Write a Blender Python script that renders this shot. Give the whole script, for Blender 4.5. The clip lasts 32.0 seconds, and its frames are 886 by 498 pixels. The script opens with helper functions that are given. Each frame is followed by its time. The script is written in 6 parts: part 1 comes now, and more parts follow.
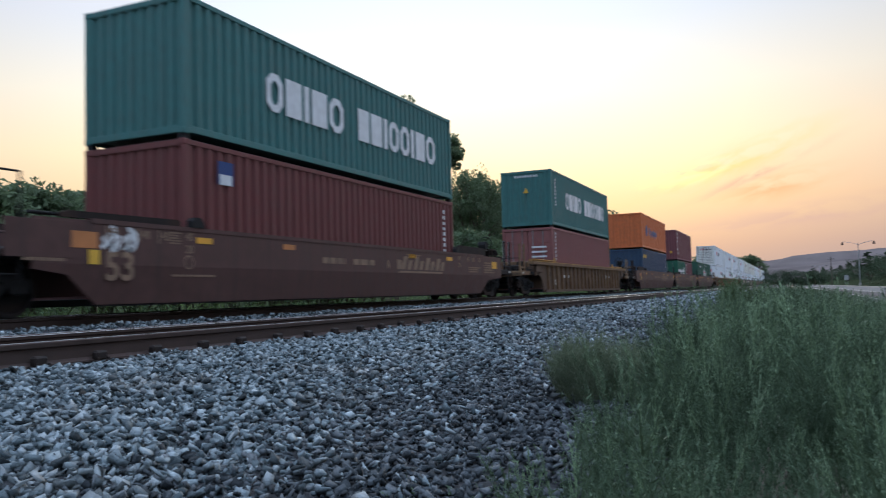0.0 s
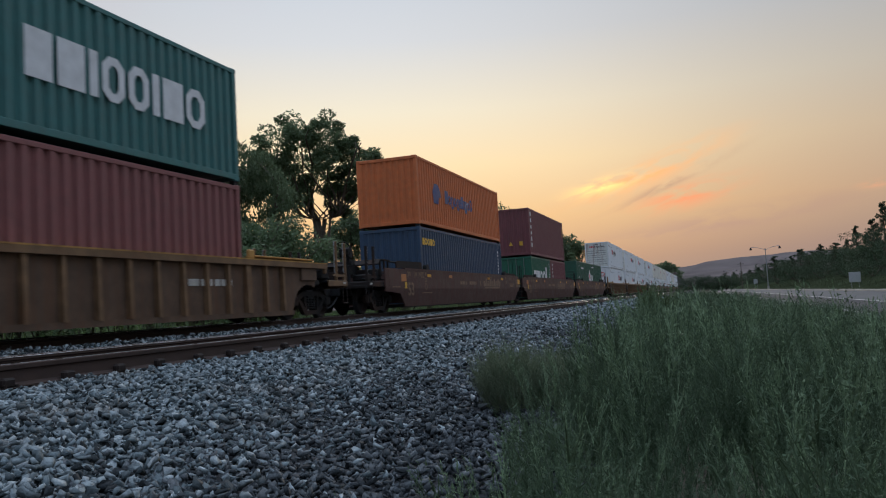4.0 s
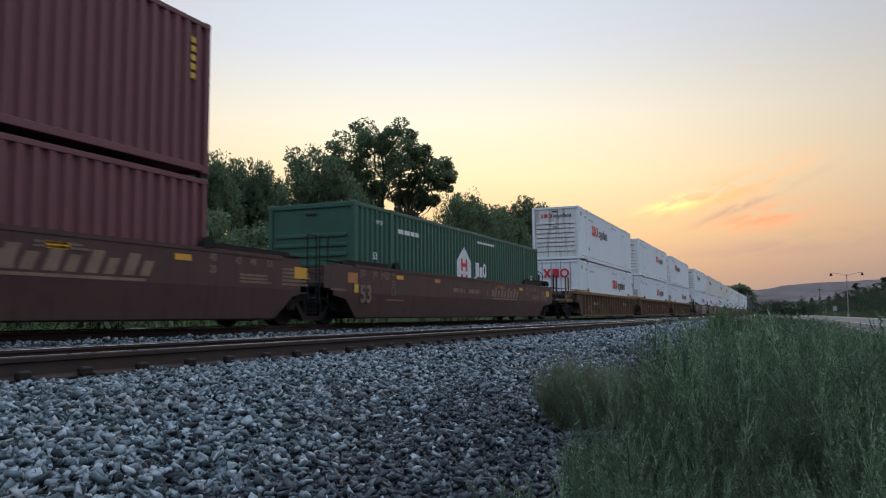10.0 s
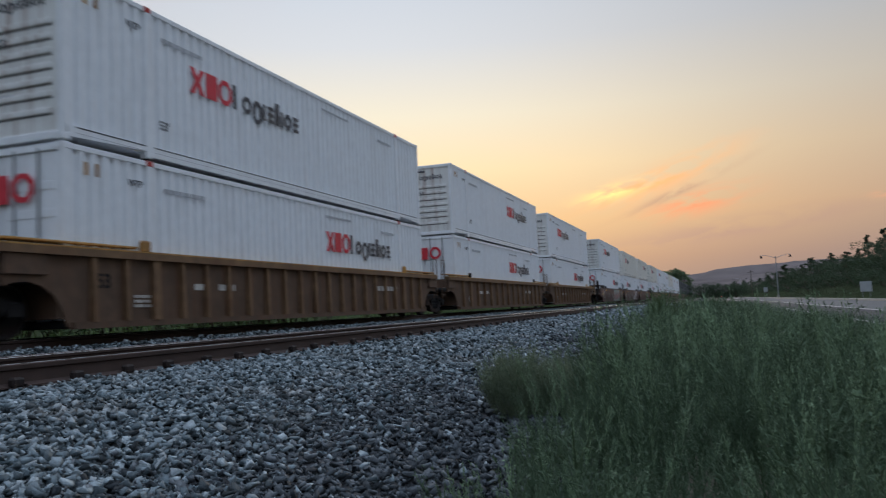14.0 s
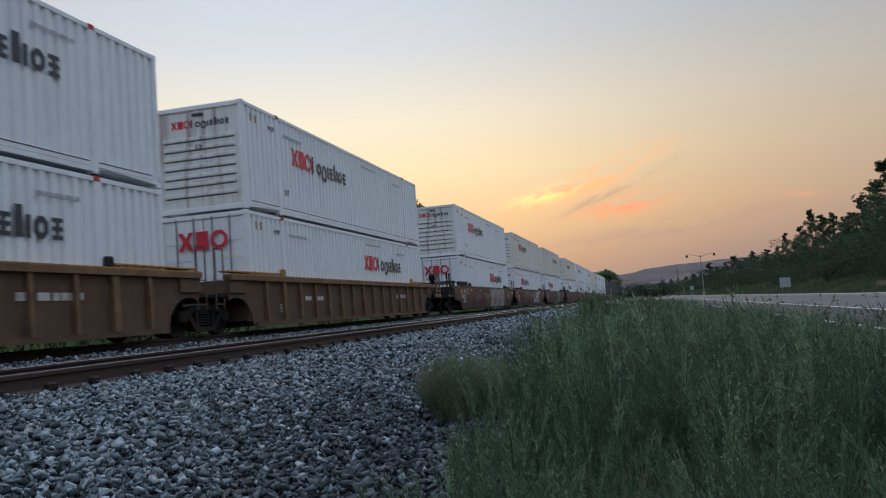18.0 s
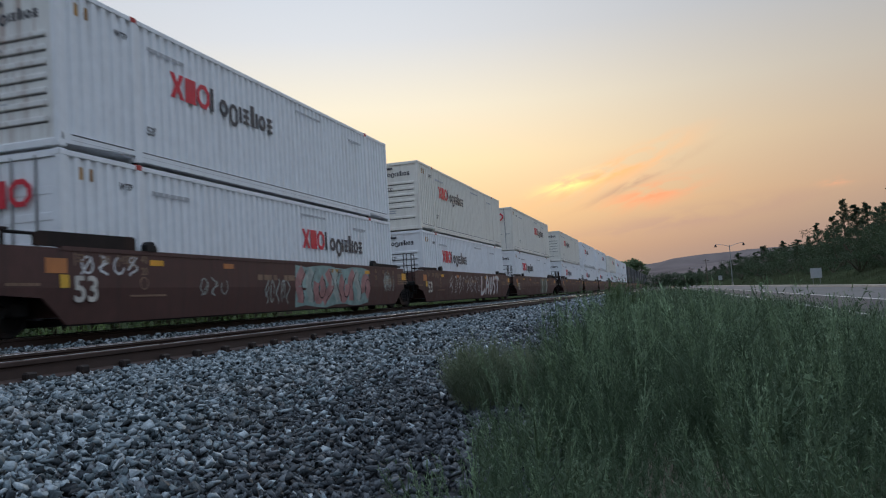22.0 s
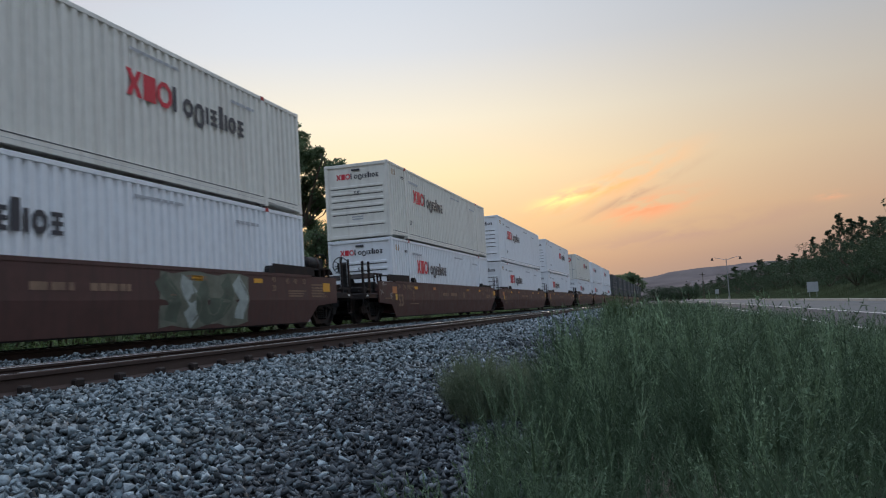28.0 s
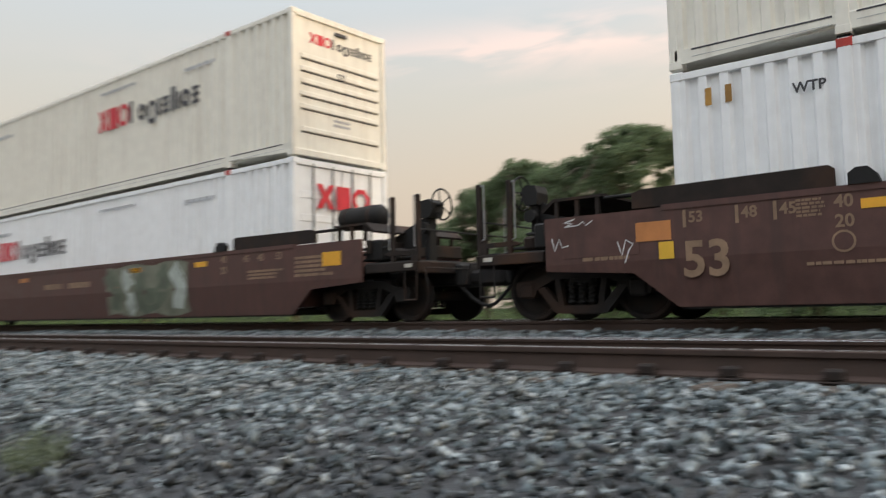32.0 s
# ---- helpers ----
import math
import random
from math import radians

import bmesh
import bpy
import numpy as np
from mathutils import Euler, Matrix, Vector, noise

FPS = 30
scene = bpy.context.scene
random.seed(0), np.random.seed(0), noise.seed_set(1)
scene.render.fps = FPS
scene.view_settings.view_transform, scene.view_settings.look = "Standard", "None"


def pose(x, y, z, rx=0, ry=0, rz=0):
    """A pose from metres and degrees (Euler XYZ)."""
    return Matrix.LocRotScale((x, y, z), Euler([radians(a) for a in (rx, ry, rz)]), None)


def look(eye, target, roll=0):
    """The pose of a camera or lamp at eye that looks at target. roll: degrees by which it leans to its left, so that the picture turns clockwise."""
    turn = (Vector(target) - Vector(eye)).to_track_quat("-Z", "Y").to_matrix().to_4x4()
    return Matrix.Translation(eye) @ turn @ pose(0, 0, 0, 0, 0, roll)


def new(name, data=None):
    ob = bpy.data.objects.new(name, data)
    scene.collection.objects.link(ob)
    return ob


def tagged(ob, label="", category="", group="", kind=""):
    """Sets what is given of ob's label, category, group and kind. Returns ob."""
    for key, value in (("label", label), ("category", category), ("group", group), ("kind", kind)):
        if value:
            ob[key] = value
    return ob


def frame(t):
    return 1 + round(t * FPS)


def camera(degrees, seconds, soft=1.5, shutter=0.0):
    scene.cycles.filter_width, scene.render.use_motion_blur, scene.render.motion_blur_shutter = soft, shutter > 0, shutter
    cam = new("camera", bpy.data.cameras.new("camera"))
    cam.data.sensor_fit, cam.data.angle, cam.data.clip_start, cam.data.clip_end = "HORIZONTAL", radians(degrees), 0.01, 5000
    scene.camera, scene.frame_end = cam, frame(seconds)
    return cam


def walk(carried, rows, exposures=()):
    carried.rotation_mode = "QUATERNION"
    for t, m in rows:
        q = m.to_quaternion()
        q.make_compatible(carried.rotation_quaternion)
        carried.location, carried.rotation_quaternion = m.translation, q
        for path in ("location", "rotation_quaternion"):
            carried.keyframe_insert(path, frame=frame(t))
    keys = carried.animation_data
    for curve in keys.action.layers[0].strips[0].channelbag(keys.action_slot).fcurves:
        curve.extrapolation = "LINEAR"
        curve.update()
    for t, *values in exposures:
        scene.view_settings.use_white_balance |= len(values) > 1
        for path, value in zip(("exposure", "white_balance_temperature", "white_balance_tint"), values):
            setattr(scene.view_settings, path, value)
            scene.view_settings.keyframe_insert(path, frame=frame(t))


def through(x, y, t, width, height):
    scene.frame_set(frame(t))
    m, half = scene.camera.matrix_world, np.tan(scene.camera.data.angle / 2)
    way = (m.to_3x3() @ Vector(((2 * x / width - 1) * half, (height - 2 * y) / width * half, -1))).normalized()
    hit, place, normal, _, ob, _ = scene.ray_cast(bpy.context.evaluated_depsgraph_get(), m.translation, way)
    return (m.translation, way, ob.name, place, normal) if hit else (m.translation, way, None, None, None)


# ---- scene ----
# Sunset beside a two-track main line: a double-stack train passes on the far track.
# World: y along the tracks, z = 0 at the rail top of the train's track.
EYE_Z = 0.19
PATH = [
    (0.0, 0.000, 0.000, 0.000, 23.86, 3.27, 1.61),
    (0.5, 0.000, 0.000, 0.000, 20.14, 3.50, 1.31),
    (1.0, 0.000, 0.000, 0.000, 18.12, 3.88, 2.87),
    (1.5, 0.000, 0.000, 0.000, 16.51, 3.50, 3.95),
    (2.0, 0.000, 0.000, 0.000, 17.14, 3.79, 4.45),
    (2.5, 0.000, 0.000, 0.000, 17.48, 3.16, 4.17),
    (4.5, 0.000, 0.000, 0.000, 18.44, 4.46, 3.14),
    (5.0, 0.000, 0.000, 0.000, 17.14, 4.72, 2.84),
    (5.5, 0.000, 0.000, 0.000, 15.58, 4.52, 0.89),
    (6.0, 0.000, 0.000, 0.000, 16.99, 5.33, 1.32),
    (6.5, 0.000, 0.000, 0.000, 16.25, 4.34, 0.95),
    (7.0, 0.000, 0.000, 0.000, 17.68, 3.56, 1.47),
    (7.5, 0.000, 0.000, 0.000, 19.67, 3.40, 1.82),
    (8.0, 0.000, 0.000, 0.000, 19.44, 2.76, 1.26),
    (8.5, 0.000, 0.000, 0.000, 18.89, 3.54, 1.14),
    (9.0, 0.000, 0.000, 0.000, 20.81, 4.50, 1.04),
    (9.5, 0.000, 0.000, 0.000, 21.86, 5.20, 0.98),
    (10.0, 0.000, 0.000, 0.000, 23.12, 4.90, 0.41),
    (10.5, 0.000, 0.000, 0.000, 24.05, 4.01, 0.30),
    (11.0, 0.000, 0.000, 0.000, 23.49, 4.00, 0.34),
    (11.5, 0.000, 0.000, 0.000, 23.23, 3.65, 0.01),
    (12.0, 0.000, 0.000, 0.000, 22.29, 4.09, 0.07),
    (12.5, 0.000, 0.000, 0.000, 24.70, 4.24, -0.18),
    (13.0, 0.000, 0.000, 0.000, 24.43, 3.96, 2.21),
    (13.5, 0.000, 0.000, 0.000, 21.85, 4.64, 1.99),
    (14.0, 0.000, 0.000, 0.000, 18.99, 4.38, 2.59),
    (14.5, 0.000, 0.000, 0.000, 15.35, 2.84, 3.23),
    (16.5, 0.000, 0.000, 0.000, 14.79, 4.33, 3.93),
    (17.0, 0.000, 0.000, 0.000, 14.64, 4.31, 3.82),
    (17.5, 0.000, 0.000, 0.000, 14.64, 4.31, 4.07),
    (18.0, 0.000, 0.000, 0.000, 14.26, 4.49, 4.15),
    (18.5, 0.000, 0.000, 0.000, 14.73, 4.73, 4.22),
    (19.0, 0.000, 0.000, 0.000, 15.14, 4.72, 3.99),
    (19.5, 0.000, 0.000, 0.000, 15.50, 4.41, 3.79),
    (20.0, 0.000, 0.000, 0.000, 15.68, 4.16, 3.85),
    (20.5, 0.000, 0.000, 0.000, 16.06, 4.33, 4.30),
    (21.0, 0.000, 0.000, 0.000, 16.15, 4.23, 3.99),
    (21.5, 0.000, 0.000, 0.000, 15.95, 3.97, 3.84),
    (22.0, 0.000, 0.000, 0.000, 16.13, 3.72, 3.61),
    (22.5, 0.000, 0.000, 0.000, 15.23, 4.74, 3.54),
    (23.0, 0.000, 0.000, 0.000, 16.42, 5.24, 3.48),
    (23.5, 0.000, 0.000, 0.000, 20.13, 4.98, 3.32),
    (24.0, 0.000, 0.000, 0.000, 21.85, 4.01, 3.45),
    (24.5, 0.000, 0.000, 0.000, 20.39, 2.96, 4.12),
    (25.0, 0.000, 0.000, 0.000, 19.71, 3.06, 4.89),
    (25.5, 0.000, 0.000, 0.000, 16.34, 3.85, 2.05),
    (26.0, 0.000, 0.000, 0.000, 17.14, 4.13, 2.48),
    (26.5, 0.000, 0.000, 0.000, 16.41, 3.76, 2.80),
    (28.5, 0.000, 0.000, 0.000, 16.13, 5.04, 3.69),
    (29.0, 0.000, 0.000, 0.000, 19.00, 5.61, 3.70),
    (29.5, 0.000, 0.000, 0.000, 24.39, 7.06, 3.85),
    (30.0, 0.000, 0.000, 0.000, 33.56, 7.61, 4.13),
    (30.5, 0.165, 0.009, 0.015, 47.82, 7.02, 3.57),
    (31.0, 0.022, 0.023, 0.001, 69.58, 6.78, 2.86),
    (31.2, -0.058, 0.023, 0.108, 82.25, 6.10, 1.17),
    (31.5, -0.056, 0.074, 0.032, 103.63, 6.43, 1.56),
    (32.0, -0.110, -0.109, 0.022, 129.28, 4.38, 1.30),
]
cam = camera(59.1, 32.0, 1.1, 0.35)
walk(cam, [(t, pose(x, y, EYE_Z + z, 90 + pitch, roll, yaw)) for t, x, y, z, yaw, pitch, roll in PATH],
     exposures=[(0.0, 0.46, 5500, 10), (0.4, 0.38, 5650, 10), (1.0, 0.26, 5750, 10), (2.0, 0.0, 5800, 10), (5.0, -0.12, 5850, 10), (6.0, -0.08, 5850, 10), (7.0, 0.08, 5850, 10), (9.0, 0.16, 5750, 10), (12.0, -0.06, 5800, 10), (17.0, -0.06, 5800, 10), (21.0, 0.02, 5800, 10), (23.0, -0.06, 5800, 10), (24.0, 0.0, 5800, 10), (25.0, 0.30, 5550, 10), (26.0, 0.18, 5650, 10), (28.5, -0.05, 5850, 10), (30.0, -0.20, 6100, 10), (31.0, 0.66, 6350, 10), (31.4, 0.72, 6600, 10), (32.0, 1.0, 7200, 10)])

# ---- light ----
SUN_AZ = -9.0       # degrees from +y towards +x
GLOW_AZ = -26.0     # middle of the bright haze
world = bpy.data.worlds.new("sky")
scene.world = world
world.use_nodes = True


SUN_EL = 7.0


def build_sky():
    nt = world.node_tree
    nt.nodes.clear()
    out = nt.nodes.new("ShaderNodeOutputWorld")
    bg = nt.nodes.new("ShaderNodeBackground")
    sky = nt.nodes.new("ShaderNodeTexSky")
    sky.sky_type = "NISHITA"
    sky.sun_disc = False
    sky.sun_elevation = radians(SUN_EL)
    sky.sun_rotation = radians(SUN_AZ)
    sky.altitude = 300
    sky.air_density, sky.dust_density, sky.ozone_density = 1.0, 4.0, 1.0
    tc = nt.nodes.new("ShaderNodeTexCoord")

    def calc(op, a, b=None, clamp=False):
        n = nt.nodes.new("ShaderNodeMath")
        n.operation, n.use_clamp = op, clamp
        for k, v in enumerate((a, b)):
            if v is None:
                continue
            if isinstance(v, (int, float)):
                n.inputs[k].default_value = v
            else:
                nt.links.new(v, n.inputs[k])
        return n.outputs[0]

    def mix(fac, a, b, mode="MIX"):
        n = nt.nodes.new("ShaderNodeMix")
        n.data_type, n.blend_type = "RGBA", mode
        for k, v in ((0, fac), (6, a), (7, b)):
            if isinstance(v, (int, float)):
                n.inputs[k].default_value = v
            elif isinstance(v, tuple):
                n.inputs[k].default_value = (*v, 1)
            else:
                nt.links.new(v, n.inputs[k])
        return n.outputs[2]

    sep = nt.nodes.new("ShaderNodeSeparateXYZ")
    nt.links.new(tc.outputs["Generated"], sep.inputs[0])
    X, Y, Z = sep.outputs
    # hazy evening sky: colour by height above the horizon, warmer towards the sunset
    el = calc("MULTIPLY", calc("ARCSINE", Z), 180 / math.pi)
    az = calc("MULTIPLY", calc("ARCTAN2", X, Y), 180 / math.pi)
    ramps = []
    for stops in (SKY_COOL, SKY_DUSK, SKY_WARM):
        ramp = nt.nodes.new("ShaderNodeValToRGB")
        e = ramp.color_ramp.elements
        while len(e) < len(stops):
            e.new(0.5)
        for s, (pos, col) in zip(e, stops):
            s.position, s.color = pos / 90, (*col, 1)
        nt.links.new(calc("DIVIDE", el, 90.0, True), ramp.inputs[0])
        ramps.append(ramp.outputs[0])
    flat = calc("SQRT", calc("MAXIMUM", calc("SUBTRACT", 1, calc("MULTIPLY", Z, Z)), 0.0001))
    sx, sy = math.sin(radians(GLOW_AZ)), math.cos(radians(GLOW_AZ))
    ca = calc("DIVIDE", calc("ADD", calc("MULTIPLY", X, sx), calc("MULTIPLY", Y, sy)), flat)
    # the glow is narrow near the horizon and spreads higher up
    high = calc("DIVIDE", calc("SUBTRACT", el, 22.0), 24.0, True)
    warm = calc("POWER", calc("MULTIPLY", calc("ADD", ca, 1), 0.5, True), calc("SUBTRACT", SKY_FOCUS, calc("MULTIPLY", high, SKY_FOCUS - 1.6)))
    broad = calc("POWER", calc("MULTIPLY", calc("ADD", ca, 1), 0.5, True), 3.2)
    col = mix(warm, mix(broad, ramps[0], ramps[1]), ramps[2])

    # streaked clouds lit from below, drawn out along the wind
    def cloud(a0, e0, tilt, long, thick, grain, amount, colour, base):
        da, de = calc("SUBTRACT", az, a0), calc("SUBTRACT", el, e0)
        c, s = math.cos(radians(tilt)), math.sin(radians(tilt))
        along = calc("ADD", calc("MULTIPLY", da, c), calc("MULTIPLY", de, s))
        over = calc("SUBTRACT", calc("MULTIPLY", de, c), calc("MULTIPLY", da, s))
        comb = nt.nodes.new("ShaderNodeCombineXYZ")
        nt.links.new(calc("MULTIPLY", along, grain * 0.28), comb.inputs[0])
        nt.links.new(calc("MULTIPLY", over, grain), comb.inputs[1])
        nz = nt.nodes.new("ShaderNodeTexNoise")
        nz.inputs["Scale"].default_value, nz.inputs["Detail"].default_value, nz.inputs["Distortion"].default_value = 1.0, 5, 0.5
        nt.links.new(comb.outputs[0], nz.inputs["Vector"])
        r = calc("ADD", calc("POWER", calc("ABSOLUTE", calc("DIVIDE", along, long)), 2.0), calc("POWER", calc("ABSOLUTE", calc("DIVIDE", over, thick)), 2.0))
        fall = calc("POWER", 2.718, calc("MULTIPLY", r, -1.0))
        mr = nt.nodes.new("ShaderNodeMapRange")
        mr.inputs["From Min"].default_value, mr.inputs["From Max"].default_value = 0.40, 0.56
        nt.links.new(nz.outputs["Fac"], mr.inputs["Value"])
        return mix(calc("MULTIPLY", calc("MULTIPLY", fall, mr.outputs[0]), amount, True), base, colour)
    col = cloud(-3.0, 8.4, 20, 4.6, 0.8, 0.9, 1.0, (1.15, 0.52, 0.19), col)
    col = cloud(-0.6, 6.6, 10, 2.8, 0.75, 1.0, 1.0, (1.08, 0.37, 0.16), col)
    col = cloud(-6.2, 7.8, 12, 2.2, 0.5, 1.2, 1.0, (1.6, 0.98, 0.30), col)
    col = cloud(-1.5, 7.6, 22, 3.6, 0.28, 1.0, 0.7, (0.50, 0.29, 0.20), col)
    col = cloud(11.2, 6.1, 4, 0.9, 0.24, 1.6, 0.9, (0.86, 0.42, 0.22), col)
    col = cloud(1.6, 4.6, 6, 8.0, 0.7, 0.8, 0.5, (0.50, 0.29, 0.23), col)
    col = cloud(-75.0, 20.0, 4, 30.0, 2.4, 0.35, 0.35, (0.80, 0.52, 0.48), col)
    col = cloud(-118.0, 19.0, 3, 22.0, 1.6, 0.45, 0.35, (0.80, 0.55, 0.50), col)
    col = mix(0.0015, col, sky.outputs[0])
    nt.links.new(col, bg.inputs["Color"])
    bg.inputs["Strength"].default_value = 1.0
    nt.links.new(bg.outputs[0], out.inputs["Surface"])


SKY_FOCUS = 16.0
SKY_WARM = [(0, (0.42, 0.28, 0.21)), (3, (0.72, 0.39, 0.20)), (6, (1.04, 0.62, 0.26)), (10, (1.16, 0.85, 0.45)), (14, (1.05, 0.89, 0.62)), (19, (0.80, 0.77, 0.72)), (27, (0.62, 0.66, 0.70)), (46, (1.36, 1.36, 1.38)), (90, (1.10, 1.22, 1.42))]
SKY_DUSK = [(0, (0.29, 0.21, 0.20)), (2.5, (0.36, 0.235, 0.195)), (6, (0.63, 0.375, 0.215)), (10, (0.69, 0.475, 0.285)), (14, (0.64, 0.515, 0.37)), (19, (0.52, 0.48, 0.43)), (27, (0.47, 0.50, 0.54)), (46, (1.10, 1.16, 1.24)), (90, (1.10, 1.22, 1.42))]
SKY_COOL = [(0, (0.30, 0.265, 0.235)), (4, (0.315, 0.275, 0.24)), (9, (0.33, 0.305, 0.275)), (15, (0.32, 0.33, 0.33)), (24, (0.31, 0.365, 0.43)), (36, (0.55, 0.64, 0.76)), (60, (0.84, 0.98, 1.20)), (90, (1.10, 1.22, 1.42))]
build_sky()
lamp = bpy.data.lights.new("sun", "SUN")
lamp.energy, lamp.angle, lamp.color = 1.1, radians(24), (1.0, 0.80, 0.60)
sun = new("sun", lamp)
sun.matrix_world = look((0, 0, 50), Vector((0, 0, 50)) - Vector((math.sin(radians(SUN_AZ)) * 10, math.cos(radians(SUN_AZ)) * 10, 10 * math.tan(radians(SUN_EL)))))


# ---- materials ----
def material(name, color, rough=0.7, metal=0.0, vary=0.25, grain=(4.0, 60.0), bump=0.15, dirt=None, dirt_amount=0.35, streak=False, spec=0.35, per_object=0.0, per_island=0.0, stretch=(1, 1, 1), dirt_scale=1.3, through=0.0):
    """Paint, metal, stone or leaf: a base colour with blotches, grain, dirt and fine relief."""
    m = bpy.data.materials.new(name)
    m.use_nodes = True
    nt = m.node_tree
    b = nt.nodes["Principled BSDF"]
    b.inputs["Roughness"].default_value, b.inputs["Metallic"].default_value = rough, metal
    b.inputs["Specular IOR Level"].default_value = spec
    tc = nt.nodes.new("ShaderNodeTexCoord")
    mp = nt.nodes.new("ShaderNodeMapping")
    mp.inputs["Scale"].default_value = stretch
    nt.links.new(tc.outputs["Object"], mp.inputs[0])

    def noise_tex(scale, detail=4, vec=None):
        n = nt.nodes.new("ShaderNodeTexNoise")
        n.inputs["Scale"].default_value, n.inputs["Detail"].default_value = scale, detail
        nt.links.new(vec or mp.outputs[0], n.inputs["Vector"])
        return n.outputs["Fac"]

    def mixed(fac, a, bb, mode="MIX"):
        n = nt.nodes.new("ShaderNodeMix")
        n.data_type, n.blend_type = "RGBA", mode
        for i, v in ((0, fac), (6, a), (7, bb)):
            if isinstance(v, (int, float)):
                n.inputs[i].default_value = v
            elif isinstance(v, tuple):
                n.inputs[i].default_value = (*v[:3], 1)
            else:
                nt.links.new(v, n.inputs[i])
        return n.outputs[2]

    def ranged(v, lo, hi, a=0.0, c=1.0):
        n = nt.nodes.new("ShaderNodeMapRange")
        for k, x in (("From Min", lo), ("From Max", hi), ("To Min", a), ("To Max", c)):
            n.inputs[k].default_value = x
        nt.links.new(v, n.inputs["Value"])
        return n.outputs[0]

    big, fine = noise_tex(grain[0]), noise_tex(grain[1], 3)
    dark = tuple(c * (1 - vary) for c in color)
    light = tuple(min(1, c * (1 + vary)) for c in color)
    col = mixed(ranged(big, 0.3, 0.7), dark, light)
    col = mixed(ranged(fine, 0.3, 0.7, 0.0, vary * 0.7), col, tuple(c * 0.6 for c in color))
    if dirt:
        if streak:
            ms = nt.nodes.new("ShaderNodeMapping")
            ms.inputs["Scale"].default_value = (2.2, 2.2, 0.12)
            nt.links.new(tc.outputs["Object"], ms.inputs[0])
            d = noise_tex(3.0, 5, ms.outputs[0])
        else:
            d = noise_tex(dirt_scale, 6)
        col = mixed(ranged(d, 0.5, 0.75, 0.0, dirt_amount), col, dirt)
    for amount, node, sock in ((per_object, "ShaderNodeObjectInfo", "Random"), (per_island, "ShaderNodeNewGeometry", "Random Per Island")):
        if amount:
            r = nt.nodes.new(node)
            hv = nt.nodes.new("ShaderNodeHueSaturation")
            nt.links.new(ranged(r.outputs[sock], 0, 1, 1 - amount, 1 + amount), hv.inputs["Value"])
            nt.links.new(ranged(r.outputs[sock], 0, 1, 1 + amount * 0.4, 1 - amount * 0.4), hv.inputs["Saturation"])
            nt.links.new(col, hv.inputs["Color"])
            col = hv.outputs[0]
    nt.links.new(col, b.inputs["Base Color"])
    nt.links.new(ranged(big, 0.3, 0.7, max(0.02, rough - 0.12), min(1, rough + 0.12)), b.inputs["Roughness"])
    if bump:
        bp = nt.nodes.new("ShaderNodeBump")
        bp.inputs["Strength"].default_value, bp.inputs["Distance"].default_value = bump, 0.01
        nt.links.new(fine, bp.inputs["Height"])
        nt.links.new(bp.outputs[0], b.inputs["Normal"])
    if through:
        tl, mx = nt.nodes.new("ShaderNodeBsdfTranslucent"), nt.nodes.new("ShaderNodeMixShader")
        nt.links.new(col, tl.inputs["Color"])
        mx.inputs[0].default_value = through
        nt.links.new(b.outputs[0], mx.inputs[1])
        nt.links.new(tl.outputs[0], mx.inputs[2])
        nt.links.new(mx.outputs[0], nt.nodes["Material Output"].inputs["Surface"])
    return m


def glowing(name, color, power):
    m = bpy.data.materials.new(name)
    m.use_nodes = True
    b = m.node_tree.nodes["Principled BSDF"]
    b.inputs["Base Color"].default_value = (*color, 1)
    b.inputs["Emission Color"].default_value = (*color, 1)
    b.inputs["Emission Strength"].default_value = power
    return m


RUST = (0.13, 0.055, 0.025)
GRIME = (0.05, 0.045, 0.04)
M = {}
M["teal"] = material("teal_paint", (0.055, 0.168, 0.160), 0.6, vary=0.12, dirt=RUST, dirt_amount=0.15, streak=True, spec=0.5)
M["maroon"] = material("maroon_paint", (0.150, 0.040, 0.037), 0.6, vary=0.12, dirt=GRIME, dirt_amount=0.25, streak=True, spec=0.5)
M["oxblood"] = material("oxblood_paint", (0.185, 0.064, 0.072), 0.6, vary=0.12, dirt=GRIME, dirt_amount=0.22, streak=True, spec=0.5)
M["brick"] = material("brick_red_paint", (0.24, 0.09, 0.085), 0.65, vary=0.12, dirt=GRIME, dirt_amount=0.22, streak=True, spec=0.5)
M["orange"] = material("orange_paint", (0.60, 0.165, 0.05), 0.6, vary=0.12, dirt=RUST, dirt_amount=0.22, streak=True, spec=0.5)
M["navy"] = material("navy_paint", (0.034, 0.066, 0.122), 0.55, vary=0.12, dirt=GRIME, dirt_amount=0.22, streak=True, spec=0.5)
M["green"] = material("green_paint", (0.022, 0.125, 0.075), 0.55, vary=0.12, dirt=GRIME, dirt_amount=0.22, streak=True, spec=0.5)
M["pine"] = material("dark_green_paint", (0.034, 0.112, 0.074), 0.55, vary=0.12, dirt=GRIME, dirt_amount=0.22, streak=True, spec=0.5)
M["white"] = material("white_paint", (0.83, 0.85, 0.87), 0.5, vary=0.04, dirt=(0.40, 0.36, 0.32), dirt_amount=0.18, streak=True)
M["offwhite"] = material("aged_white_paint", (0.79, 0.77, 0.70), 0.55, vary=0.05, dirt=(0.38, 0.31, 0.25), dirt_amount=0.28, streak=True)
M["rusty_white"] = material("rust_streaked_white_paint", (0.74, 0.74, 0.71), 0.55, vary=0.06, dirt=(0.22, 0.09, 0.04), dirt_amount=0.85, streak=True)
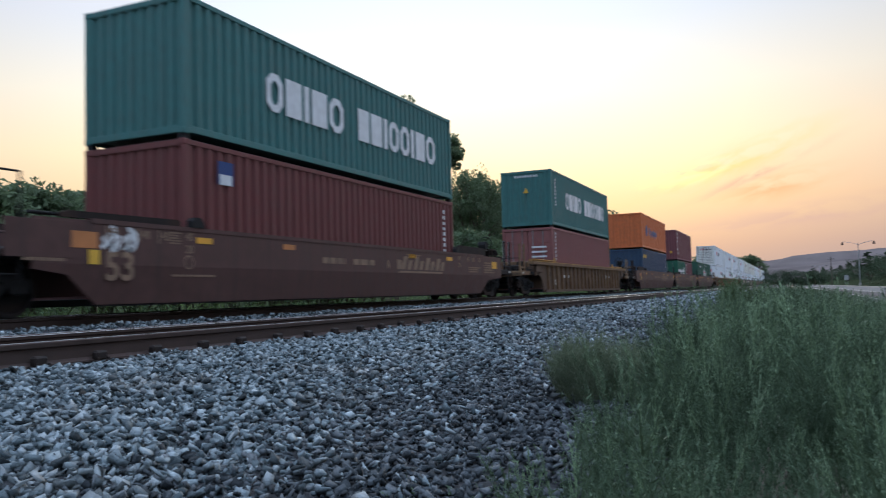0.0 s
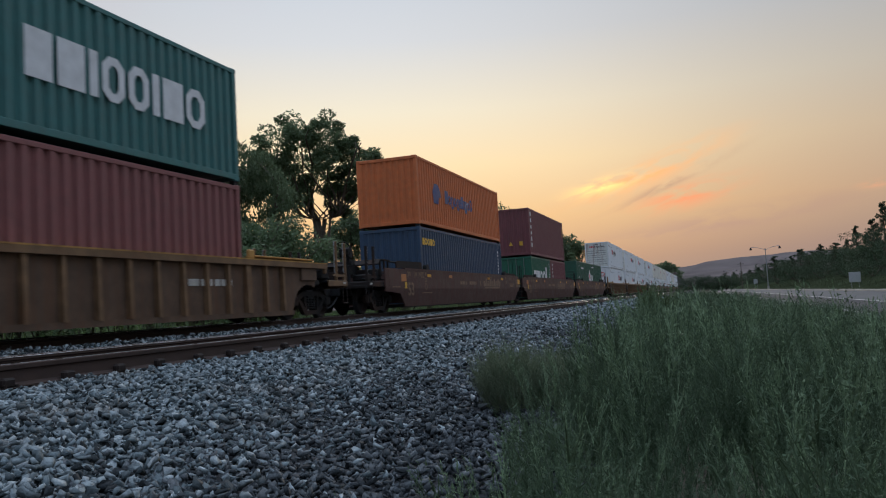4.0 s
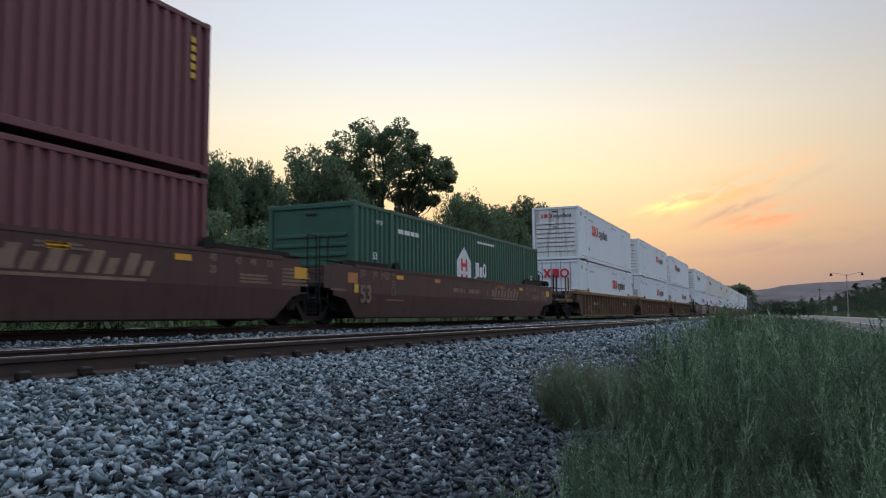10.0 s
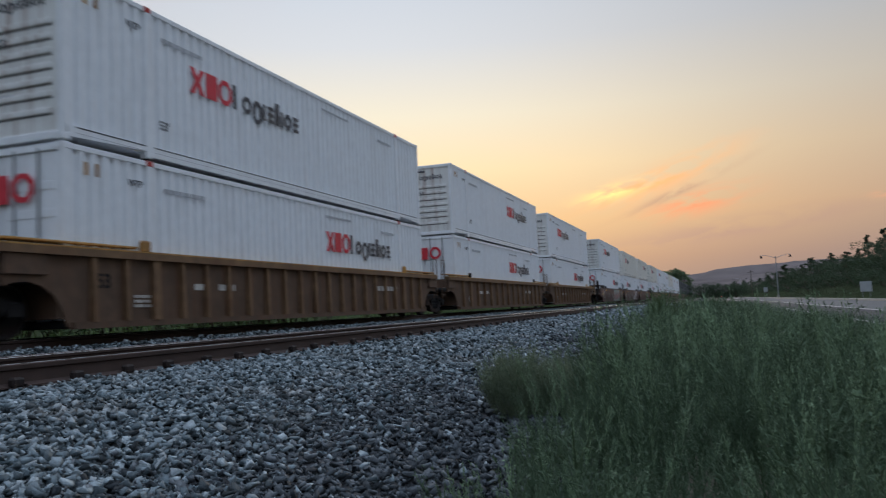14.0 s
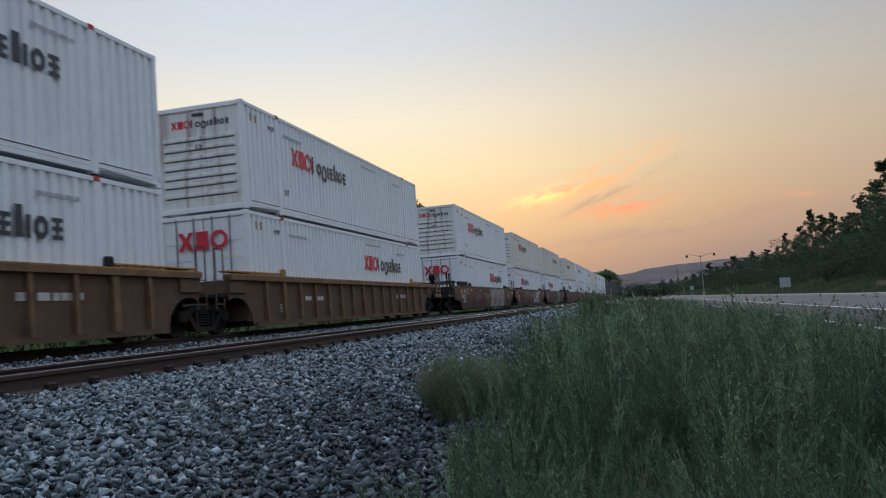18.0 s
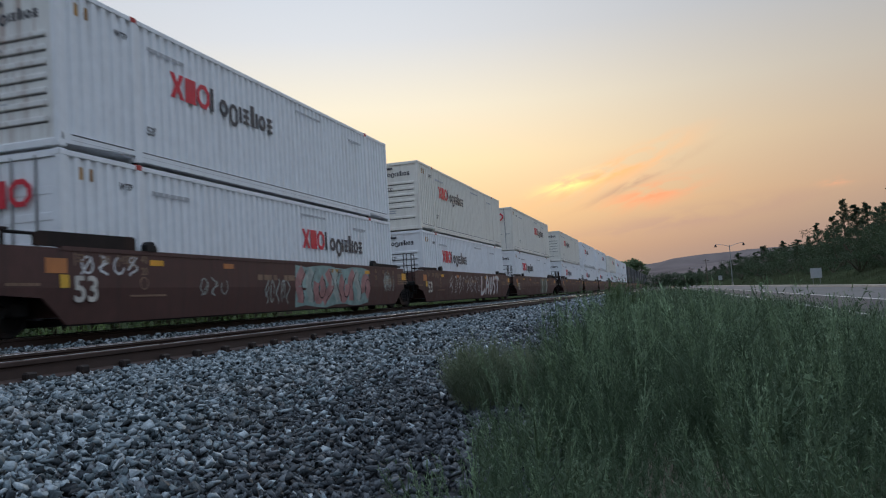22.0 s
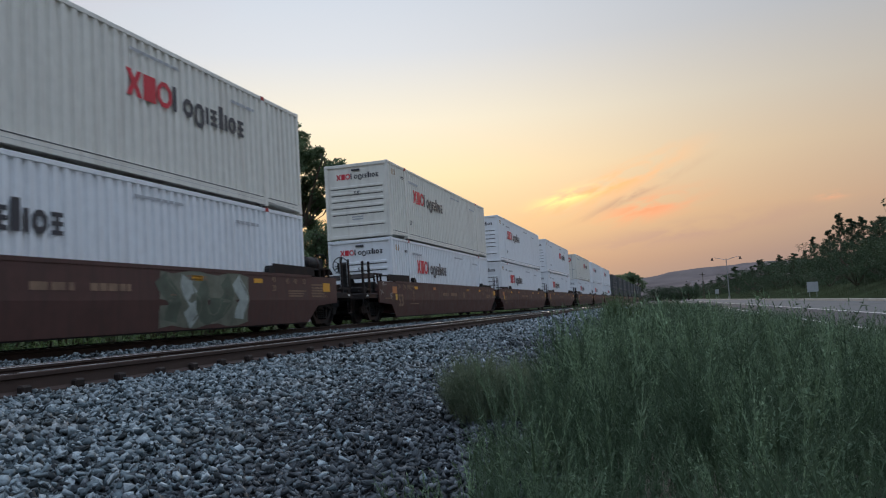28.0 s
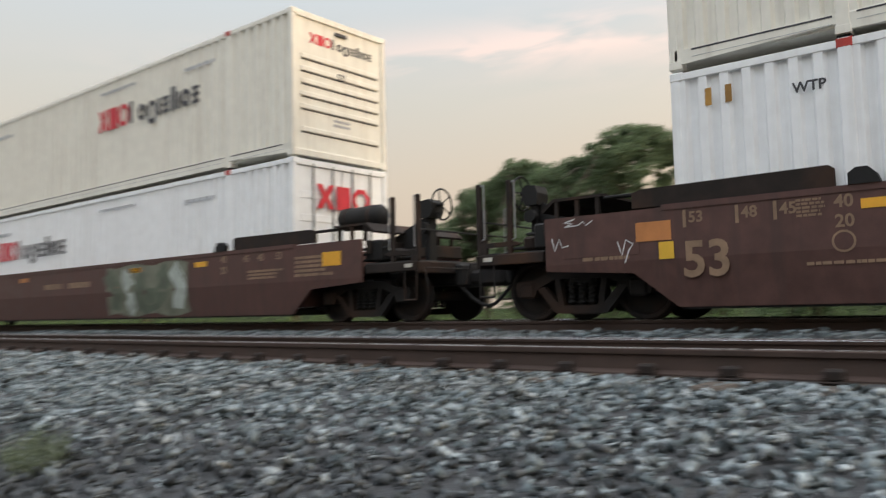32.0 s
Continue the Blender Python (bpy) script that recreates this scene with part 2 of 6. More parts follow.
M["slate"] = material("slate_paint", (0.10, 0.105, 0.11), 0.6, dirt=GRIME, streak=True)
M["brown"] = material("boxcar_brown_paint", (0.094, 0.048, 0.042), 0.6, vary=0.2, dirt=(0.055, 0.036, 0.033), dirt_amount=0.6, streak=True, spec=0.3)
M["ochre"] = material("faded_yellow_paint", (0.40, 0.22, 0.06), 0.7, vary=0.3, dirt=RUST, dirt_amount=0.8)
M["tan"] = material("weathered_tan_paint", (0.118, 0.073, 0.047), 0.75, vary=0.3, dirt=RUST, dirt_amount=0.6, streak=True)
M["rib"] = material("rusty_ochre_rib_paint", (0.190, 0.112, 0.058), 0.75, vary=0.3, dirt=RUST, dirt_amount=0.6)
M["grime"] = material("grimy_brown_steel", (0.026, 0.020, 0.018), 0.8, vary=0.35, dirt=RUST, dirt_amount=0.35, spec=0.2)
M["iron"] = material("dirty_cast_iron", (0.022, 0.020, 0.020), 0.8, 0.3, vary=0.4, dirt=RUST, dirt_amount=0.3)
M["black"] = material("black_steel", (0.014, 0.0135, 0.014), 0.7, 0.2, vary=0.3)
M["tread"] = material("polished_tread", (0.42, 0.40, 0.38), 0.35, 0.9, vary=0.15)
M["rail"] = material("rusty_rail", (0.068, 0.045, 0.038), 0.75, 0.2, vary=0.25, dirt=(0.05, 0.04, 0.035), dirt_amount=0.5)
M["rail_top"] = material("polished_rail_head", (0.62, 0.63, 0.65), 0.32, 1.0, vary=0.02, bump=0.0)
M["tie"] = material("creosoted_timber", (0.075, 0.06, 0.05), 0.9, vary=0.35)
M["yellow"] = material("yellow_reflector_film", (0.72, 0.36, 0.04), 0.5, vary=0.1)
M["amber"] = material("faded_orange_film", (0.50, 0.20, 0.07), 0.6, vary=0.15)
M["marking"] = material("pale_stencil_paint", (0.55, 0.52, 0.47), 0.7, vary=0.25, dirt=(0.2, 0.13, 0.1), dirt_amount=0.6)
M["buff"] = material("buff_stencil_paint", (0.25, 0.165, 0.11), 0.7, vary=0.25, dirt=(0.15, 0.09, 0.07), dirt_amount=0.6)
M["white_mark"] = material("white_lettering_film", (0.70, 0.71, 0.72), 0.55, vary=0.1)
M["red_mark"] = material("red_lettering_film", (0.60, 0.035, 0.055), 0.5, vary=0.1)
M["grey_mark"] = material("charcoal_lettering_film", (0.055, 0.055, 0.065), 0.5, vary=0.1)
M["blue_mark"] = material("blue_lettering_film", (0.02, 0.055, 0.19), 0.5, vary=0.1)
M["gold_mark"] = material("gold_lettering_film", (0.70, 0.42, 0.05), 0.5, vary=0.1)
M["faint_mark"] = material("faint_grey_stencil", (0.42, 0.43, 0.45), 0.6, vary=0.15)
M["red_block"] = material("red_casting_paint", (0.45, 0.05, 0.04), 0.6, vary=0.2)
M["spray_pink"] = material("pink_spray_paint", (0.40, 0.21, 0.20), 0.6, vary=0.3)
M["spray_mint"] = material("mint_spray_paint", (0.26, 0.36, 0.34), 0.6, vary=0.3)
M["spray_pale"] = material("pale_mint_spray_paint", (0.36, 0.40, 0.37), 0.6, vary=0.3)
M["spray_white"] = material("white_spray_paint", (0.62, 0.62, 0.62), 0.6, vary=0.2)
M["spray_dusk"] = material("dull_khaki_spray_paint", (0.16, 0.17, 0.13), 0.6, vary=0.3)
M["spray_green"] = material("olive_green_spray_paint", (0.10, 0.12, 0.09), 0.6, vary=0.3)
M["ballast"] = material("crushed_grey_stone", (0.156, 0.193, 0.210), 0.85, vary=0.45, grain=(16.0, 90.0), bump=0.6, per_island=0.92, dirt=(0.20, 0.14, 0.09), dirt_amount=0.3)
M["ballast_dark"] = material("weathered_dark_stone", (0.074, 0.085, 0.094), 0.9, vary=0.45, grain=(16.0, 90.0), bump=0.6, per_island=0.8)
# grit coloured near black so the gaps between stones look shaded
M["bed"] = material("grit_with_gap_shade", (0.040, 0.042, 0.046), 0.95, vary=0.4, grain=(6.0, 45.0), bump=0.8)
M["turf"] = material("dark_bank_turf", (0.036, 0.046, 0.025), 0.95, vary=0.45, grain=(0.25, 8.0), bump=0.8, dirt=(0.050, 0.050, 0.030), dirt_amount=0.4, spec=0.0)
M["verge"] = material("dusty_verge_soil", (0.12, 0.10, 0.075), 0.95, vary=0.4, grain=(0.6, 25.0), bump=0.6, dirt=(0.06, 0.08, 0.035), dirt_amount=0.6)
M["asphalt"] = material("worn_asphalt", (0.058, 0.057, 0.060), 0.95, spec=0.1, vary=0.25, grain=(0.5, 120.0), bump=0.3, dirt=(0.13, 0.125, 0.12), dirt_amount=0.5)
M["pale_road"] = material("sun_bleached_pavement", (0.115, 0.116, 0.118), 0.95, spec=0.1, vary=0.18, grain=(0.4, 90.0), bump=0.3, dirt=(0.10, 0.098, 0.095), dirt_amount=0.5)
M["concrete"] = material("pale_concrete", (0.36, 0.34, 0.31), 0.9, vary=0.15, grain=(0.8, 40.0), bump=0.3, dirt=(0.2, 0.19, 0.17))
M["line"] = material("white_road_paint", (0.62, 0.61, 0.58), 0.7, vary=0.2)
M["sprig"] = material("grey_green_weed_leaf", (0.082, 0.125, 0.070), 0.8, vary=0.25, per_island=0.22, bump=0.0, grain=(0.8, 9.0), through=0.2)
M["sprig_pale"] = material("pale_grey_green_weed_leaf", (0.155, 0.190, 0.120), 0.8, vary=0.25, per_island=0.18, bump=0.0, grain=(0.8, 9.0), through=0.4)
M["leaf_weed"] = material("dull_green_weed_leaf", (0.105, 0.150, 0.068), 0.8, vary=0.3, per_island=0.25, bump=0.0, grain=(0.8, 9.0), through=0.4)
M["stem"] = material("pale_weed_stem", (0.190, 0.265, 0.150), 0.8, vary=0.2, bump=0.0)
M["leaf"] = material("tree_leaf", (0.132, 0.180, 0.096), 0.75, vary=0.3, per_island=0.3, bump=0.0, grain=(0.5, 6.0), through=0.5)
M["leaf_light"] = material("willow_leaf", (0.150, 0.215, 0.110), 0.75, vary=0.3, per_island=0.3, bump=0.0, grain=(0.5, 6.0), through=0.4)
M["leaf_far"] = material("far_conifer_leaf", (0.050, 0.078, 0.042), 0.8, vary=0.3, per_island=0.35, bump=0.0, grain=(0.3, 4.0), through=0.4)
M["bark"] = material("grey_bark", (0.10, 0.08, 0.06), 0.95, vary=0.35, bump=0.6, grain=(3, 30))
M["grass"] = material("green_grass_blade", (0.135, 0.205, 0.068), 0.85, vary=0.3, per_island=0.35, bump=0.0, grain=(0.4, 6.0), through=0.4)
M["bank_leaf"] = material("dull_bank_grass", (0.055, 0.072, 0.036), 0.85, vary=0.35, per_island=0.35, bump=0.0, grain=(0.2, 4.0), through=0.3)
# pale purple-grey: evening haze is mixed into the hill's base colour
M["hill"] = material("dry_hill_painted_haze", (0.160, 0.136, 0.132), 1.0, spec=0.0, vary=0.22, grain=(0.008, 0.03), bump=0.0)
M["galv"] = material("galvanised_steel", (0.30, 0.31, 0.32), 0.5, 0.7, vary=0.15)
M["sign"] = material("grey_sign_back", (0.46, 0.47, 0.48), 0.5, 0.2, vary=0.1)
M["tail_red"] = glowing("lit_tail_lamp", (1.0, 0.06, 0.03), 6.0)
M["car_paint"] = material("dark_car_paint", (0.05, 0.05, 0.06), 0.3, 0.3, vary=0.05, bump=0.0)
M["rubber"] = material("tyre_rubber", (0.02, 0.02, 0.02), 0.9, vary=0.1)
M["glass"] = material("dark_window_glass", (0.02, 0.022, 0.025), 0.1, 0.0, vary=0.05, bump=0.0, spec=0.6)


# ---- mesh helpers ----
class Geo:
    """Gathers vertices and faces for one mesh."""

    def __init__(self):
        self.v, self.f = [], []

    def add(self, verts, faces):
        n = len(self.v)
        self.v.extend(tuple(p) for p in verts)
        self.f.extend(tuple(i + n for i in f) for f in faces)
        return self

    def box(self, x0, x1, y0, y1, z0, z1, b=0.0):
        """A box, with chamfered edges when b is given."""
        if b <= 0:
            vs = [(x, y, z) for x in (x0, x1) for y in (y0, y1) for z in (z0, z1)]
            return self.add(vs, [(0, 1, 3, 2), (4, 6, 7, 5), (0, 4, 5, 1), (2, 3, 7, 6), (0, 2, 6, 4), (1, 5, 7, 3)])
        b = min(b, (x1 - x0) * 0.45, (y1 - y0) * 0.45, (z1 - z0) * 0.45)
        lo, hi, vs, ix = (x0, y0, z0), (x1, y1, z1), [], {}
        for c in [(i, j, k) for i in (0, 1) for j in (0, 1) for k in (0, 1)]:
            for a in range(3):
                p = []
                for d in range(3):
                    e = hi[d] if c[d] else lo[d]
                    p.append(e if d == a else e + (-b if c[d] else b))
                ix[c, a] = len(vs)
                vs.append(p)
        fs = []
        for a in range(3):
            o1, o2 = (a + 1) % 3, (a + 2) % 3
            for s in (0, 1):
                q = []
                for (i, j) in ((0, 0), (1, 0), (1, 1), (0, 1)):
                    c = [0, 0, 0]
                    c[a], c[o1], c[o2] = s, i, j
                    q.append(ix[tuple(c), a])
                fs.append(q if s else q[::-1])
            for i in (0, 1):
                for j in (0, 1):
                    c0, c1 = [0, 0, 0], [0, 0, 0]
                    c0[o1], c0[o2], c1[o1], c1[o2] = i, j, i, j
                    c1[a] = 1
                    q = [ix[tuple(c0), o1], ix[tuple(c1), o1], ix[tuple(c1), o2], ix[tuple(c0), o2]]
                    fs.append(q if i == j else q[::-1])
        for c in [(i, j, k) for i in (0, 1) for j in (0, 1) for k in (0, 1)]:
            q = [ix[c, 0], ix[c, 1], ix[c, 2]]
            fs.append(q if sum(c) % 2 else q[::-1])
        return self.add(vs, fs)

    def prism(self, poly, a0, a1, axis="x"):
        """A polygon pushed along an axis. poly is (y, z) for x, (x, z) for y, (x, y) for z."""
        n = len(poly)

        def at(p, a):
            return (a, p[0], p[1]) if axis == "x" else (p[0], a, p[1]) if axis == "y" else (p[0], p[1], a)
        vs = [at(p, a0) for p in poly] + [at(p, a1) for p in poly]
        fs = [tuple(range(n))[::-1], tuple(range(n, 2 * n))]
        fs += [(i, (i + 1) % n, n + (i + 1) % n, n + i) for i in range(n)]
        return self.add(vs, fs)

    def tube(self, p0, p1, r0, r1=None, sides=8, caps=True):
        r1 = r0 if r1 is None else r1
        p0, p1 = Vector(p0), Vector(p1)
        d = (p1 - p0).normalized()
        a = d.orthogonal().normalized()
        c = d.cross(a)
        vs = []
        for p, r in ((p0, r0), (p1, r1)):
            for i in range(sides):
                t = 2 * math.pi * i / sides
                vs.append(p + (a * math.cos(t) + c * math.sin(t)) * r)
        fs = [(i, (i + 1) % sides, sides + (i + 1) % sides, sides + i) for i in range(sides)]
        if caps:
            fs += [tuple(range(sides))[::-1], tuple(range(sides, 2 * sides))]
        return self.add(vs, fs)

    def lathe(self, profile, axis="x", centre=(0, 0, 0), sides=24):
        """A profile of (along, radius) turned about an axis."""
        vs, n = [], len(profile)
        for i in range(sides):
            t = 2 * math.pi * i / sides
            for a, r in profile:
                q = (a, r * math.cos(t), r * math.sin(t)) if axis == "x" else (r * math.cos(t), r * math.sin(t), a) if axis == "z" else (r * math.cos(t), a, r * math.sin(t))
                vs.append([q[k] + centre[k] for k in range(3)])
        fs = []
        for i in range(sides):
            j = (i + 1) % sides
            for k in range(n - 1):
                fs.append((i * n + k, j * n + k, j * n + k + 1, i * n + k + 1))
        return self.add(vs, fs)

    def mesh(self, name, mat, smooth=False):
        me = bpy.data.meshes.new(name)
        me.from_pydata(self.v, [], self.f)
        if mat:
            me.materials.append(mat)
        if smooth:
            me.polygons.foreach_set("use_smooth", [True] * len(me.polygons))
        me.update()
        return me


def part(name, geo, mat, parent, label="", at=None, smooth=False, shared={}):
    """Links a mesh under a thing or a part."""
    me = geo.mesh(name, mat, smooth) if isinstance(geo, Geo) else geo
    ob = new(name, me)
    ob.parent = parent
    if at is not None:
        ob.matrix_basis = at if isinstance(at, Matrix) else Matrix.Translation(at)
    if label:
        ob["label"] = label
    return ob


def thing(name, label, category, group="", kind="", at=(0, 0, 0)):
    ob = new(name)
    ob.empty_display_size = 0.3
    ob.matrix_basis = at if isinstance(at, Matrix) else Matrix.Translation(at)
    return tagged(ob, label, category, group, kind)


def fast_mesh(name, verts, faces, mat, smooth=False):
    """A mesh from numpy arrays; faces is one array with a fixed number of corners."""
    me = bpy.data.meshes.new(name)
    verts, faces = np.asarray(verts, np.float32), np.asarray(faces, np.int32)
    k = faces.shape[1]
    me.vertices.add(len(verts))
    me.vertices.foreach_set("co", verts.ravel())
    me.loops.add(faces.size)
    me.loops.foreach_set("vertex_index", faces.ravel())
    me.polygons.add(len(faces))
    me.polygons.foreach_set("loop_start", np.arange(0, faces.size, k, dtype=np.int32))
    if smooth:
        me.polygons.foreach_set("use_smooth", np.ones(len(faces), bool))
    me.materials.append(mat)
    me.update(calc_edges=True)
    return me


TEXT_MESHES = {}


def text_mesh(body, size, mat, depth=0.002):
    """Lettering in the built-in font as a mesh, lying in x (along) and y (up)."""
    key = (body, size, mat.name)
    if key not in TEXT_MESHES:
        cu = bpy.data.curves.new("lettering", "FONT")
        cu.body, cu.size, cu.extrude, cu.resolution_u, cu.offset = body, size, depth, 3, size * 0.022
        tmp = bpy.data.objects.new("lettering", cu)
        scene.collection.objects.link(tmp)
        bpy.context.view_layer.update()
        me = bpy.data.meshes.new_from_object(tmp.evaluated_get(bpy.context.evaluated_depsgraph_get()))
        bpy.data.objects.remove(tmp)
        me.name = "lettering"
        me.materials.clear()
        me.materials.append(mat)
        TEXT_MESHES[key] = me
    return TEXT_MESHES[key]


# lettering on the side that faces +x: along is +y, up is +z
ON_SIDE = Matrix(((0, 0, 1, 0), (1, 0, 0, 0), (0, 1, 0, 0), (0, 0, 0, 1)))
# on an end that faces -y: along is +x, up is +z
ON_END = Matrix(((1, 0, 0, 0), (0, 0, -1, 0), (0, 1, 0, 0), (0, 0, 0, 1)))
# on an end that faces +y: along is -x
ON_REAR = Matrix(((-1, 0, 0, 0), (0, 0, 1, 0), (0, 1, 0, 0), (0, 0, 0, 1)))


def lettering(body, size, mat, parent, where, side=ON_SIDE, squash=1.0, name="lettering"):
    m = Matrix.Translation(where) @ side @ Matrix.Diagonal((squash, 1, 1, 1))
    return part(name, text_mesh(body, size, mat), mat, parent, at=m)


def bars(parent, mat, x, y0, y1, z0, z1, rows=1, seed=1, name="stencil", fill=0.82, breaks=True):
    """Unreadable writing on the side: rows of short bars."""
    rnd = random.Random(seed)
    g = Geo()
    h = (z1 - z0) / rows
    for r in range(rows):
        y, end = y0, y1 - (rnd.random() * 0.25 * (y1 - y0) if rows > 1 else 0)
        while y < end - 0.01:
            w = min(end - y, h * rnd.uniform(0.7, 2.4) if breaks else end - y)
            za = z0 + r * h + h * 0.14
            g.box(x - 0.002, x + 0.002, y, y + w * fill, za, za + h * 0.62)
            y += w
    return tagged(part(name, g, mat, parent), kind="stuff")


def flat_shape(poly, x, mat, parent, name, label="", thick=0.002):
    return part(name, Geo().prism(poly, x - thick, x + thick, "x"), mat, parent, label)


# ---- ground, road, tracks ----
TRAIN_X, NEAR_X = -10.97, -6.075     # track centre lines
NEAR_TOP = -0.095                    # rail top of the empty track
PROFILE = [(-900, -1.0), (-60, -0.7), (-16, -0.62), (-14.2, -0.5), (-13.0, -0.17), (-12.2, -0.15), (-9.7, -0.155), (-9.0, -0.175), (-7.9, -0.27), (-7.3, -0.30), (-5.5, -0.31), (-4.9, -0.31),
           (-4.2, -0.33), (-2.6, -0.43), (-1.2, -0.53), (0.0, -0.60), (2.6, -0.68), (3.3, -0.76), (13.0, -0.76), (13.25, -0.62), (15.0, -0.5), (22.0, 1.2), (34.0, 4.2), (60.0, 6.0), (300.0, 8.0), (900, 10.0)]


def ground_z(x):
    return float(np.interp(x, [a for a, _ in PROFILE], [b for _, b in PROFILE]))


def strip(name, x0, x1, y_edges, mat, lift=0.0, rough=0.0, kind="structure", label="", category="", step=None):
    """A strip of the ground sheet between x0 and x1 that follows the profile."""
    xs = sorted({x0, x1, *[a for a, _ in PROFILE if x0 < a < x1], *(np.arange(x0, x1, step).tolist() if step else [])})
    ys = list(y_edges)
    vs = []
    for y in ys:
        for x in xs:
            fade = 0 if x in (x0, x1) else 1
            vs.append((x, y, ground_z(x) + lift + fade * rough * noise.noise(Vector((x * 0.9, y * 0.9, 3.1)))))
    n = len(xs)
    fs = [(r * n + c, r * n + c + 1, (r + 1) * n + c + 1, (r + 1) * n + c) for r in range(len(ys) - 1) for c in range(n - 1)]
    ob = new(name, fast_mesh(name, vs, fs, mat, True))
    return tagged(ob, label, category, "", kind)


FAR_Y = [-1500, -600, -250, -120, -60, -30, -15, -5, 5, 15, 30, 60, 120, 250, 500, 900, 1600, 3000]
strip("ground", -900, -13.6, FAR_Y, M["turf"], label="dry weedy soil beyond the railway tracks", category="ground")
# the bed's dark colour paints the shade between the loose stones
strip("ballast_bed", -13.6, -0.5, FAR_Y[:7] + list(np.arange(-14, 30, 0.5)) + FAR_Y[10:], M["bed"], label="bed of stone grit under the tracks, coloured dark as shade between the stones", category="ballast", lift=-0.012, rough=0.012, step=0.5)
strip("verge_ground", -0.5, 3.3, FAR_Y, M["verge"], label="dusty weedy verge between ballast and road", category="ground")
strip("road_shoulder", 3.3, 4.30, FAR_Y, M["pale_road"], label="pale dusty paved shoulder beside the asphalt", category="road")
strip("road", 4.30, 7.25, FAR_Y, M["asphalt"], label="dark worn asphalt lane with white edge lines", category="road")
strip("far_road_lane", 7.25, 13.0, FAR_Y, M["pale_road"], label="paler grey paved lane along the kerb", category="road")
strip("hillside_ground", 13.0, 900, FAR_Y, M["turf"], label="grassy bank rising beyond the road", category="ground", rough=0.25)
kerb = new("kerb", Geo().box(12.96, 13.28, -200, 900, -0.80, -0.60, 0.03).mesh("kerb", M["concrete"]))
tagged(kerb, "pale concrete kerb along the far road edge", "kerb", "", "structure")
for i, (x, y0, y1, w, dash) in enumerate(((4.38, -60, 700, 0.13, 0), (7.18, -60, 500, 0.12, 0))):
    g, y = Geo(), y0
    while y < y1:
        e = y + (3.2 if dash else 40.0)
        g.box(x - w / 2, x + w / 2, y, e, -0.757, -0.755)
        y = e + (dash if dash else 0.0)
    tagged(new("road_line", g.mesh("road_line", M["line"])), "painted white lane line on the asphalt", "road marking", "road lines", "structure")

# rail section: foot, web and head, about the rail's middle
RAIL = [(-0.076, -0.186), (0.076, -0.186), (0.076, -0.174), (0.014, -0.150), (0.009, -0.055), (0.034, -0.042), (0.037, -0.010), (0.030, -0.001), (-0.030, -0.001), (-0.037, -0.010), (-0.034, -0.042), (-0.009, -0.055), (-0.014, -0.150), (-0.076, -0.174)]


def track(name, label, x, top, y0, y1, clips=None):
    tr = thing(name, label, "railway track", "", "structure", at=(x, 0, top))
    for s in (-1, 1):
        r = part("rail", Geo().prism([(a + s * 0.755, b) for a, b in RAIL], y0, y1, "y"), M["rail"], tr, "rusty steel rail")
        part("running_surface", Geo().box(s * 0.755 - 0.028, s * 0.755 + 0.028, y0, y1, -0.001, 0.0006), M["rail_top"], r, "bright worn rail head")
        if s < 0:
            edge = [(0.024, 0.0007), (0.0392, -0.013), (0.037, -0.015), (0.022, -0.002)]
            part("head_edge", Geo().prism([(q + s * 0.755, w) for q, w in edge], y0, y1, "y"), M["rail_top"], r, "shiny edge of the rail head")
    return tr


near_track = track("near_railway_track", "empty railway track with rusty rails on grey ballast", NEAR_X, NEAR_TOP, -250, 900)
far_track = track("far_railway_track", "railway track that carries the train", TRAIN_X, 0.0, -250, 900)


def tie_and_clip_meshes():
    tie = Geo().box(-1.3, 1.3, -0.115, 0.115, -0.37, -0.20, 0.015).mesh("tie", M["tie"])
    g = Geo().box(0.04, 0.15, -0.08, 0.08, -0.192, -0.180, 0.004)
    g.box(0.045, 0.115, -0.06, 0.06, -0.185, -0.105, 0.016)
    g.tube((0.12, -0.055, -0.18), (0.12, -0.055, -0.155), 0.013, sides=6)
    g.tube((0.12, 0.055, -0.18), (0.12, 0.055, -0.158), 0.013, sides=6)
    return tie, g.mesh("rail_clip", M["iron"])


TIE, CLIP = tie_and_clip_meshes()
for k in range(-58, 132):
    y = 5.42 + 0.61 * k + 0.02 * math.sin(k * 2.3)
    part("tie", TIE, None, near_track, at=(0, y, 0))
    part("rail_clip", CLIP, None, near_track, at=(0.755, y, 0))


# ---- loose stones: many crushed rocks joined into one mass ----
def rock_shapes(n, rnd):
    """Broken, flat-faced stones: knocked-about boxes with one corner split off."""
    cube = np.array([(x, y, z) for x in (-1, 1) for y in (-1, 1) for z in (-1, 1)], float)
    fs = np.array([(0, 1, 3), (0, 3, 2), (4, 6, 7), (4, 7, 5), (0, 4, 5), (0, 5, 1), (2, 3, 7), (2, 7, 6), (0, 2, 6), (0, 6, 4), (1, 5, 7), (1, 7, 3)])
    shapes = []
    for _ in range(n):
        v = cube * np.array([1.25, rnd.uniform(0.6, 1.1), rnd.uniform(0.30, 0.62)]) + rnd.normal(0, 0.22, (8, 3)) * np.array([1.1, 1.1, 0.8])
        # split faces: corners cut back to random planes
        for _ in range(4):
            q = rnd.normal(0, 1, 3)
            q /= np.linalg.norm(q)
            v -= np.maximum(v @ q - rnd.uniform(0.42, 0.75), 0)[:, None] * q
        v *= np.minimum(1.0, rnd.uniform(1.1, 1.4) / np.linalg.norm(v, axis=1))[:, None]
        shapes.append(v)
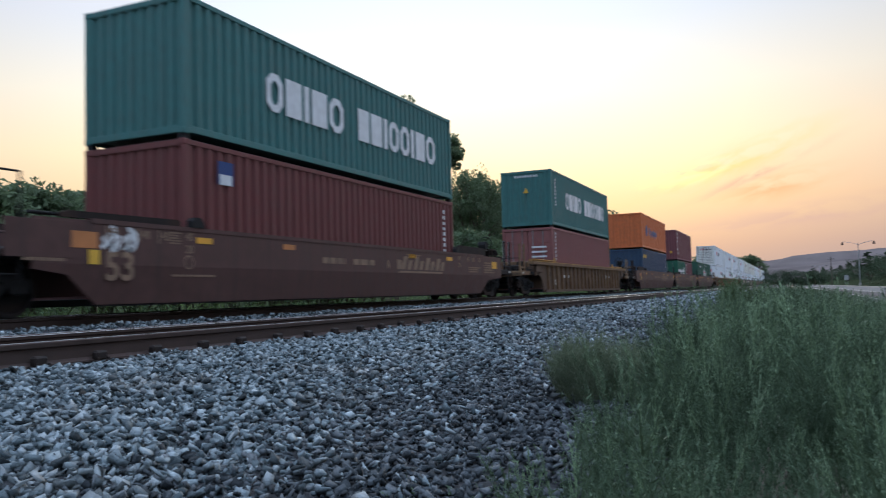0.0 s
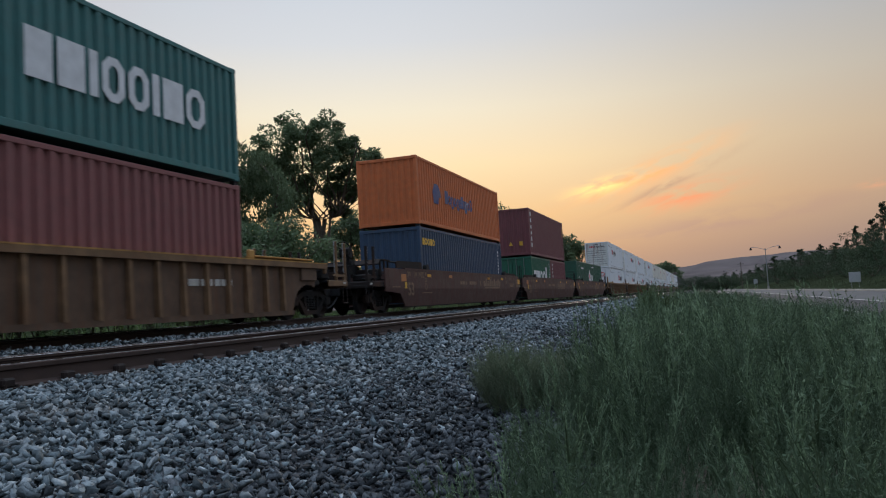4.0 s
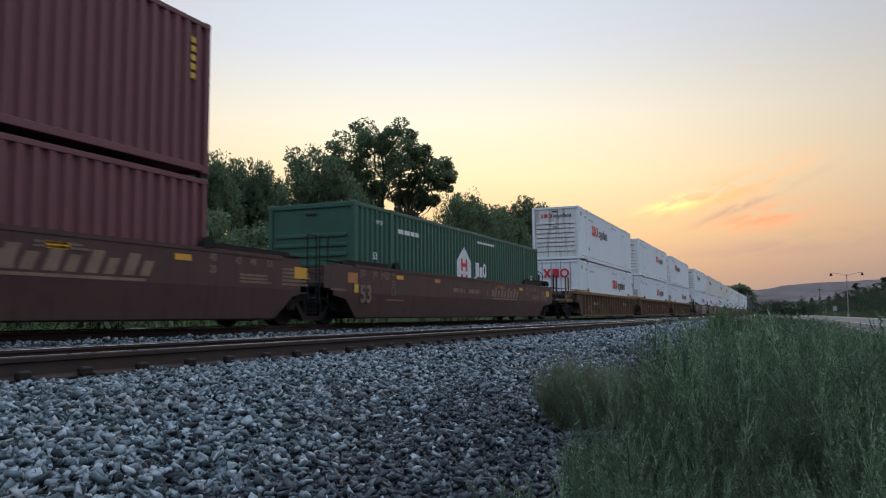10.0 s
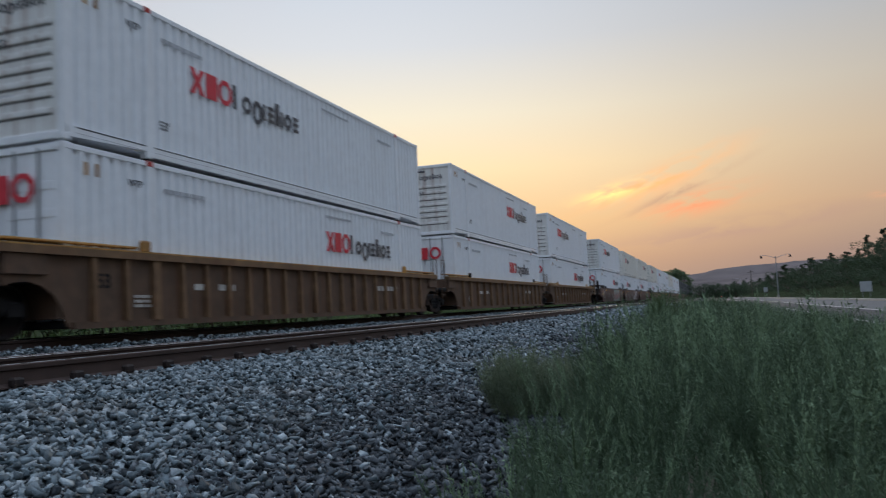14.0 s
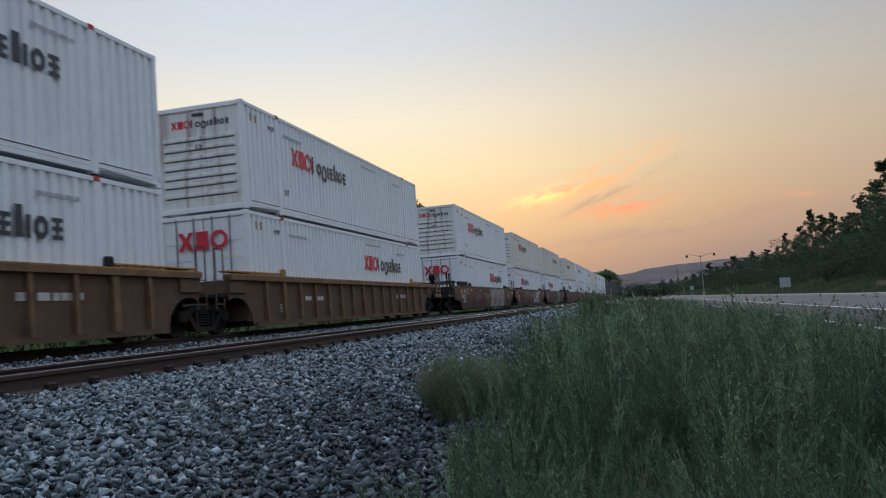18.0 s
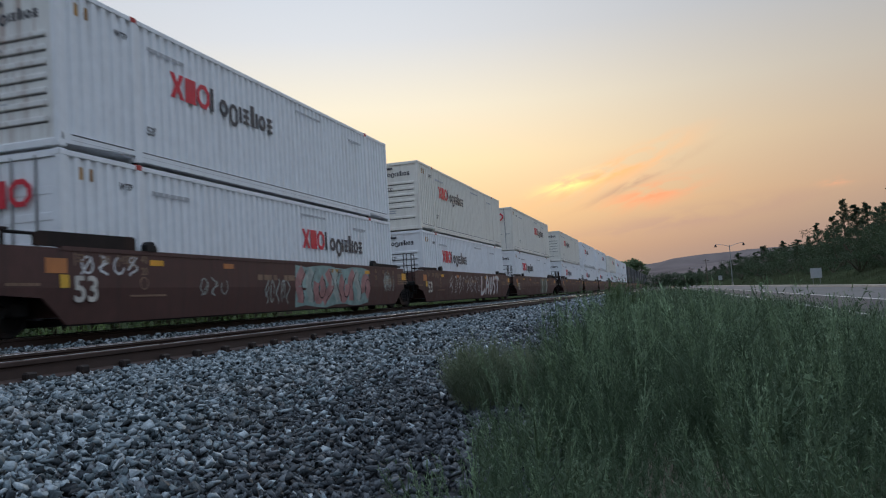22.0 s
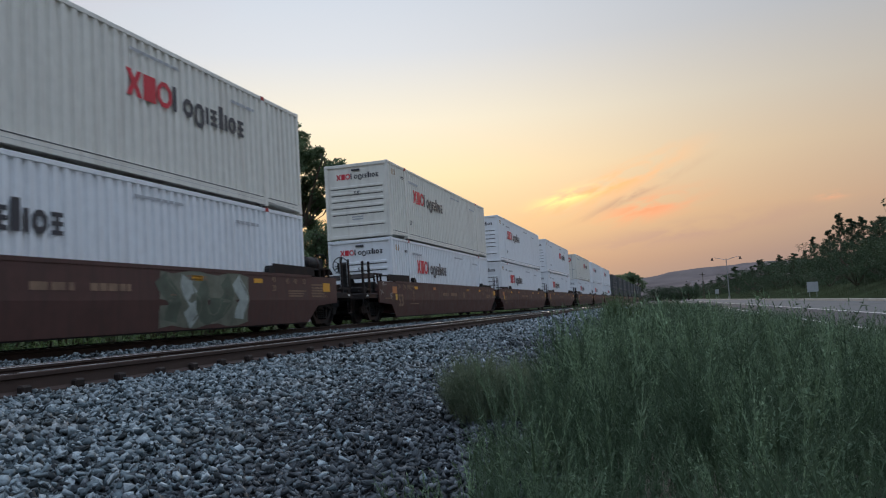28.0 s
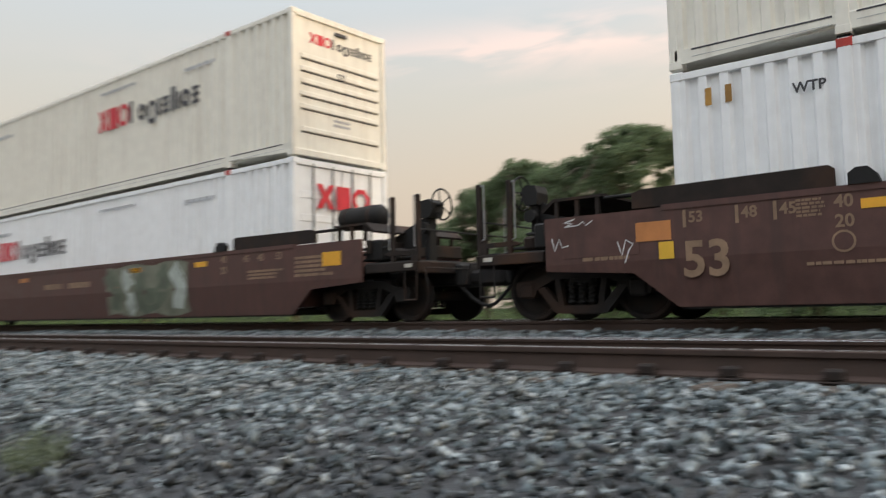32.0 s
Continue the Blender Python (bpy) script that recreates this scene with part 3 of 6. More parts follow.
    return np.array(shapes), fs


def scatter_rocks(name, label, mat, regions, seed):
    """Crushed stones dropped on the ballast slope, each a separate lump of one mesh."""
    rnd = np.random.RandomState(seed)
    shapes, fs = rock_shapes(64, rnd)
    V = []
    px, pz = [p for p, _ in PROFILE], [q for _, q in PROFILE]
    for x0, x1, y0, y1, density, size, lo, hi, tilt in regions:
        near = y0 >= 0.5 and y1 <= 8.0
        n = int((x1 - x0) * (y1 - y0) * density)
        xs, ys = rnd.uniform(x0, x1, n), rnd.uniform(y0, y1, n)
        # the pale stones thin out towards the toe of the slope, the dark ones towards the rail
        edge = -2.5 + 0.35 * np.sin(ys * 0.8) + rnd.normal(0, 0.55, n)
        keep = (xs > edge) if "dark" in mat.name else (xs < edge)
        if near:
            # sparse behind the stretch that is passed closest
            keep &= (ys > -0.68 * xs - 0.7) | (rnd.uniform(0, 1, n) < 0.45)
        xs, ys = xs[keep], ys[keep]
        n = len(xs)
        s = 0.84 * size * np.clip(np.exp(rnd.normal(0, 0.32, n)), 0.5, 1.7)
        v = shapes[rnd.randint(64, size=n)] * s[:, None, None]
        for axes, spread in (((1, 2), tilt), ((0, 2), tilt), ((0, 1), np.pi)):
            t = rnd.uniform(-spread, spread, n)[:, None]
            p, q = v[:, :, axes[0]].copy(), v[:, :, axes[1]].copy()
            v[:, :, axes[0]], v[:, :, axes[1]] = p * np.cos(t) - q * np.sin(t), p * np.sin(t) + q * np.cos(t)
        lumps = 0.014 * np.sin(xs * 5.1 + 1.3 * np.sin(ys * 2.3)) * np.sin(ys * 4.3)
        v += np.stack([xs, ys, np.interp(xs, px, pz) + lumps + s * rnd.uniform(lo, hi, n)], 1)[:, None, :]
        V.append(v.reshape(-1, 3))
    V = np.concatenate(V)
    F = (fs[None] + (np.arange(len(V) // 8) * 8)[:, None, None]).reshape(-1, 3)
    return tagged(new(name, fast_mesh(name, V, F, mat)), label, "ballast", "", "stuff")


scatter_rocks("ballast_stones", "loose crushed pale grey ballast stones beside the rail", M["ballast"], [
    (-5.18, -0.7, -60.0, -20.0, 22, 0.07, -0.2, 1.0, 0.95), (-5.18, -0.7, -20.0, -8.0, 150, 0.034, -0.2, 1.0, 0.95), (-5.18, -0.7, -8.0, 0.5, 420, 0.0245, -0.5, 1.0, 0.95), (-5.18, -0.7, 0.5, 8.0, 1100, 0.0215, -0.9, 0.4, 1.2), (-5.18, -0.7, 0.5, 8.0, 1080, 0.0222, 0.1, 1.5, 0.8),
    (-5.18, -0.7, 8.0, 18.0, 500, 0.0255, -0.5, 1.3, 0.9), (-5.18, -0.7, 18.0, 36.0, 110, 0.040, -0.2, 1.0, 0.95), (-5.18, -0.7, 36.0, 80.0, 32, 0.065, -0.2, 1.0, 0.95),
    (-9.9, -7.1, -22.0, 30.0, 85, 0.032, -0.2, 0.8, 0.95), (-9.9, -7.1, 30.0, 80.0, 25, 0.05, -0.2, 0.8, 0.95), (-6.7, -5.5, -8.0, 14.0, 60, 0.03, -0.2, 0.8, 0.95)], 5)
scatter_rocks("dark_ballast_stones", "smaller dark weathered stones at the toe of the ballast", M["ballast_dark"], [
    (-4.2, -0.2, -60.0, -20.0, 22, 0.07, -0.2, 1.0, 0.95), (-4.2, -0.2, -20.0, -8.0, 130, 0.034, -0.2, 1.0, 0.95), (-4.2, -0.2, -8.0, 0.5, 420, 0.0225, -0.5, 1.0, 0.95), (-4.2, -0.4, 0.5, 8.0, 1250, 0.0185, -0.6, 1.3, 0.9), (-4.2, -0.5, 8.0, 18.0, 260, 0.027, -0.5, 1.0, 0.95), (-4.2, -0.5, 18.0, 40.0, 70, 0.040, -0.2, 1.0, 0.95)], 6)


# ---- trucks and running gear ----
def ring_poly(n, r, cy, cz, a0=0, a1=360):
    return [(cy + r * math.cos(radians(a0 + (a1 - a0) * i / n)), cz + r * math.sin(radians(a0 + (a1 - a0) * i / n))) for i in range(n + (a1 - a0 < 360))]


WHEEL_R = 0.44


def gear_meshes():
    w = Geo()
    for s in (-1, 1):
        prof = [(s * 0.70, 0.0), (s * 0.72, 0.10), (s * 0.735, 0.13), (s * 0.735, 0.34), (s * 0.815, 0.375), (s * 0.815, WHEEL_R - 0.02), (s * 0.80, WHEEL_R), (s * 0.72, WHEEL_R), (s * 0.705, WHEEL_R + 0.026), (s * 0.685, WHEEL_R + 0.02), (s * 0.685, 0.36), (s * 0.70, 0.0)]
        w.lathe(prof, "x", (0, 0, 0), 28)
        w.lathe([(s * 0.735, 0.0), (s * 0.86, 0.0), (s * 0.86, 0.085), (s * 0.735, 0.10)], "x", (0, 0, 0), 12)
        for k in range(3):
            a = 2 * math.pi * k / 3
            w.tube((s * 0.86, 0.05 * math.cos(a), 0.05 * math.sin(a)), (s * 0.89, 0.05 * math.cos(a), 0.05 * math.sin(a)), 0.014, sides=6)
    w.tube((-0.74, 0, 0), (0.74, 0, 0), 0.085, sides=14)
    rim = Geo()
    for s in (-1, 1):
        rim.lathe([(s * 0.816, WHEEL_R - 0.022), (s * 0.817, WHEEL_R - 0.006), (s * 0.803, WHEEL_R + 0.001)], "x", (0, 0, 0), 28)
    f = Geo()
    arch = [(-1.10, 0.50), (-1.06, 0.58), (-0.78, 0.60), (-0.50, 0.72), (0.50, 0.72), (0.78, 0.60), (1.06, 0.58), (1.10, 0.50), (1.06, 0.36), (0.76, 0.36), (0.72, 0.47), (0.42, 0.60), (0.36, 0.60), (-0.36, 0.60), (-0.42, 0.60), (-0.72, 0.47), (-0.76, 0.36), (-1.06, 0.36)]
    f.prism(arch, 0.90, 1.02, "x")
    f.prism([(-0.72, 0.47), (-0.60, 0.50), (-0.33, 0.22), (0.33, 0.22), (0.60, 0.50), (0.72, 0.47), (0.42, 0.12), (0.30, 0.10), (-0.30, 0.10), (-0.42, 0.12)], 0.90, 1.02, "x")
    f.prism([(-0.42, 0.60), (-0.33, 0.60), (-0.27, 0.22), (-0.36, 0.22)], 0.90, 1.02, "x")
    f.prism([(0.33, 0.60), (0.42, 0.60), (0.36, 0.22), (0.27, 0.22)], 0.90, 1.02, "x")
    for s in (-1, 1):
        f.box(0.88, 1.05, s * 0.889 - 0.13, s * 0.889 + 0.13, 0.33, 0.57, 0.03)
    coil = [(0.235, 0.03)]
    for j in range(5):
        coil += [(0.245 + j * 0.062, 0.05), (0.265 + j * 0.062, 0.073), (0.288 + j * 0.062, 0.05)]
    sp = Geo().lathe(coil + [(0.56, 0.03)], "z", (0, 0, 0), 9)
    bo = Geo().box(-1.0, 1.0, -0.22, 0.22, 0.50, 0.76, 0.05)
    bo.box(-0.32, 0.32, -0.32, 0.32, 0.74, 0.86, 0.04)
    return (w.mesh("wheelset", M["iron"]), rim.mesh("bright_rim", M["tread"]), f.mesh("side_frame", M["iron"]), sp.mesh("spring", M["black"]), bo.mesh("bolster", M["black"]))


GEAR = gear_meshes()
WHEELSETS = []
FLIP = pose(0, 0, 0, 0, 0, 180)


def truck(parent, y):
    t = part("truck", GEAR[4], None, parent, "grimy cast-steel two-axle truck", at=(0, y, 0))
    for side in (Matrix(), FLIP):
        part("side_frame", GEAR[2], None, t, at=side)
        for k in (-0.16, 0.0, 0.16):
            part("spring", GEAR[3], None, t, at=side @ Matrix.Translation((0.96, k, 0)))
    for s in (-1, 1):
        w = part("wheelset", GEAR[0], None, t, at=(0, s * 0.889, WHEEL_R))
        w.data = GEAR[0]
        WHEELSETS.append((w, s * 0.889))
    return t


# ---- well cars ----
def side_pair(parent, name, poly, x0, x1, mat, label=""):
    for s in (1, -1):
        part(name, Geo().prism(poly, s * x0, s * x1, "x"), mat, parent, label)


def ladder(parent, x, y, z0, z1, mat, name="grab_iron", width=0.36):
    g = Geo()
    for a in (0, width):
        g.tube((x, y + a, z0), (x, y + a, z1), 0.018, sides=6)
    g.tube((x, y, z1), (x, y + width, z1), 0.018, sides=6)
    z = z0 + 0.12
    while z < min(z1, z0 + 0.75):
        g.tube((x, y, z), (x, y + width, z), 0.012, sides=6)
        z += 0.28
    return part(name, g, mat, parent)


def hooked_post(car, x, y, z0, z1, s, mat, rod=True):
    """An upright end post with a bent grab iron beside it."""
    p = part("corner_post", Geo().box(x - 0.04, x + 0.04, y - 0.035, y + 0.035, z0, z1, 0.012), mat, car)
    if rod:
        g = Geo().tube((x, y, z1 - 0.03), (x, y + s * 0.09, z1 - 0.02), 0.013, sides=6)
        g.tube((x, y + s * 0.09, z1 - 0.02), (x, y + s * 0.09, z0 + 0.25), 0.013, sides=6)
        g.tube((x, y + s * 0.09, z0 + 0.25), (x, y, z0 + 0.22), 0.013, sides=6)
        part("grab_iron", g, M["galv"], p)
    return p


def coupler_end(car, s, mat):
    """The free end of a car: platform, pierced end sill, posts, coupler and hose; s is the way it points."""
    def span(a, b):
        return min(s * a, s * b), max(s * a, s * b)
    y0, y1 = span(8.4, 11.28)
    part("centre_sill", Geo().box(-0.35, 0.35, y0, y1, 0.62, 0.90, 0.03), M["black"], car)
    part("end_platform", Geo().box(-1.30, 1.30, *span(10.05, 11.24), 0.98, 1.02, 0.01), M["black"], car)
    for x in (1, -1):
        f = part("platform_side", Geo().box(min(x * 1.31, x * 1.36), max(x * 1.31, x * 1.36), *span(10.1, 11.28), 0.84, 1.0, 0.012), mat, car)
        part("side_lug", Geo().box(min(x * 1.355, x * 1.365), max(x * 1.355, x * 1.365), *span(11.0, 11.16), 0.90, 0.96), M["marking"], f)
        part("gusset", Geo().prism([(s * 11.26, 1.0), (s * 11.26, 1.18), (s * 10.62, 1.18), (s * 10.5, 1.14), (s * 10.62, 1.11), (s * 11.12, 1.11), (s * 11.12, 1.0)], x * 1.27, x * 1.33, "x"), mat, car)
        hooked_post(car, x * 1.30, s * 11.26, 1.0, 2.09, -s, mat)
        hooked_post(car, x * 1.30, s * 10.70, 0.98, 2.10, -s, mat)
        st = Geo()
        for yy in (10.98, 11.24):
            st.tube((x * 1.345, s * yy, 0.9), (x * 1.345, s * yy, 0.36), 0.014, sides=6)
        st.tube((x * 1.345, s * 10.98, 0.37), (x * 1.345, s * 11.24, 0.37), 0.016, sides=6)
        part("sill_step", st, M["iron"], car)
    part("end_sill", Geo().box(-1.36, 1.36, *span(11.22, 11.30), 0.80, 1.0, 0.02), mat, car)
    part("handrail", Geo().tube((-1.28, s * 11.26, 1.52), (1.28, s * 11.26, 1.52), 0.016, sides=6), M["black"], car)
    g = Geo().box(-0.13, 0.13, *span(11.2, 11.85), 0.62, 0.86, 0.05)
    g.box(-0.21, 0.21, *span(11.62, 11.99), 0.58, 0.94, 0.06)
    part("coupler", g, M["iron"], car, "rusty knuckle coupler")
    part("striker", Geo().box(-0.42, 0.42, *span(11.28, 11.42), 0.58, 0.98, 0.04), M["black"], car)
    h, pts = Geo(), [Vector((0.32, s * 11.15, 0.74)), Vector((0.33, s * 11.38, 0.56)), Vector((0.30, s * 11.58, 0.38)), Vector((0.27, s * 11.76, 0.27)), Vector((0.24, s * 11.94, 0.24))]
    for a, b in zip(pts, pts[1:]):
        h.tube(a, b, 0.03, sides=8)
    part("air_hose", h, M["black"], car)
    lv = Geo().tube((0.15, s * 11.42, 0.88), (1.34, s * 11.42, 0.88), 0.014, sides=6)
    lv.tube((1.34, s * 11.42, 0.88), (1.36, s * 11.5, 0.58), 0.014, sides=6)
    part("uncoupling_lever", lv, M["iron"], car)
    for k, (x, z) in enumerate(((0.95, 1.10), (0.62, 1.24), (1.16, 1.28), (-0.8, 1.08))):
        part("air_pipe", Geo().tube((x, s * 8.6, z), (x, s * (10.9 - 0.2 * k), z), 0.026, sides=6), M["black"], car)
    part("valve_box", Geo().box(0.86, 1.22, *span(9.95, 10.35), 1.05, 1.42, 0.03), M["black"], car)
    part("valve_box", Geo().box(0.5, 1.1, *span(10.4, 10.62), 1.05, 1.26, 0.04), M["iron"], car)
    part("crossbeam", Geo().box(-1.3, 1.3, *span(10.04, 10.14), 1.18, 1.42, 0.02), mat, car)


def brake_gear(car, s, tank=False):
    """Hand brake on its stand, a sloping brace, the hood over the end and the air reservoir."""
    def span(a, b):
        return min(s * a, s * b), max(s * a, s * b)
    part("brake_stand", Geo().box(0.30, 0.52, *span(10.72, 10.84), 1.02, 1.9, 0.02), M["black"], car, "black hand-brake stand")
    part("gear_case", Geo().prism([(s * 10.68, 1.80), (s * 10.90, 1.80), (s * 10.95, 1.90), (s * 10.95, 2.06), (s * 10.88, 2.12), (s * 10.70, 2.10), (s * 10.66, 1.98)], 0.26, 0.58, "x"), M["black"], car)
    w, c, r, n = Geo(), Vector((0.42, s * 11.05, 2.02)), 0.27, 20
    for i in range(n):
        a, b = 2 * math.pi * i / n, 2 * math.pi * (i + 1) / n
        w.tube(c + Vector((math.cos(a) * r, 0, math.sin(a) * r)), c + Vector((math.cos(b) * r, 0, math.sin(b) * r)), 0.017, sides=5)
    for i in range(5):
        a = 2 * math.pi * i / 5
        w.tube(c - Vector((0, s * 0.03, 0)), c + Vector((math.cos(a) * r, 0, math.sin(a) * r)), 0.012, sides=5)
    w.tube(c - Vector((0, s * 0.12, 0)), c + Vector((0, s * 0.02, 0)), 0.035, sides=8)
    part("brake_wheel", w, M["black"], car, "spoked hand-brake wheel")
    part("brace", Geo().prism([(s * 10.72, 1.86), (s * 10.72, 1.30), (s * 9.9, 1.30), (s * 9.9, 1.50)], 0.36, 0.44, "x"), M["black"], car, "sloping brace plate of the hand brake")
    part("chain_guide", Geo().lathe([(-0.05, 0.0), (-0.05, 0.10), (0.05, 0.10), (0.05, 0.0)], "x", (0.60, s * 10.78, 1.62), 14), M["black"], car)
    part("hood", Geo().prism([(s * 10.2, 1.58), (s * 10.0, 1.74), (s * 9.2, 1.74), (s * 9.2, 1.70), (s * 9.98, 1.70), (s * 10.16, 1.55)], -1.24, 1.24, "x"), M["grime"], car, "folded steel hood over the car end")
    for q in (1.2, -1.2):
        for yy in (9.3, 9.62, 9.95):
            part("hood_post", Geo().box(q - 0.03, q + 0.03, s * yy - 0.03, s * yy + 0.03, 1.42, 1.71, 0.008), M["grime"], car)
    if tank:
        part("air_reservoir", Geo().lathe([(-0.55, 0.0), (-0.53, 0.15), (-0.46, 0.21), (0.46, 0.21), (0.53, 0.15), (0.55, 0.0)], "y", (0.75, s * 9.45, 1.90), 20), M["black"], car, "cylindrical black air reservoir", smooth=True)
        for yy in (9.15, 9.75):
            part("reservoir_strap", Geo().lathe([(-0.03, 0.205), (-0.03, 0.218), (0.03, 0.218), (0.03, 0.205)], "y", (0.75, s * yy, 1.90), 20), M["iron"], car)


FLOOR_BEAM = Geo().box(-1.25, 1.25, -0.25, 0.25, 0.15, 0.262, 0.01).mesh("floor_beam", M["black"])
UNIT_GROUP = {"brown": "brown well cars of the train", "ribbed": "ribbed well cars of the train"}
BOT = 0.17


def brown_unit(u, marks=True, trucks=(0, 1), free=(), seed=0, spray=None, code=None, tank=False):
    """One smooth-sided well car; trucks and free ends at 0 (towards -y) and 1."""
    rnd = random.Random(seed)
    car = thing("well_car", "brown smooth-sided well car with %s" % (spray[0] if spray else "stencilled markings and yellow reflectors"), "rail car", UNIT_GROUP["brown"], at=(TRAIN_X, u, 0))
    X = 1.40
    ya, yb = -(10.04 if 0 in free else 9.3), (10.04 if 1 in free else 9.0)
    upper = [(ya, 1.44), (ya, 0.78), (yb, 0.78), (yb, 1.44)]
    side_pair(car, "side_sheet", upper, X - 0.05, X, M["brown"], "brown painted steel side sheet")
    # the lower sheet leans inwards and is cut away over the trucks
    for s in (1, -1):
        def xo(z):
            return s * (X - 0.075 * (0.78 - z) / (0.78 - BOT))
        pts = [(ya, 0.78), (ya, 0.70), (-8.72, 0.62), (-8.15, BOT), (8.15, BOT), (8.72, 0.62), (yb, 0.70), (yb, 0.78)]
        g = Geo()
        vs = [(xo(z), y, z) for y, z in pts] + [(xo(z) - s * 0.05, y, z) for y, z in pts]
        n = len(pts)
        quads = [(0, 1, 2, 7), (2, 3, 4, 5), (2, 5, 7), (5, 6, 7)] if s < 0 else [(7, 2, 1, 0), (5, 4, 3, 2), (7, 5, 2), (7, 6, 5)]
        g.add(vs, [tuple(f) for f in quads] + [tuple(i + n for i in f[::-1]) for f in quads] + [((i + 1) % n, i, n + i, n + (i + 1) % n) for i in range(n)])
        part("lower_side_sheet", g, M["brown"], car, "darker inward-leaning lower side sheet")
    side_pair(car, "top_chord", [(-8.3, 1.40), (8.3, 1.40), (8.3, 1.475), (-8.3, 1.475)], X - 0.09, X + 0.012, M["brown"])
    side_pair(car, "bottom_sill", [(-8.1, BOT - 0.03), (8.1, BOT - 0.03), (8.1, BOT + 0.05), (-8.1, BOT + 0.05)], X - 0.14, X - 0.10, M["black"])
    for y in (-7.9, -6.1, -3, 0, 3, 6.1, 7.9):
        part("floor_beam", FLOOR_BEAM, None, car, at=(0, y, 0))
    for e, s in ((0, -1), (1, 1)):
        part("bulkhead", Geo().box(-1.33, 1.33, s * 8.22 - 0.05, s * 8.22 + 0.05, 0.3, 1.42, 0.01), M["brown"], car)
        part("body_bolster", Geo().box(-1.34, 1.34, min(s * 8.25, s * 9.7), max(s * 8.25, s * 9.7), 0.86, 1.0, 0.03), M["black"], car)
        for q in (1, -1):
            up = 1.74 if e in free else 1.60
            g = Geo().prism([(s * 6.28, 1.475), (s * 8.75, 1.475), (s * 8.75, up - 0.06), (s * 8.62, up - 0.02), (s * 6.34, up), (s * 6.28, up - 0.04)], q * (X - 0.16), q * (X - 0.10), "x")
            part("guide_plate", g, M["grime"], car, "dark container guide plate on the top chord")
            lip = [(s * 5.80, 1.475), (s * 6.12, 1.475), (s * 6.12, 1.60), (s * 6.04, 1.66), (s * 5.92, 1.66), (s * 5.84, 1.58)]
            part("guide_lip", Geo().prism(lip, q * (X - 0.12), q * (X + 0.03), "x"), M["black"], car)
            part("cover_plate", Geo().box(min(q * (X - 0.3), q * (X - 0.165)), max(q * (X - 0.3), q * (X - 0.165)), min(s * 8.3, s * 9.2), max(s * 8.3, s * 9.2), 1.66 if e in free else 1.50, 1.70 if e in free else 1.54, 0.01), M["black"], car)
        if e in free:
            coupler_end(car, s, M["grime"])
            brake_gear(car, s, tank and s > 0)
        else:
            ladder(car, 1.30, s * 9.6 - 0.18, 0.5, 2.05, M["black"])
        if e in trucks:
            truck(car, s * (9.72 if e in free else 10.1))
    if marks:
        x = X + 0.003
        lettering("53", 0.62, M["marking" if spray else "buff"], car, (x, -8.05, 0.55), squash=1.0)
        for dy, txt in ((-8.02, "53"), (-7.37, "48"), (-6.93, "45")):
            lettering(txt, 0.19, M["buff"], car, (x, dy + 0.07, 1.22))
            part("tick", Geo().box(x - 0.002, x + 0.002, dy, dy + 0.04, 1.16, 1.38), M["buff"], car)
        for dy, txt in ((7.75, "53"), (7.2, "48"), (6.75, "45")):
            lettering(txt, 0.19, M["buff"], car, (x, dy, 1.22))
        for dy in (-6.28, 6.0):
            lettering("40", 0.2, M["buff"], car, (x, dy, 1.24))
            lettering("20", 0.2, M["buff"], car, (x, dy, 1.02))
        part("round_stencil", Geo().lathe([(x, 0.10), (x + 0.002, 0.10), (x + 0.002, 0.125), (x, 0.125), (x, 0.10)], "x", (0, -6.2, 0.86), 20), M["buff"], car)
        bars(car, M["buff"], x, -6.68, -6.36, 1.16, 1.38, 5, seed + 1)
        bars(car, M["buff"], x, -9.5, -8.75, 0.95, 1.35, 5, seed + 2)
        bars(car, M["buff"], x, -9.45, -8.75, 0.80, 0.88, 1, seed + 7)
        bars(car, M["buff"], x, 8.3, 9.4, 0.85, 1.25, 5, seed + 3)
        bars(car, M["buff"], x, 6.9, 8.0, 0.86, 1.06, 3, seed + 4)
        bars(car, M["buff"], x, -1.9, -0.9, 0.92, 1.14, 1, seed + 5, "reporting_mark")
        bars(car, M["buff"], x, -0.55, 0.55, 0.92, 1.14, 1, seed + 6, "reporting_mark")
        if code:
            lettering(code, 0.30, M["buff"], car, (x, 1.15, 0.90))
        part("square_stencil", Geo().box(x - 0.002, x + 0.002, 1.75, 2.0, 0.88, 1.14), M["buff"], car)
        bars(car, M["buff"], x + 0.003, 2.3, 3.3, 1.2, 1.32, 2, seed + 8)
        bars(car, M["buff"], X - 0.014, -6.6, -5.5, 0.60, 0.66, 1, seed + 9)
        part("notice_plate", Geo().box(x - 0.002, x + 0.004, -9.75, -8.62, 0.86, 1.40, 0.002), M["brown"], car, "brown notice panel with stencilled lines")
        part("inspection_panel", Geo().box(x + 0.004, x + 0.007, -8.35, -8.15, 0.78, 1.0), M["gold_mark"], car)
    for k, y in enumerate((-8.42, -5.8, -3.2, 2.7, 5.3, 9.0 if 1 not in free else 9.3)):
        big = k in (0, 5)
        part("reflector", Geo().box(X + 0.002, X + 0.008, y - (0.24 if big else 0.21), y + (0.24 if big else 0.21), 1.02 if big else 1.20, 1.27 if big else 1.31, 0.002), M["amber" if k in (0, 2) and seed % 2 else "yellow"], car, "yellow reflective plate")
    return car


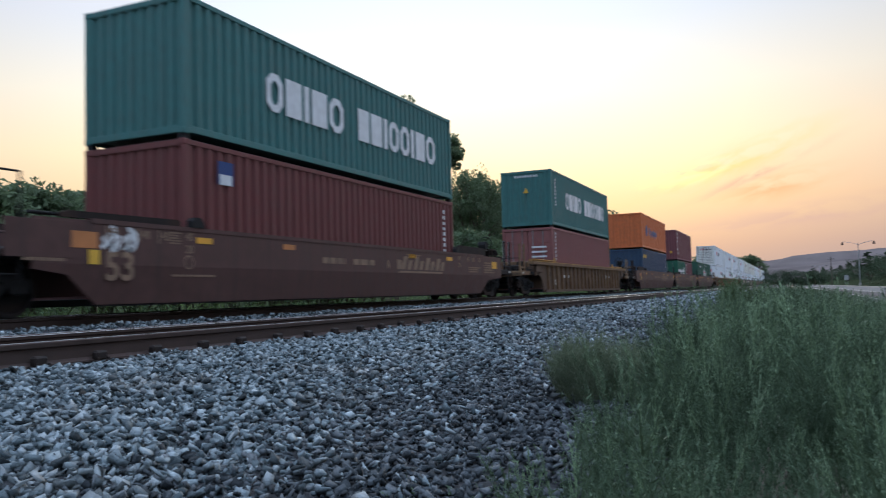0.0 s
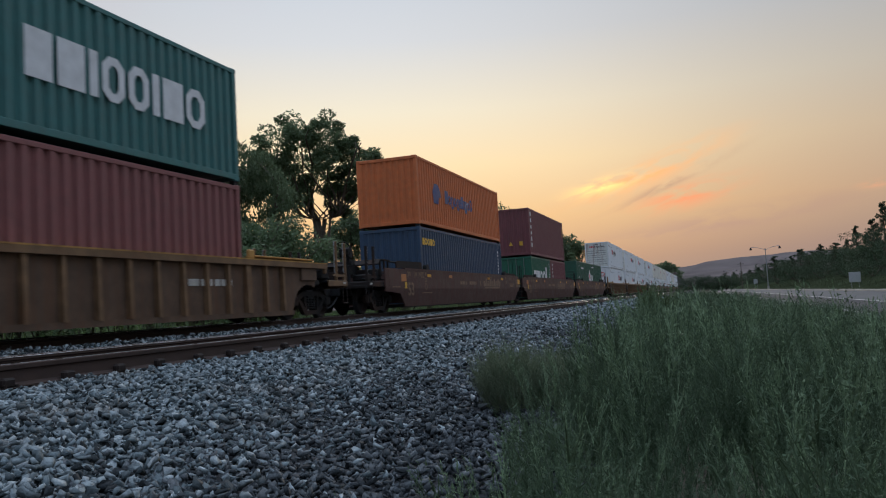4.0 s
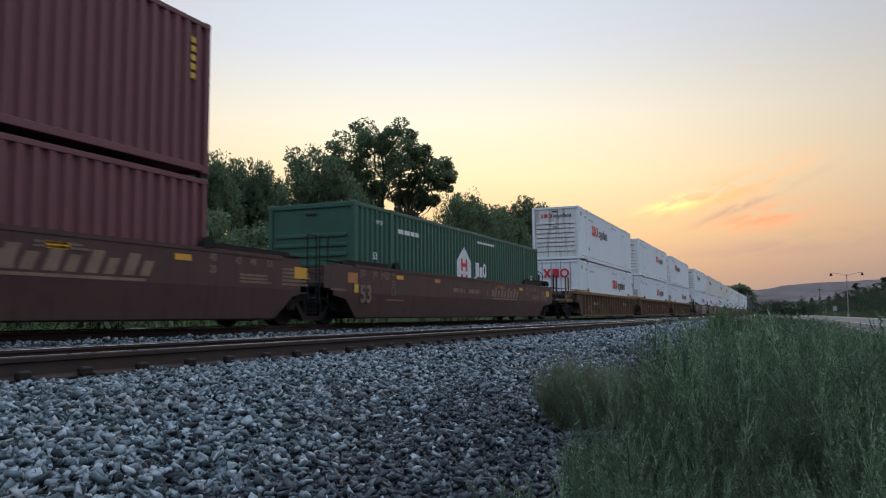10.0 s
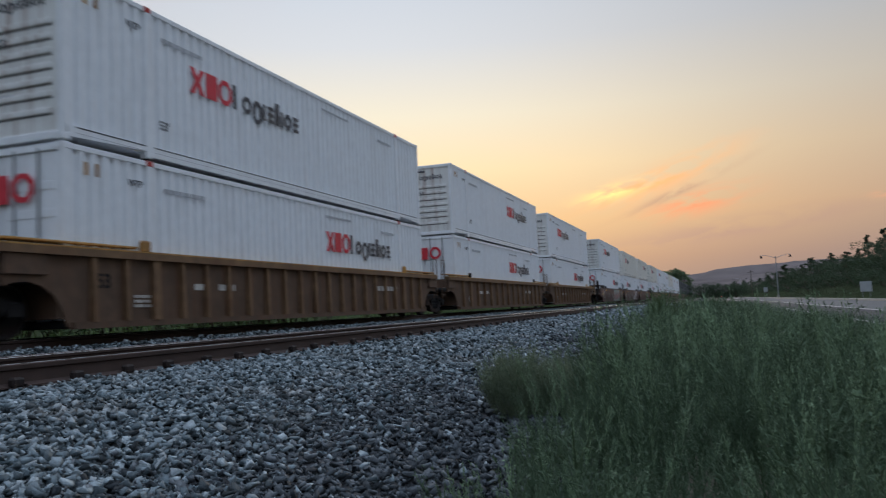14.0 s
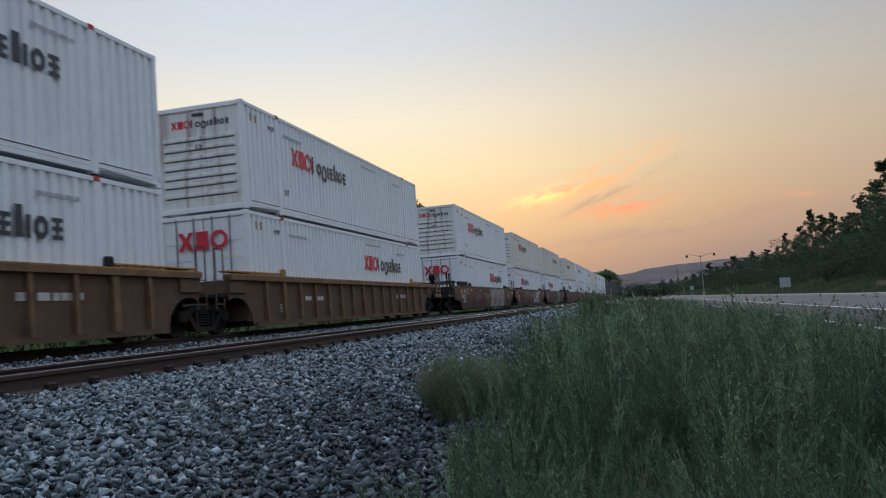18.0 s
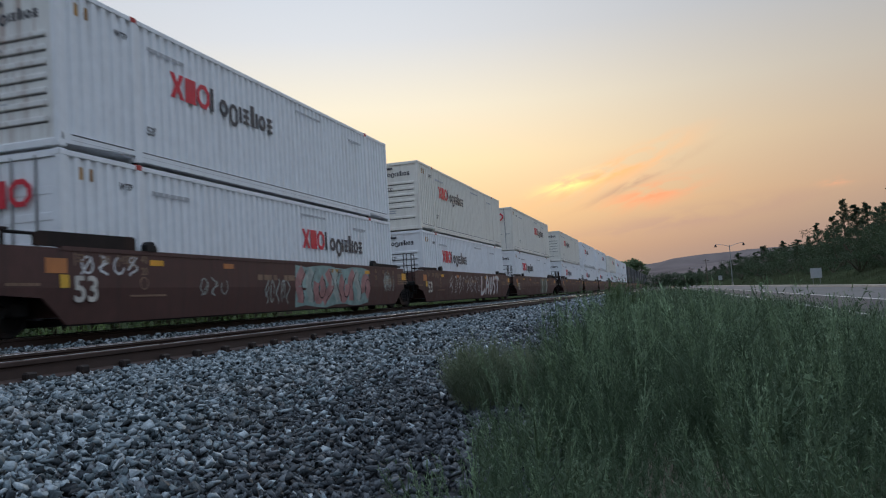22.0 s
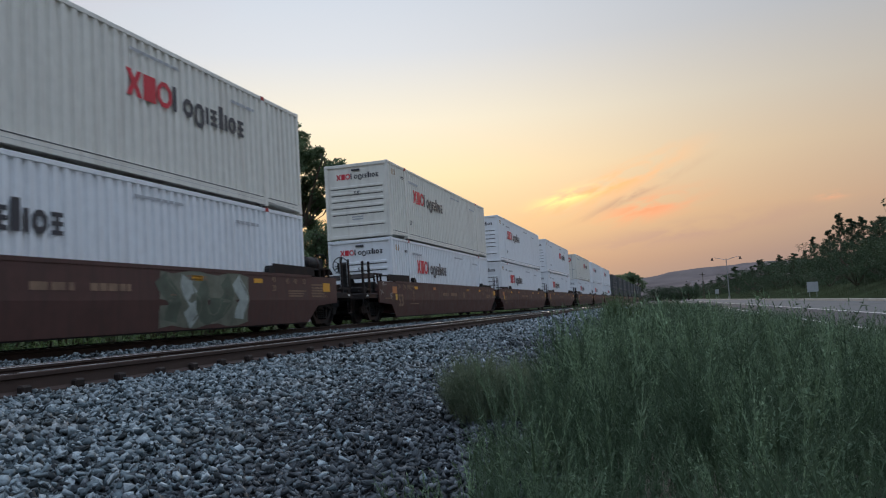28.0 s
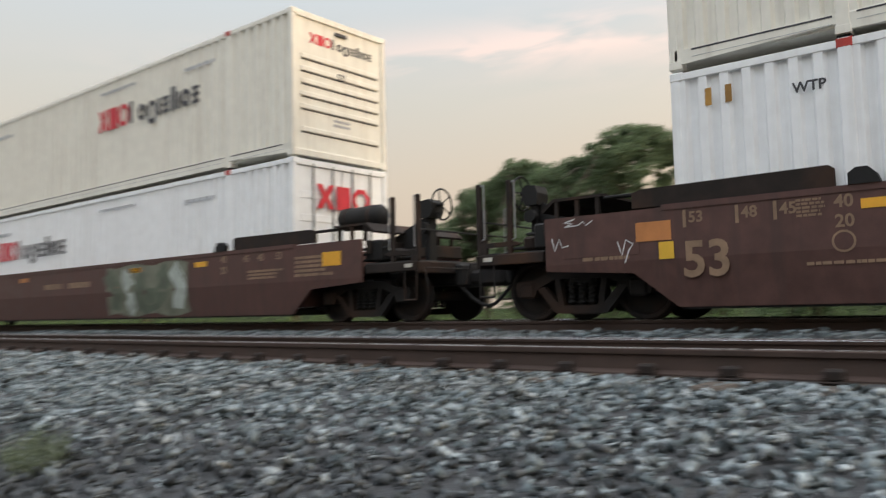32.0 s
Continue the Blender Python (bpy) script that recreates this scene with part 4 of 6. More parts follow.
def railway_emblem(car, y):
    """Slanted bars in buff over a long wedge: the owner's emblem as plain shapes."""
    x = 1.404
    for k in range(4):
        a = y + k * 0.74
        flat_shape([(a, 0.88), (a + 0.24, 0.88), (a + 0.40, 1.24), (a + 0.16, 1.24)], x, M["buff"], car, "emblem_bar")
        flat_shape([(a + 0.36, 0.88), (a + 0.58, 0.88), (a + 0.70, 1.14), (a + 0.48, 1.14)], x, M["buff"], car, "emblem_bar")
    flat_shape([(y - 0.25, 0.79), (y + 2.7, 0.79), (y + 2.75, 0.84), (y - 0.02, 0.84)], x, M["buff"], car, "emblem_underline")


def ribbed_unit(u, trucks=(0, 1), free=(), seed=0, pitch=0.76):
    """A well car with upright ribs on its sides and a faded yellow top chord."""
    car = thing("ribbed_well_car", "weathered tan well car with upright ribs and faded yellow top", "rail car", UNIT_GROUP["ribbed"], at=(TRAIN_X, u, 0))
    X = 1.34
    ya, yb = -(9.9 if 0 in free else 9.35), (9.9 if 1 in free else 9.35)
    arch = [(-9.35, 1.38), (-9.35, 0.95)] + [(-8.95 + 0.78 * math.cos(radians(a)), 0.20 + 0.68 * math.sin(radians(a))) for a in (118, 105, 85, 65, 45, 25, 8)] + [(-8.1, BOT)]
    poly = arch + [(-y, z) for y, z in arch[::-1]]
    side_pair(car, "side_sheet", poly, X - 0.05, X - 0.01, M["tan"], "rust-stained tan side sheet")
    side_pair(car, "top_chord", [(ya, 1.30), (yb, 1.30), (yb, 1.42), (ya, 1.42)], X - 0.10, X + 0.10, M["rib"])
    side_pair(car, "yellow_stripe", [(ya, 1.423), (yb, 1.423), (yb, 1.45), (ya, 1.45)], X - 0.09, X + 0.10, M["ochre"], "faded yellow top edge")
    side_pair(car, "bottom_chord", [(-8.05, BOT - 0.04), (8.05, BOT - 0.04), (8.05, BOT + 0.07), (-8.05, BOT + 0.07)], X - 0.06, X + 0.08, M["tan"])
    for s in (1, -1):
        n = int(7.7 / pitch)
        for k in range(-n, n + 1):
            y = pitch * k
            w = 0.09 if abs(y) > 5.6 and abs(y) < 5.6 + pitch else 0.045
            part("rib", Geo().prism([(X - 0.012, BOT + 0.06), (X + 0.10, BOT + 0.06), (X + 0.075, 1.30), (X - 0.012, 1.30)] if s > 0 else [(-X + 0.012, BOT + 0.06), (-X + 0.012, 1.30), (-X - 0.075, 1.30), (-X - 0.10, BOT + 0.06)], y - w, y + w, "y"), M["rib"], car)
        for a in (-1, 1):
            part("side_panel", Geo().box(min(s * X, s * (X + 0.05)), max(s * X, s * (X + 0.05)), a * 8.95 - 0.4, a * 8.95 + 0.4, 0.98, 1.30, 0.01), M["tan"], car)
            part("guide", Geo().box(min(s * (X - 0.04), s * (X + 0.03)), max(s * (X - 0.04), s * (X + 0.03)), a * 6.3 - 0.14, a * 6.3 + 0.14, 1.44, 1.66, 0.04), M["ochre" if free else "black"], car)
            part("walkway", Geo().box(min(s * (X - 0.28), s * X), max(s * (X - 0.28), s * X), min(a * 6.5, a * 9.3), max(a * 6.5, a * 9.3), 1.50, 1.54, 0.01), M["ochre"], car)
    for y in (-7.9, -6.1, -3, 0, 3, 6.1, 7.9):
        part("floor_beam", FLOOR_BEAM, None, car, at=(0, y, 0))
    for e, s in ((0, -1), (1, 1)):
        part("bulkhead", Geo().box(-1.29, 1.29, s * 8.22 - 0.05, s * 8.22 + 0.05, 0.3, 1.38, 0.01), M["tan"], car)
        part("body_bolster", Geo().box(-1.29, 1.29, min(s * 8.25, s * 9.7), max(s * 8.25, s * 9.7), 0.86, 1.0, 0.03), M["black"], car)
        if e in free:
            coupler_end(car, s, M["rib"])
        else:
            ladder(car, 1.26, s * 9.6 - 0.18, 0.6, 2.05, M["tan"])
        if e in trucks:
            truck(car, s * (9.72 if e in free else 10.1))
    x = X + 0.002
    bars(car, M["marking"], x, -4.9, -4.4, 0.75, 0.95, 1, seed + 1, "reporting_mark")
    bars(car, M["marking"], x, -4.1, -3.5, 0.75, 0.95, 1, seed + 2, "reporting_mark")
    bars(car, M["marking"], x, 4.0, 5.6, 0.80, 1.02, 1, seed + 3, "reporting_mark")
    bars(car, M["marking"], x, -6.6, -6.1, 0.45, 0.7, 3, seed + 4)
    lettering("53", 0.34, M["black"], car, (x, -7.5, 0.8))
    return car


# ---- containers ----
def corrugation(length, pitch, depth, flat=0.30):
    """Points (along, in) of a trapezoid wave that starts and ends proud."""
    n = max(1, round(length / pitch))
    p, pts = length / n, []
    for i in range(n):
        a = i * p
        pts += [(a, 0), (a + p * 0.36, 0), (a + p * 0.5, -depth), (a + p * 0.86, -depth)]
    pts.append((length, 0))
    return pts


def wave_wall(x, y0, y1, z0, z1, pitch, depth, s):
    """A corrugated side wall facing s * x."""
    pts = corrugation(y1 - y0, pitch, depth)
    g, n = Geo(), len(pts)
    vs = [(s * (x + d), y0 + a, z) for z in (z0, z1) for a, d in pts]
    fs = [(i, i + 1, n + i + 1, n + i) if s > 0 else (i + 1, i, n + i, n + i + 1) for i in range(n - 1)]
    return g.add(vs, fs)


def wave_end(y, x0, x1, z0, z1, pitch, depth, s):
    pts = corrugation(x1 - x0, pitch, depth)
    g, n = Geo(), len(pts)
    vs = [(x0 + a, s * (y + d), z) for z in (z0, z1) for a, d in pts]
    fs = [(i + 1, i, n + i, n + i + 1) if s > 0 else (i, i + 1, n + i + 1, n + i) for i in range(n - 1)]
    return g.add(vs, fs)


SHELLS = {}


def shell(kind, L, W, H, mat, ends, rusty=""):
    """Shared meshes and places of a container's parts. ends: what closes the -y and the +y end."""
    key = (kind, L, H, mat, ends, rusty)
    if key in SHELLS:
        return SHELLS[key]
    m, a, h, out = M[mat], L / 2, W / 2, []

    def put(name, geo, mt=None, label=""):
        out.append((name, geo.mesh(name, mt or m), label))
    long53 = kind == "53"
    rail_h = 0.25 if long53 else 0.16
    side_z0, side_z1 = (rail_h, H - 0.10)
    for s in (1, -1):
        post_y = [] if not long53 else [-6.096, 6.096]
        spans = [(-a + 0.10, a - 0.10)] if not long53 else [(-a + 0.10, -6.096 - 0.06), (-6.096 + 0.06, 6.096 - 0.06), (6.096 + 0.06, a - 0.10)]
        for y0, y1 in spans:
            put("side_panel", wave_wall(h - 0.008, y0, y1, side_z0, side_z1, 0.27 if long53 else 0.278, 0.058 if long53 else 0.060, s))
        put("top_rail", Geo().box(min(s * (h - 0.07), s * h), max(s * (h - 0.07), s * h), -a + 0.08, a - 0.08, H - 0.11, H - 0.015, 0.008))
        if long53:
            put("bottom_rail", Geo().box(min(s * (h - 0.06), s * h), max(s * (h - 0.06), s * h), -6.03, 6.03, 0.04, rail_h, 0.008))
            for e in (-1, 1):
                # beyond the lifting posts the sill rises clear of the box below
                put("end_rail", Geo().prism([(e * 6.165, 0.135), (e * (a - 0.08), 0.06), (e * (a - 0.08), rail_h), (e * 6.165, rail_h)], s * (h - 0.06), s * h, "x"))
            for y0, y1 in ((-a + 0.3, -6.2), (-5.95, 5.95), (6.2, a - 0.3)):
                put("rub_strip", Geo().box(min(s * (h - 0.01), s * (h + 0.004)), max(s * (h - 0.01), s * (h + 0.004)), y0, y1, rail_h - 0.030, rail_h - 0.008), M["grey_mark"])
                put("rub_strip", Geo().box(min(s * (h - 0.01), s * (h + 0.003)), max(s * (h - 0.01), s * (h + 0.003)), y0, y1, rail_h - 0.115, rail_h - 0.109), M["faint_mark"])
            for y in post_y:
                put("lifting_post", Geo().box(min(s * (h - 0.06), s * (h + 0.006)), max(s * (h - 0.06), s * (h + 0.006)), y - 0.075, y + 0.075, 0.0, H, 0.01))
                for z0 in (0.0, H - 0.118):
                    put("corner_casting", Geo().box(min(s * (h - 0.16), s * (h + 0.010)), max(s * (h - 0.16), s * (h + 0.010)), y - 0.089, y + 0.089, z0, z0 + 0.118, 0.014), M["red_block"] if z0 > 0 and mat != "pine" else m, "red-painted lifting casting" if z0 > 0 and mat != "pine" else "")
        else:
            put("bottom_rail", Geo().box(min(s * (h - 0.06), s * h), max(s * (h - 0.06), s * h), -a + 0.08, a - 0.08, 0.03, rail_h, 0.008))
        for e in (-1, 1):
            put("corner_post", Geo().box(min(s * (h - 0.12), s * h), max(s * (h - 0.12), s * h), min(e * (a - 0.13), e * a), max(e * (a - 0.13), e * a), 0.10, H - 0.10, 0.016))
            for z0 in (0.0, H - 0.118):
                put("corner_casting", Geo().box(min(s * (h - 0.16), s * (h + 0.004)), max(s * (h - 0.16), s * (h + 0.004)), min(e * (a - 0.175), e * (a + 0.004)), max(e * (a - 0.175), e * (a + 0.004)), z0, z0 + 0.118, 0.014))
    roof = Geo()
    n = round(L / 0.4)
    for i in range(n):
        roof.box(-h + 0.06, h - 0.06, -a + 0.1 + (L - 0.2) * i / n, -a + 0.1 + (L - 0.2) * (i + 0.62) / n, H - 0.04, H - 0.012)
    roof.box(-h + 0.05, h - 0.05, -a + 0.08, a - 0.08, H - 0.06, H - 0.035)
    put("roof", roof)
    put("floor", Geo().box(-h + 0.05, h - 0.05, -a + 0.08, a - 0.08, 0.10, 0.17))
    for e, what in zip((-1, 1), ends):
        y = a - 0.03
        put("end_header", Geo().box(-h + 0.11, h - 0.11, min(e * (a - 0.1), e * (a - 0.005)), max(e * (a - 0.1), e * (a - 0.005)), H - 0.13, H - 0.01, 0.008))
        put("end_sill", Geo().box(-h + 0.11, h - 0.11, min(e * (a - 0.1), e * (a - 0.005)), max(e * (a - 0.1), e * (a - 0.005)), 0.02, 0.15, 0.008))
        if what == "wave":
            put("end_panel", wave_end(a - 0.02, -h + 0.11, h - 0.11, 0.15, H - 0.13, 0.25, 0.04, e))
        elif what == "front":
            wm = M["rusty_white"] if rusty else m
            put("end_panel", Geo().box(-h + 0.11, h - 0.11, min(e * (a - 0.08), e * (a - 0.045)), max(e * (a - 0.08), e * (a - 0.045)), 0.15, H - 0.13), wm)
            zs = [0.55, 1.0, 1.25, 1.5, 1.75, 2.0] if not rusty else [0.5, 0.78, 1.0, 1.25, 1.5, 1.75, 2.0]
            for z in zs:
                put("stiffener", Geo().box(-h + 0.22, h - 0.24, min(e * (a - 0.045), e * (a - 0.015)), max(e * (a - 0.045), e * (a - 0.015)), z - 0.05, z + 0.05, 0.02), wm)
                put("groove", Geo().box(-h + 0.24, h - 0.26, min(e * (a - 0.044), e * (a - 0.040)), max(e * (a - 0.044), e * (a - 0.040)), z - 0.078, z - 0.052), M["grey_mark"])
            put("vent", Geo().box(-0.18, 0.16, min(e * (a - 0.03), e * (a + 0.0)), max(e * (a - 0.03), e * (a + 0.0)), H - 0.30, H - 0.22, 0.02), M["grey_mark"])
        else:
            for q in (-1, 1):
                x0, x1 = (0.012, h - 0.12) if q > 0 else (-h + 0.12, -0.012)
                put("door", Geo().box(x0, x1, min(e * (a - 0.08), e * (a - 0.035)), max(e * (a - 0.08), e * (a - 0.035)), 0.16, H - 0.14, 0.012))
                for z in (0.75, 1.25, 1.75, 2.2):
                    put("door_rib", Geo().box(x0 + 0.08, x1 - 0.08, min(e * (a - 0.04), e * (a - 0.025)), max(e * (a - 0.04), e * (a - 0.025)), z - 0.07, z + 0.07, 0.012))
                for f in (0.22, 0.66):
                    x = x0 + (x1 - x0) * f if q > 0 else x1 - (x1 - x0) * f
                    put("locking_bar", Geo().tube((x, e * (a - 0.005), 0.10), (x, e * (a - 0.005), H - 0.08), 0.019, sides=8), M["galv"], "galvanised locking bar")
                    put("bar_handle", Geo().box(x - 0.02, x + 0.30, e * a - 0.012, e * a + 0.012, 1.08, 1.12, 0.006), M["galv"])
    SHELLS[key] = out
    return out


STACK_GROUP = {"53": "long white containers of the train", "40": "forty-foot containers of the train"}


def container(u, z, kind, mat, colour, H=2.896, ends=("front", "door"), rusty="", what="", L=None, group=None):
    L = L or (16.30 if kind == "53" else 12.192)
    W = 2.591 if kind == "53" else 2.438
    box = thing("shipping_container", what, "container", group or STACK_GROUP["53" if kind == "53" else "40"], at=(TRAIN_X, u, z))
    for name, me, label in shell(kind, L, W, H, mat, ends, rusty):
        part(name, me, None, box, label)
    return box


def block_word(parent, mat, y, z, height, widths, tall=(), low=(), x=1.2975, gap=0.10, name="emblem_block", side=None, hollow=(), waist=(), striped=(), stem=()):
    """A trade name drawn as plain blocks of its colour, one for each sign's place."""
    for i, w in enumerate(widths):
        z0 = z - (height * 0.28 if i in low else 0)
        z1 = z + height * (1.0 if i in tall else 0.72)
        zm, t, g = (z0 + z1) / 2, height * 0.19, Geo()
        if i in hollow:
            c = min(w, z1 - z0) * 0.30
            q = [(y + c, z0), (y + w - c, z0), (y + w, z0 + c), (y + w, z1 - c), (y + w - c, z1), (y + c, z1), (y, z1 - c), (y, z0 + c)]
            m = ((y + w / 2), zm)
            r = [(m[0] + (p[0] - m[0]) * (w - 2 * t) / w, m[1] + (p[1] - m[1]) * (z1 - z0 - 2 * t) / (z1 - z0)) for p in q]
            vs = [(xx, *p) for xx in (x - 0.002, x + 0.003) for p in q + r]
            fs = []
            for k in range(8):
                n = (k + 1) % 8
                fs += [(16 + k, 16 + n, 24 + n, 24 + k), (k, 8 + k, 8 + n, n), (k, n, 16 + n, 16 + k), (8 + k, 24 + k, 24 + n, 8 + n)]
            g.add(vs, fs)
        elif i in waist:
            k = w * 0.20
            g.prism([(y, z0), (y + k * 1.5, z0), (y + w / 2, zm - k * 0.9), (y + w - k * 1.5, z0), (y + w, z0), (y + w / 2 + k * 0.9, zm), (y + w, z1), (y + w - k * 1.5, z1), (y + w / 2, zm + k * 0.9), (y + k * 1.5, z1), (y, z1), (y + w / 2 - k * 0.9, zm)], x - 0.002, x + 0.003, "x")
        elif i in striped:
            hh = (z1 - z0) / 5
            for k in range(3):
                g.prism([(y + 0.06 * w, z0 + 2 * k * hh), (y + 0.94 * w, z0 + 2 * k * hh), (y + 0.94 * w, z0 + (2 * k + 1) * hh), (y + 0.06 * w, z0 + (2 * k + 1) * hh)], x - 0.002, x + 0.003, "x")
            g.box(x - 0.002, x + 0.0028, y + 0.36 * w, y + 0.64 * w, z0 + hh * 0.5, z1 - hh * 0.5)
        elif i in stem:
            g.prism([(y, z0), (y + t * 1.2, z0), (y + t * 1.2, z1), (y, z1)], x - 0.002, x + 0.003, "x")
        else:
            g.prism([(y, z0), (y + w, z0), (y + w, z1), (y, z1)], x - 0.002, x + 0.003, "x")
        part(name, g, mat, parent, at=side)
        y += w + gap * height
    return y


def operator_blocks(box, y, z, h, x=1.2975, side=None):
    """Red and charcoal blocks in place of the operator's name."""
    y = block_word(box, M["red_mark"], y, z, h, [h * 0.90, h * 0.74, h * 0.92], tall=(0, 1, 2), hollow=(2,), waist=(0,), gap=0.08, x=x, side=side)
    block_word(box, M["grey_mark"], y, z, h, [h * 0.55, h * 0.70, h * 0.70, h * 0.21, h * 0.58, h * 0.34, h * 0.21, h * 0.62, h * 0.58], tall=(0, 5), low=(2,), stem=(0,), hollow=(1, 2, 7), striped=(4, 8), gap=0.115, x=x, side=side)


def freight_name(box, y, z, h=0.535):
    operator_blocks(box, y, z, h)


def end_name(box, e, L, z, h, words=True):
    """The same name, small, on the end wall that points to e."""
    m = (ON_END if e < 0 else ON_REAR)
    yy = L / 2 - 0.040
    turn = Matrix.Translation((0, e * yy, 0)) @ (pose(0, 0, 0, 0, 0, -90) if e < 0 else pose(0, 0, 0, 0, 0, 90))
    if words:
        operator_blocks(box, -0.82, z, h, 0, turn)
    else:
        t2 = Matrix.Translation((0, e * (L / 2 + 0.022), 0)) @ (pose(0, 0, 0, 0, 0, -90) if e < 0 else pose(0, 0, 0, 0, 0, 90))
        block_word(box, M["red_mark"], -0.72, z, h, [h * 0.95, h * 0.76, h * 1.0], tall=(0, 1, 2), x=0, side=t2, hollow=(2,), waist=(0,), gap=0.14)


def white_container(u, z, upper, first, logo, aged=False, rusty=False, detail=True):
    """A 53-foot container; first: what its -y end shows; logo: metres from its -y end to the name."""
    ends = ("front", "door") if first == "front" else ("door", "front")
    mat = "offwhite" if aged else "white"
    on = "stacked on another" if upper else "in a well car"
    what = "%s container with red and charcoal name blocks, %s" % ("rust-streaked white" if rusty else "off-white" if aged else "white", on)
    box = container(u, z, "53", mat, "white", ends=ends, rusty="rusty" if rusty else "", what=what)
    L = 16.30
    y0 = -L / 2
    freight_name(box, y0 + logo, 1.59 if upper else 1.61)
    if upper:
        locks(box, 6.096, 1.2)
    fe = -1 if first == "front" else 1
    end_name(box, fe, L, 2.30, 0.21)
    end_name(box, -fe, L, 1.95 if not upper else 2.02, 0.48, words=False)
    if detail:
        x = 1.2975
        lettering("WTP", 0.17, M["grey_mark"], box, (x, y0 + 1.48, 2.36))
        bars(box, M["faint_mark"], x, y0 + 2.45, y0 + 3.7, 2.32, 2.46, 1, 3)
        bars(box, M["faint_mark"], x, y0 + 9.0, y0 + 10.6, 2.5, 2.6, 1, 4)
        bars(box, M["faint_mark"], x, -y0 - 3.6, -y0 - 2.5, 2.34, 2.46, 1, 5)
        lettering("53'" if upper else "53", 0.24, M["grey_mark"], box, (x, y0 + 2.35, 0.62) if upper else (x, -y0 - 2.8, 0.62))
        part("hinge_pad", Geo().box(x - 0.002, x + 0.004, y0 + 0.45, y0 + 0.53, 2.40, 2.62), M["ochre"], box)
        part("hinge_pad", Geo().box(x - 0.002, x + 0.004, y0 + 0.70, y0 + 0.78, 2.40, 2.62), M["ochre"], box)
        e = -1 if fe < 0 else 1
        lettering("53'", 0.20, M["grey_mark"], box, ((-0.12 if e < 0 else 0.12), e * (L / 2 - 0.012), 1.68), ON_END if e < 0 else ON_REAR)
        eb = Geo()
        for r in range(2):
            eb.box(-0.25, 0.2, e * (L / 2 - 0.040) - 0.002, e * (L / 2 - 0.040) + 0.002, 0.72 + r * 0.09, 0.77 + r * 0.09)
        tagged(part("stencil", eb, M["faint_mark"], box), kind="stuff")
    return box


# ---- sprayed paint on the car sides ----
def side_x(z):
    return 1.4045 if z >= 0.78 else 1.4045 - 0.075 * (0.78 - z) / (0.78 - BOT)


def spray_stroke(geo, pts, width, lift=0.0):
    """A flat stroke along points (y, z) that follows the bent side."""
    fine = []
    for (a, b), (c, d) in zip(pts, pts[1:]):
        n = max(1, int(math.hypot(c - a, d - b) / 0.06))
        fine += [(a + (c - a) * i / n, b + (d - b) * i / n) for i in range(n)]
    fine.append(pts[-1])
    vs = []
    for i, (y, z) in enumerate(fine):
        q, r = fine[min(i + 1, len(fine) - 1)], fine[max(i - 1, 0)]
        dy, dz = q[0] - r[0], q[1] - r[1]
        k = width / 2 / (math.hypot(dy, dz) or 1)
        for s in (1, -1):
            zz = z + s * dy * k
            vs.append((side_x(zz) + lift, y - s * dz * k, zz))
    geo.add(vs, [(2 * i, 2 * i + 1, 2 * i + 3, 2 * i + 2) for i in range(len(fine) - 1)])


def bubble_mural(car, y0, y1, fill, edge, n, z0=0.24, z1=1.36, seed=1, line_mat="black"):
    """Interlocked fat sprayed forms: a pale cloud behind, bent upright bodies and thin dark outlines."""
    rnd, back = random.Random(seed), Geo()
    w, h = (y1 - y0) / n, z1 - z0
    for k in range(4):
        spray_stroke(back, [(y0 + (y1 - y0) * t / 8, z0 + h * (0.14 + 0.24 * k) + 0.05 * math.sin(t * 1.7 + k)) for t in range(9)], h * 0.30, 0.0004 * k)
    tagged(part("sprayed_cloud", back, edge, car), kind="stuff")
    for i in range(n):
        a, bend, ph = y0 + w * (i + 0.5), rnd.uniform(-0.35, 0.35), rnd.uniform(0, 6.28)
        path = [(a + w * (bend * math.sin(0.55 * k + ph) + 0.22 * math.sin(0.9 * k + ph)), z0 + h * (0.10 + 0.80 * k / 7)) for k in range(8)]
        if i % 3 == 2:
            path = [(a + w * 0.40 * math.cos(ph + 0.62 * k), z0 + h * (0.45 + 0.26 * math.sin(ph + 0.62 * k))) for k in range(9)]
        front, line = Geo(), Geo()
        spray_stroke(front, path, w * 0.62, 0.003 + 0.0005 * i)
        part("sprayed_fill", front, M["spray_pale"] if i % 3 == 1 else fill, car)
        spray_stroke(line, [(p + w * 0.31, q) for p, q in path], 0.030, 0.008 + 0.0005 * i)
        part("sprayed_stroke", line, M[line_mat], car)


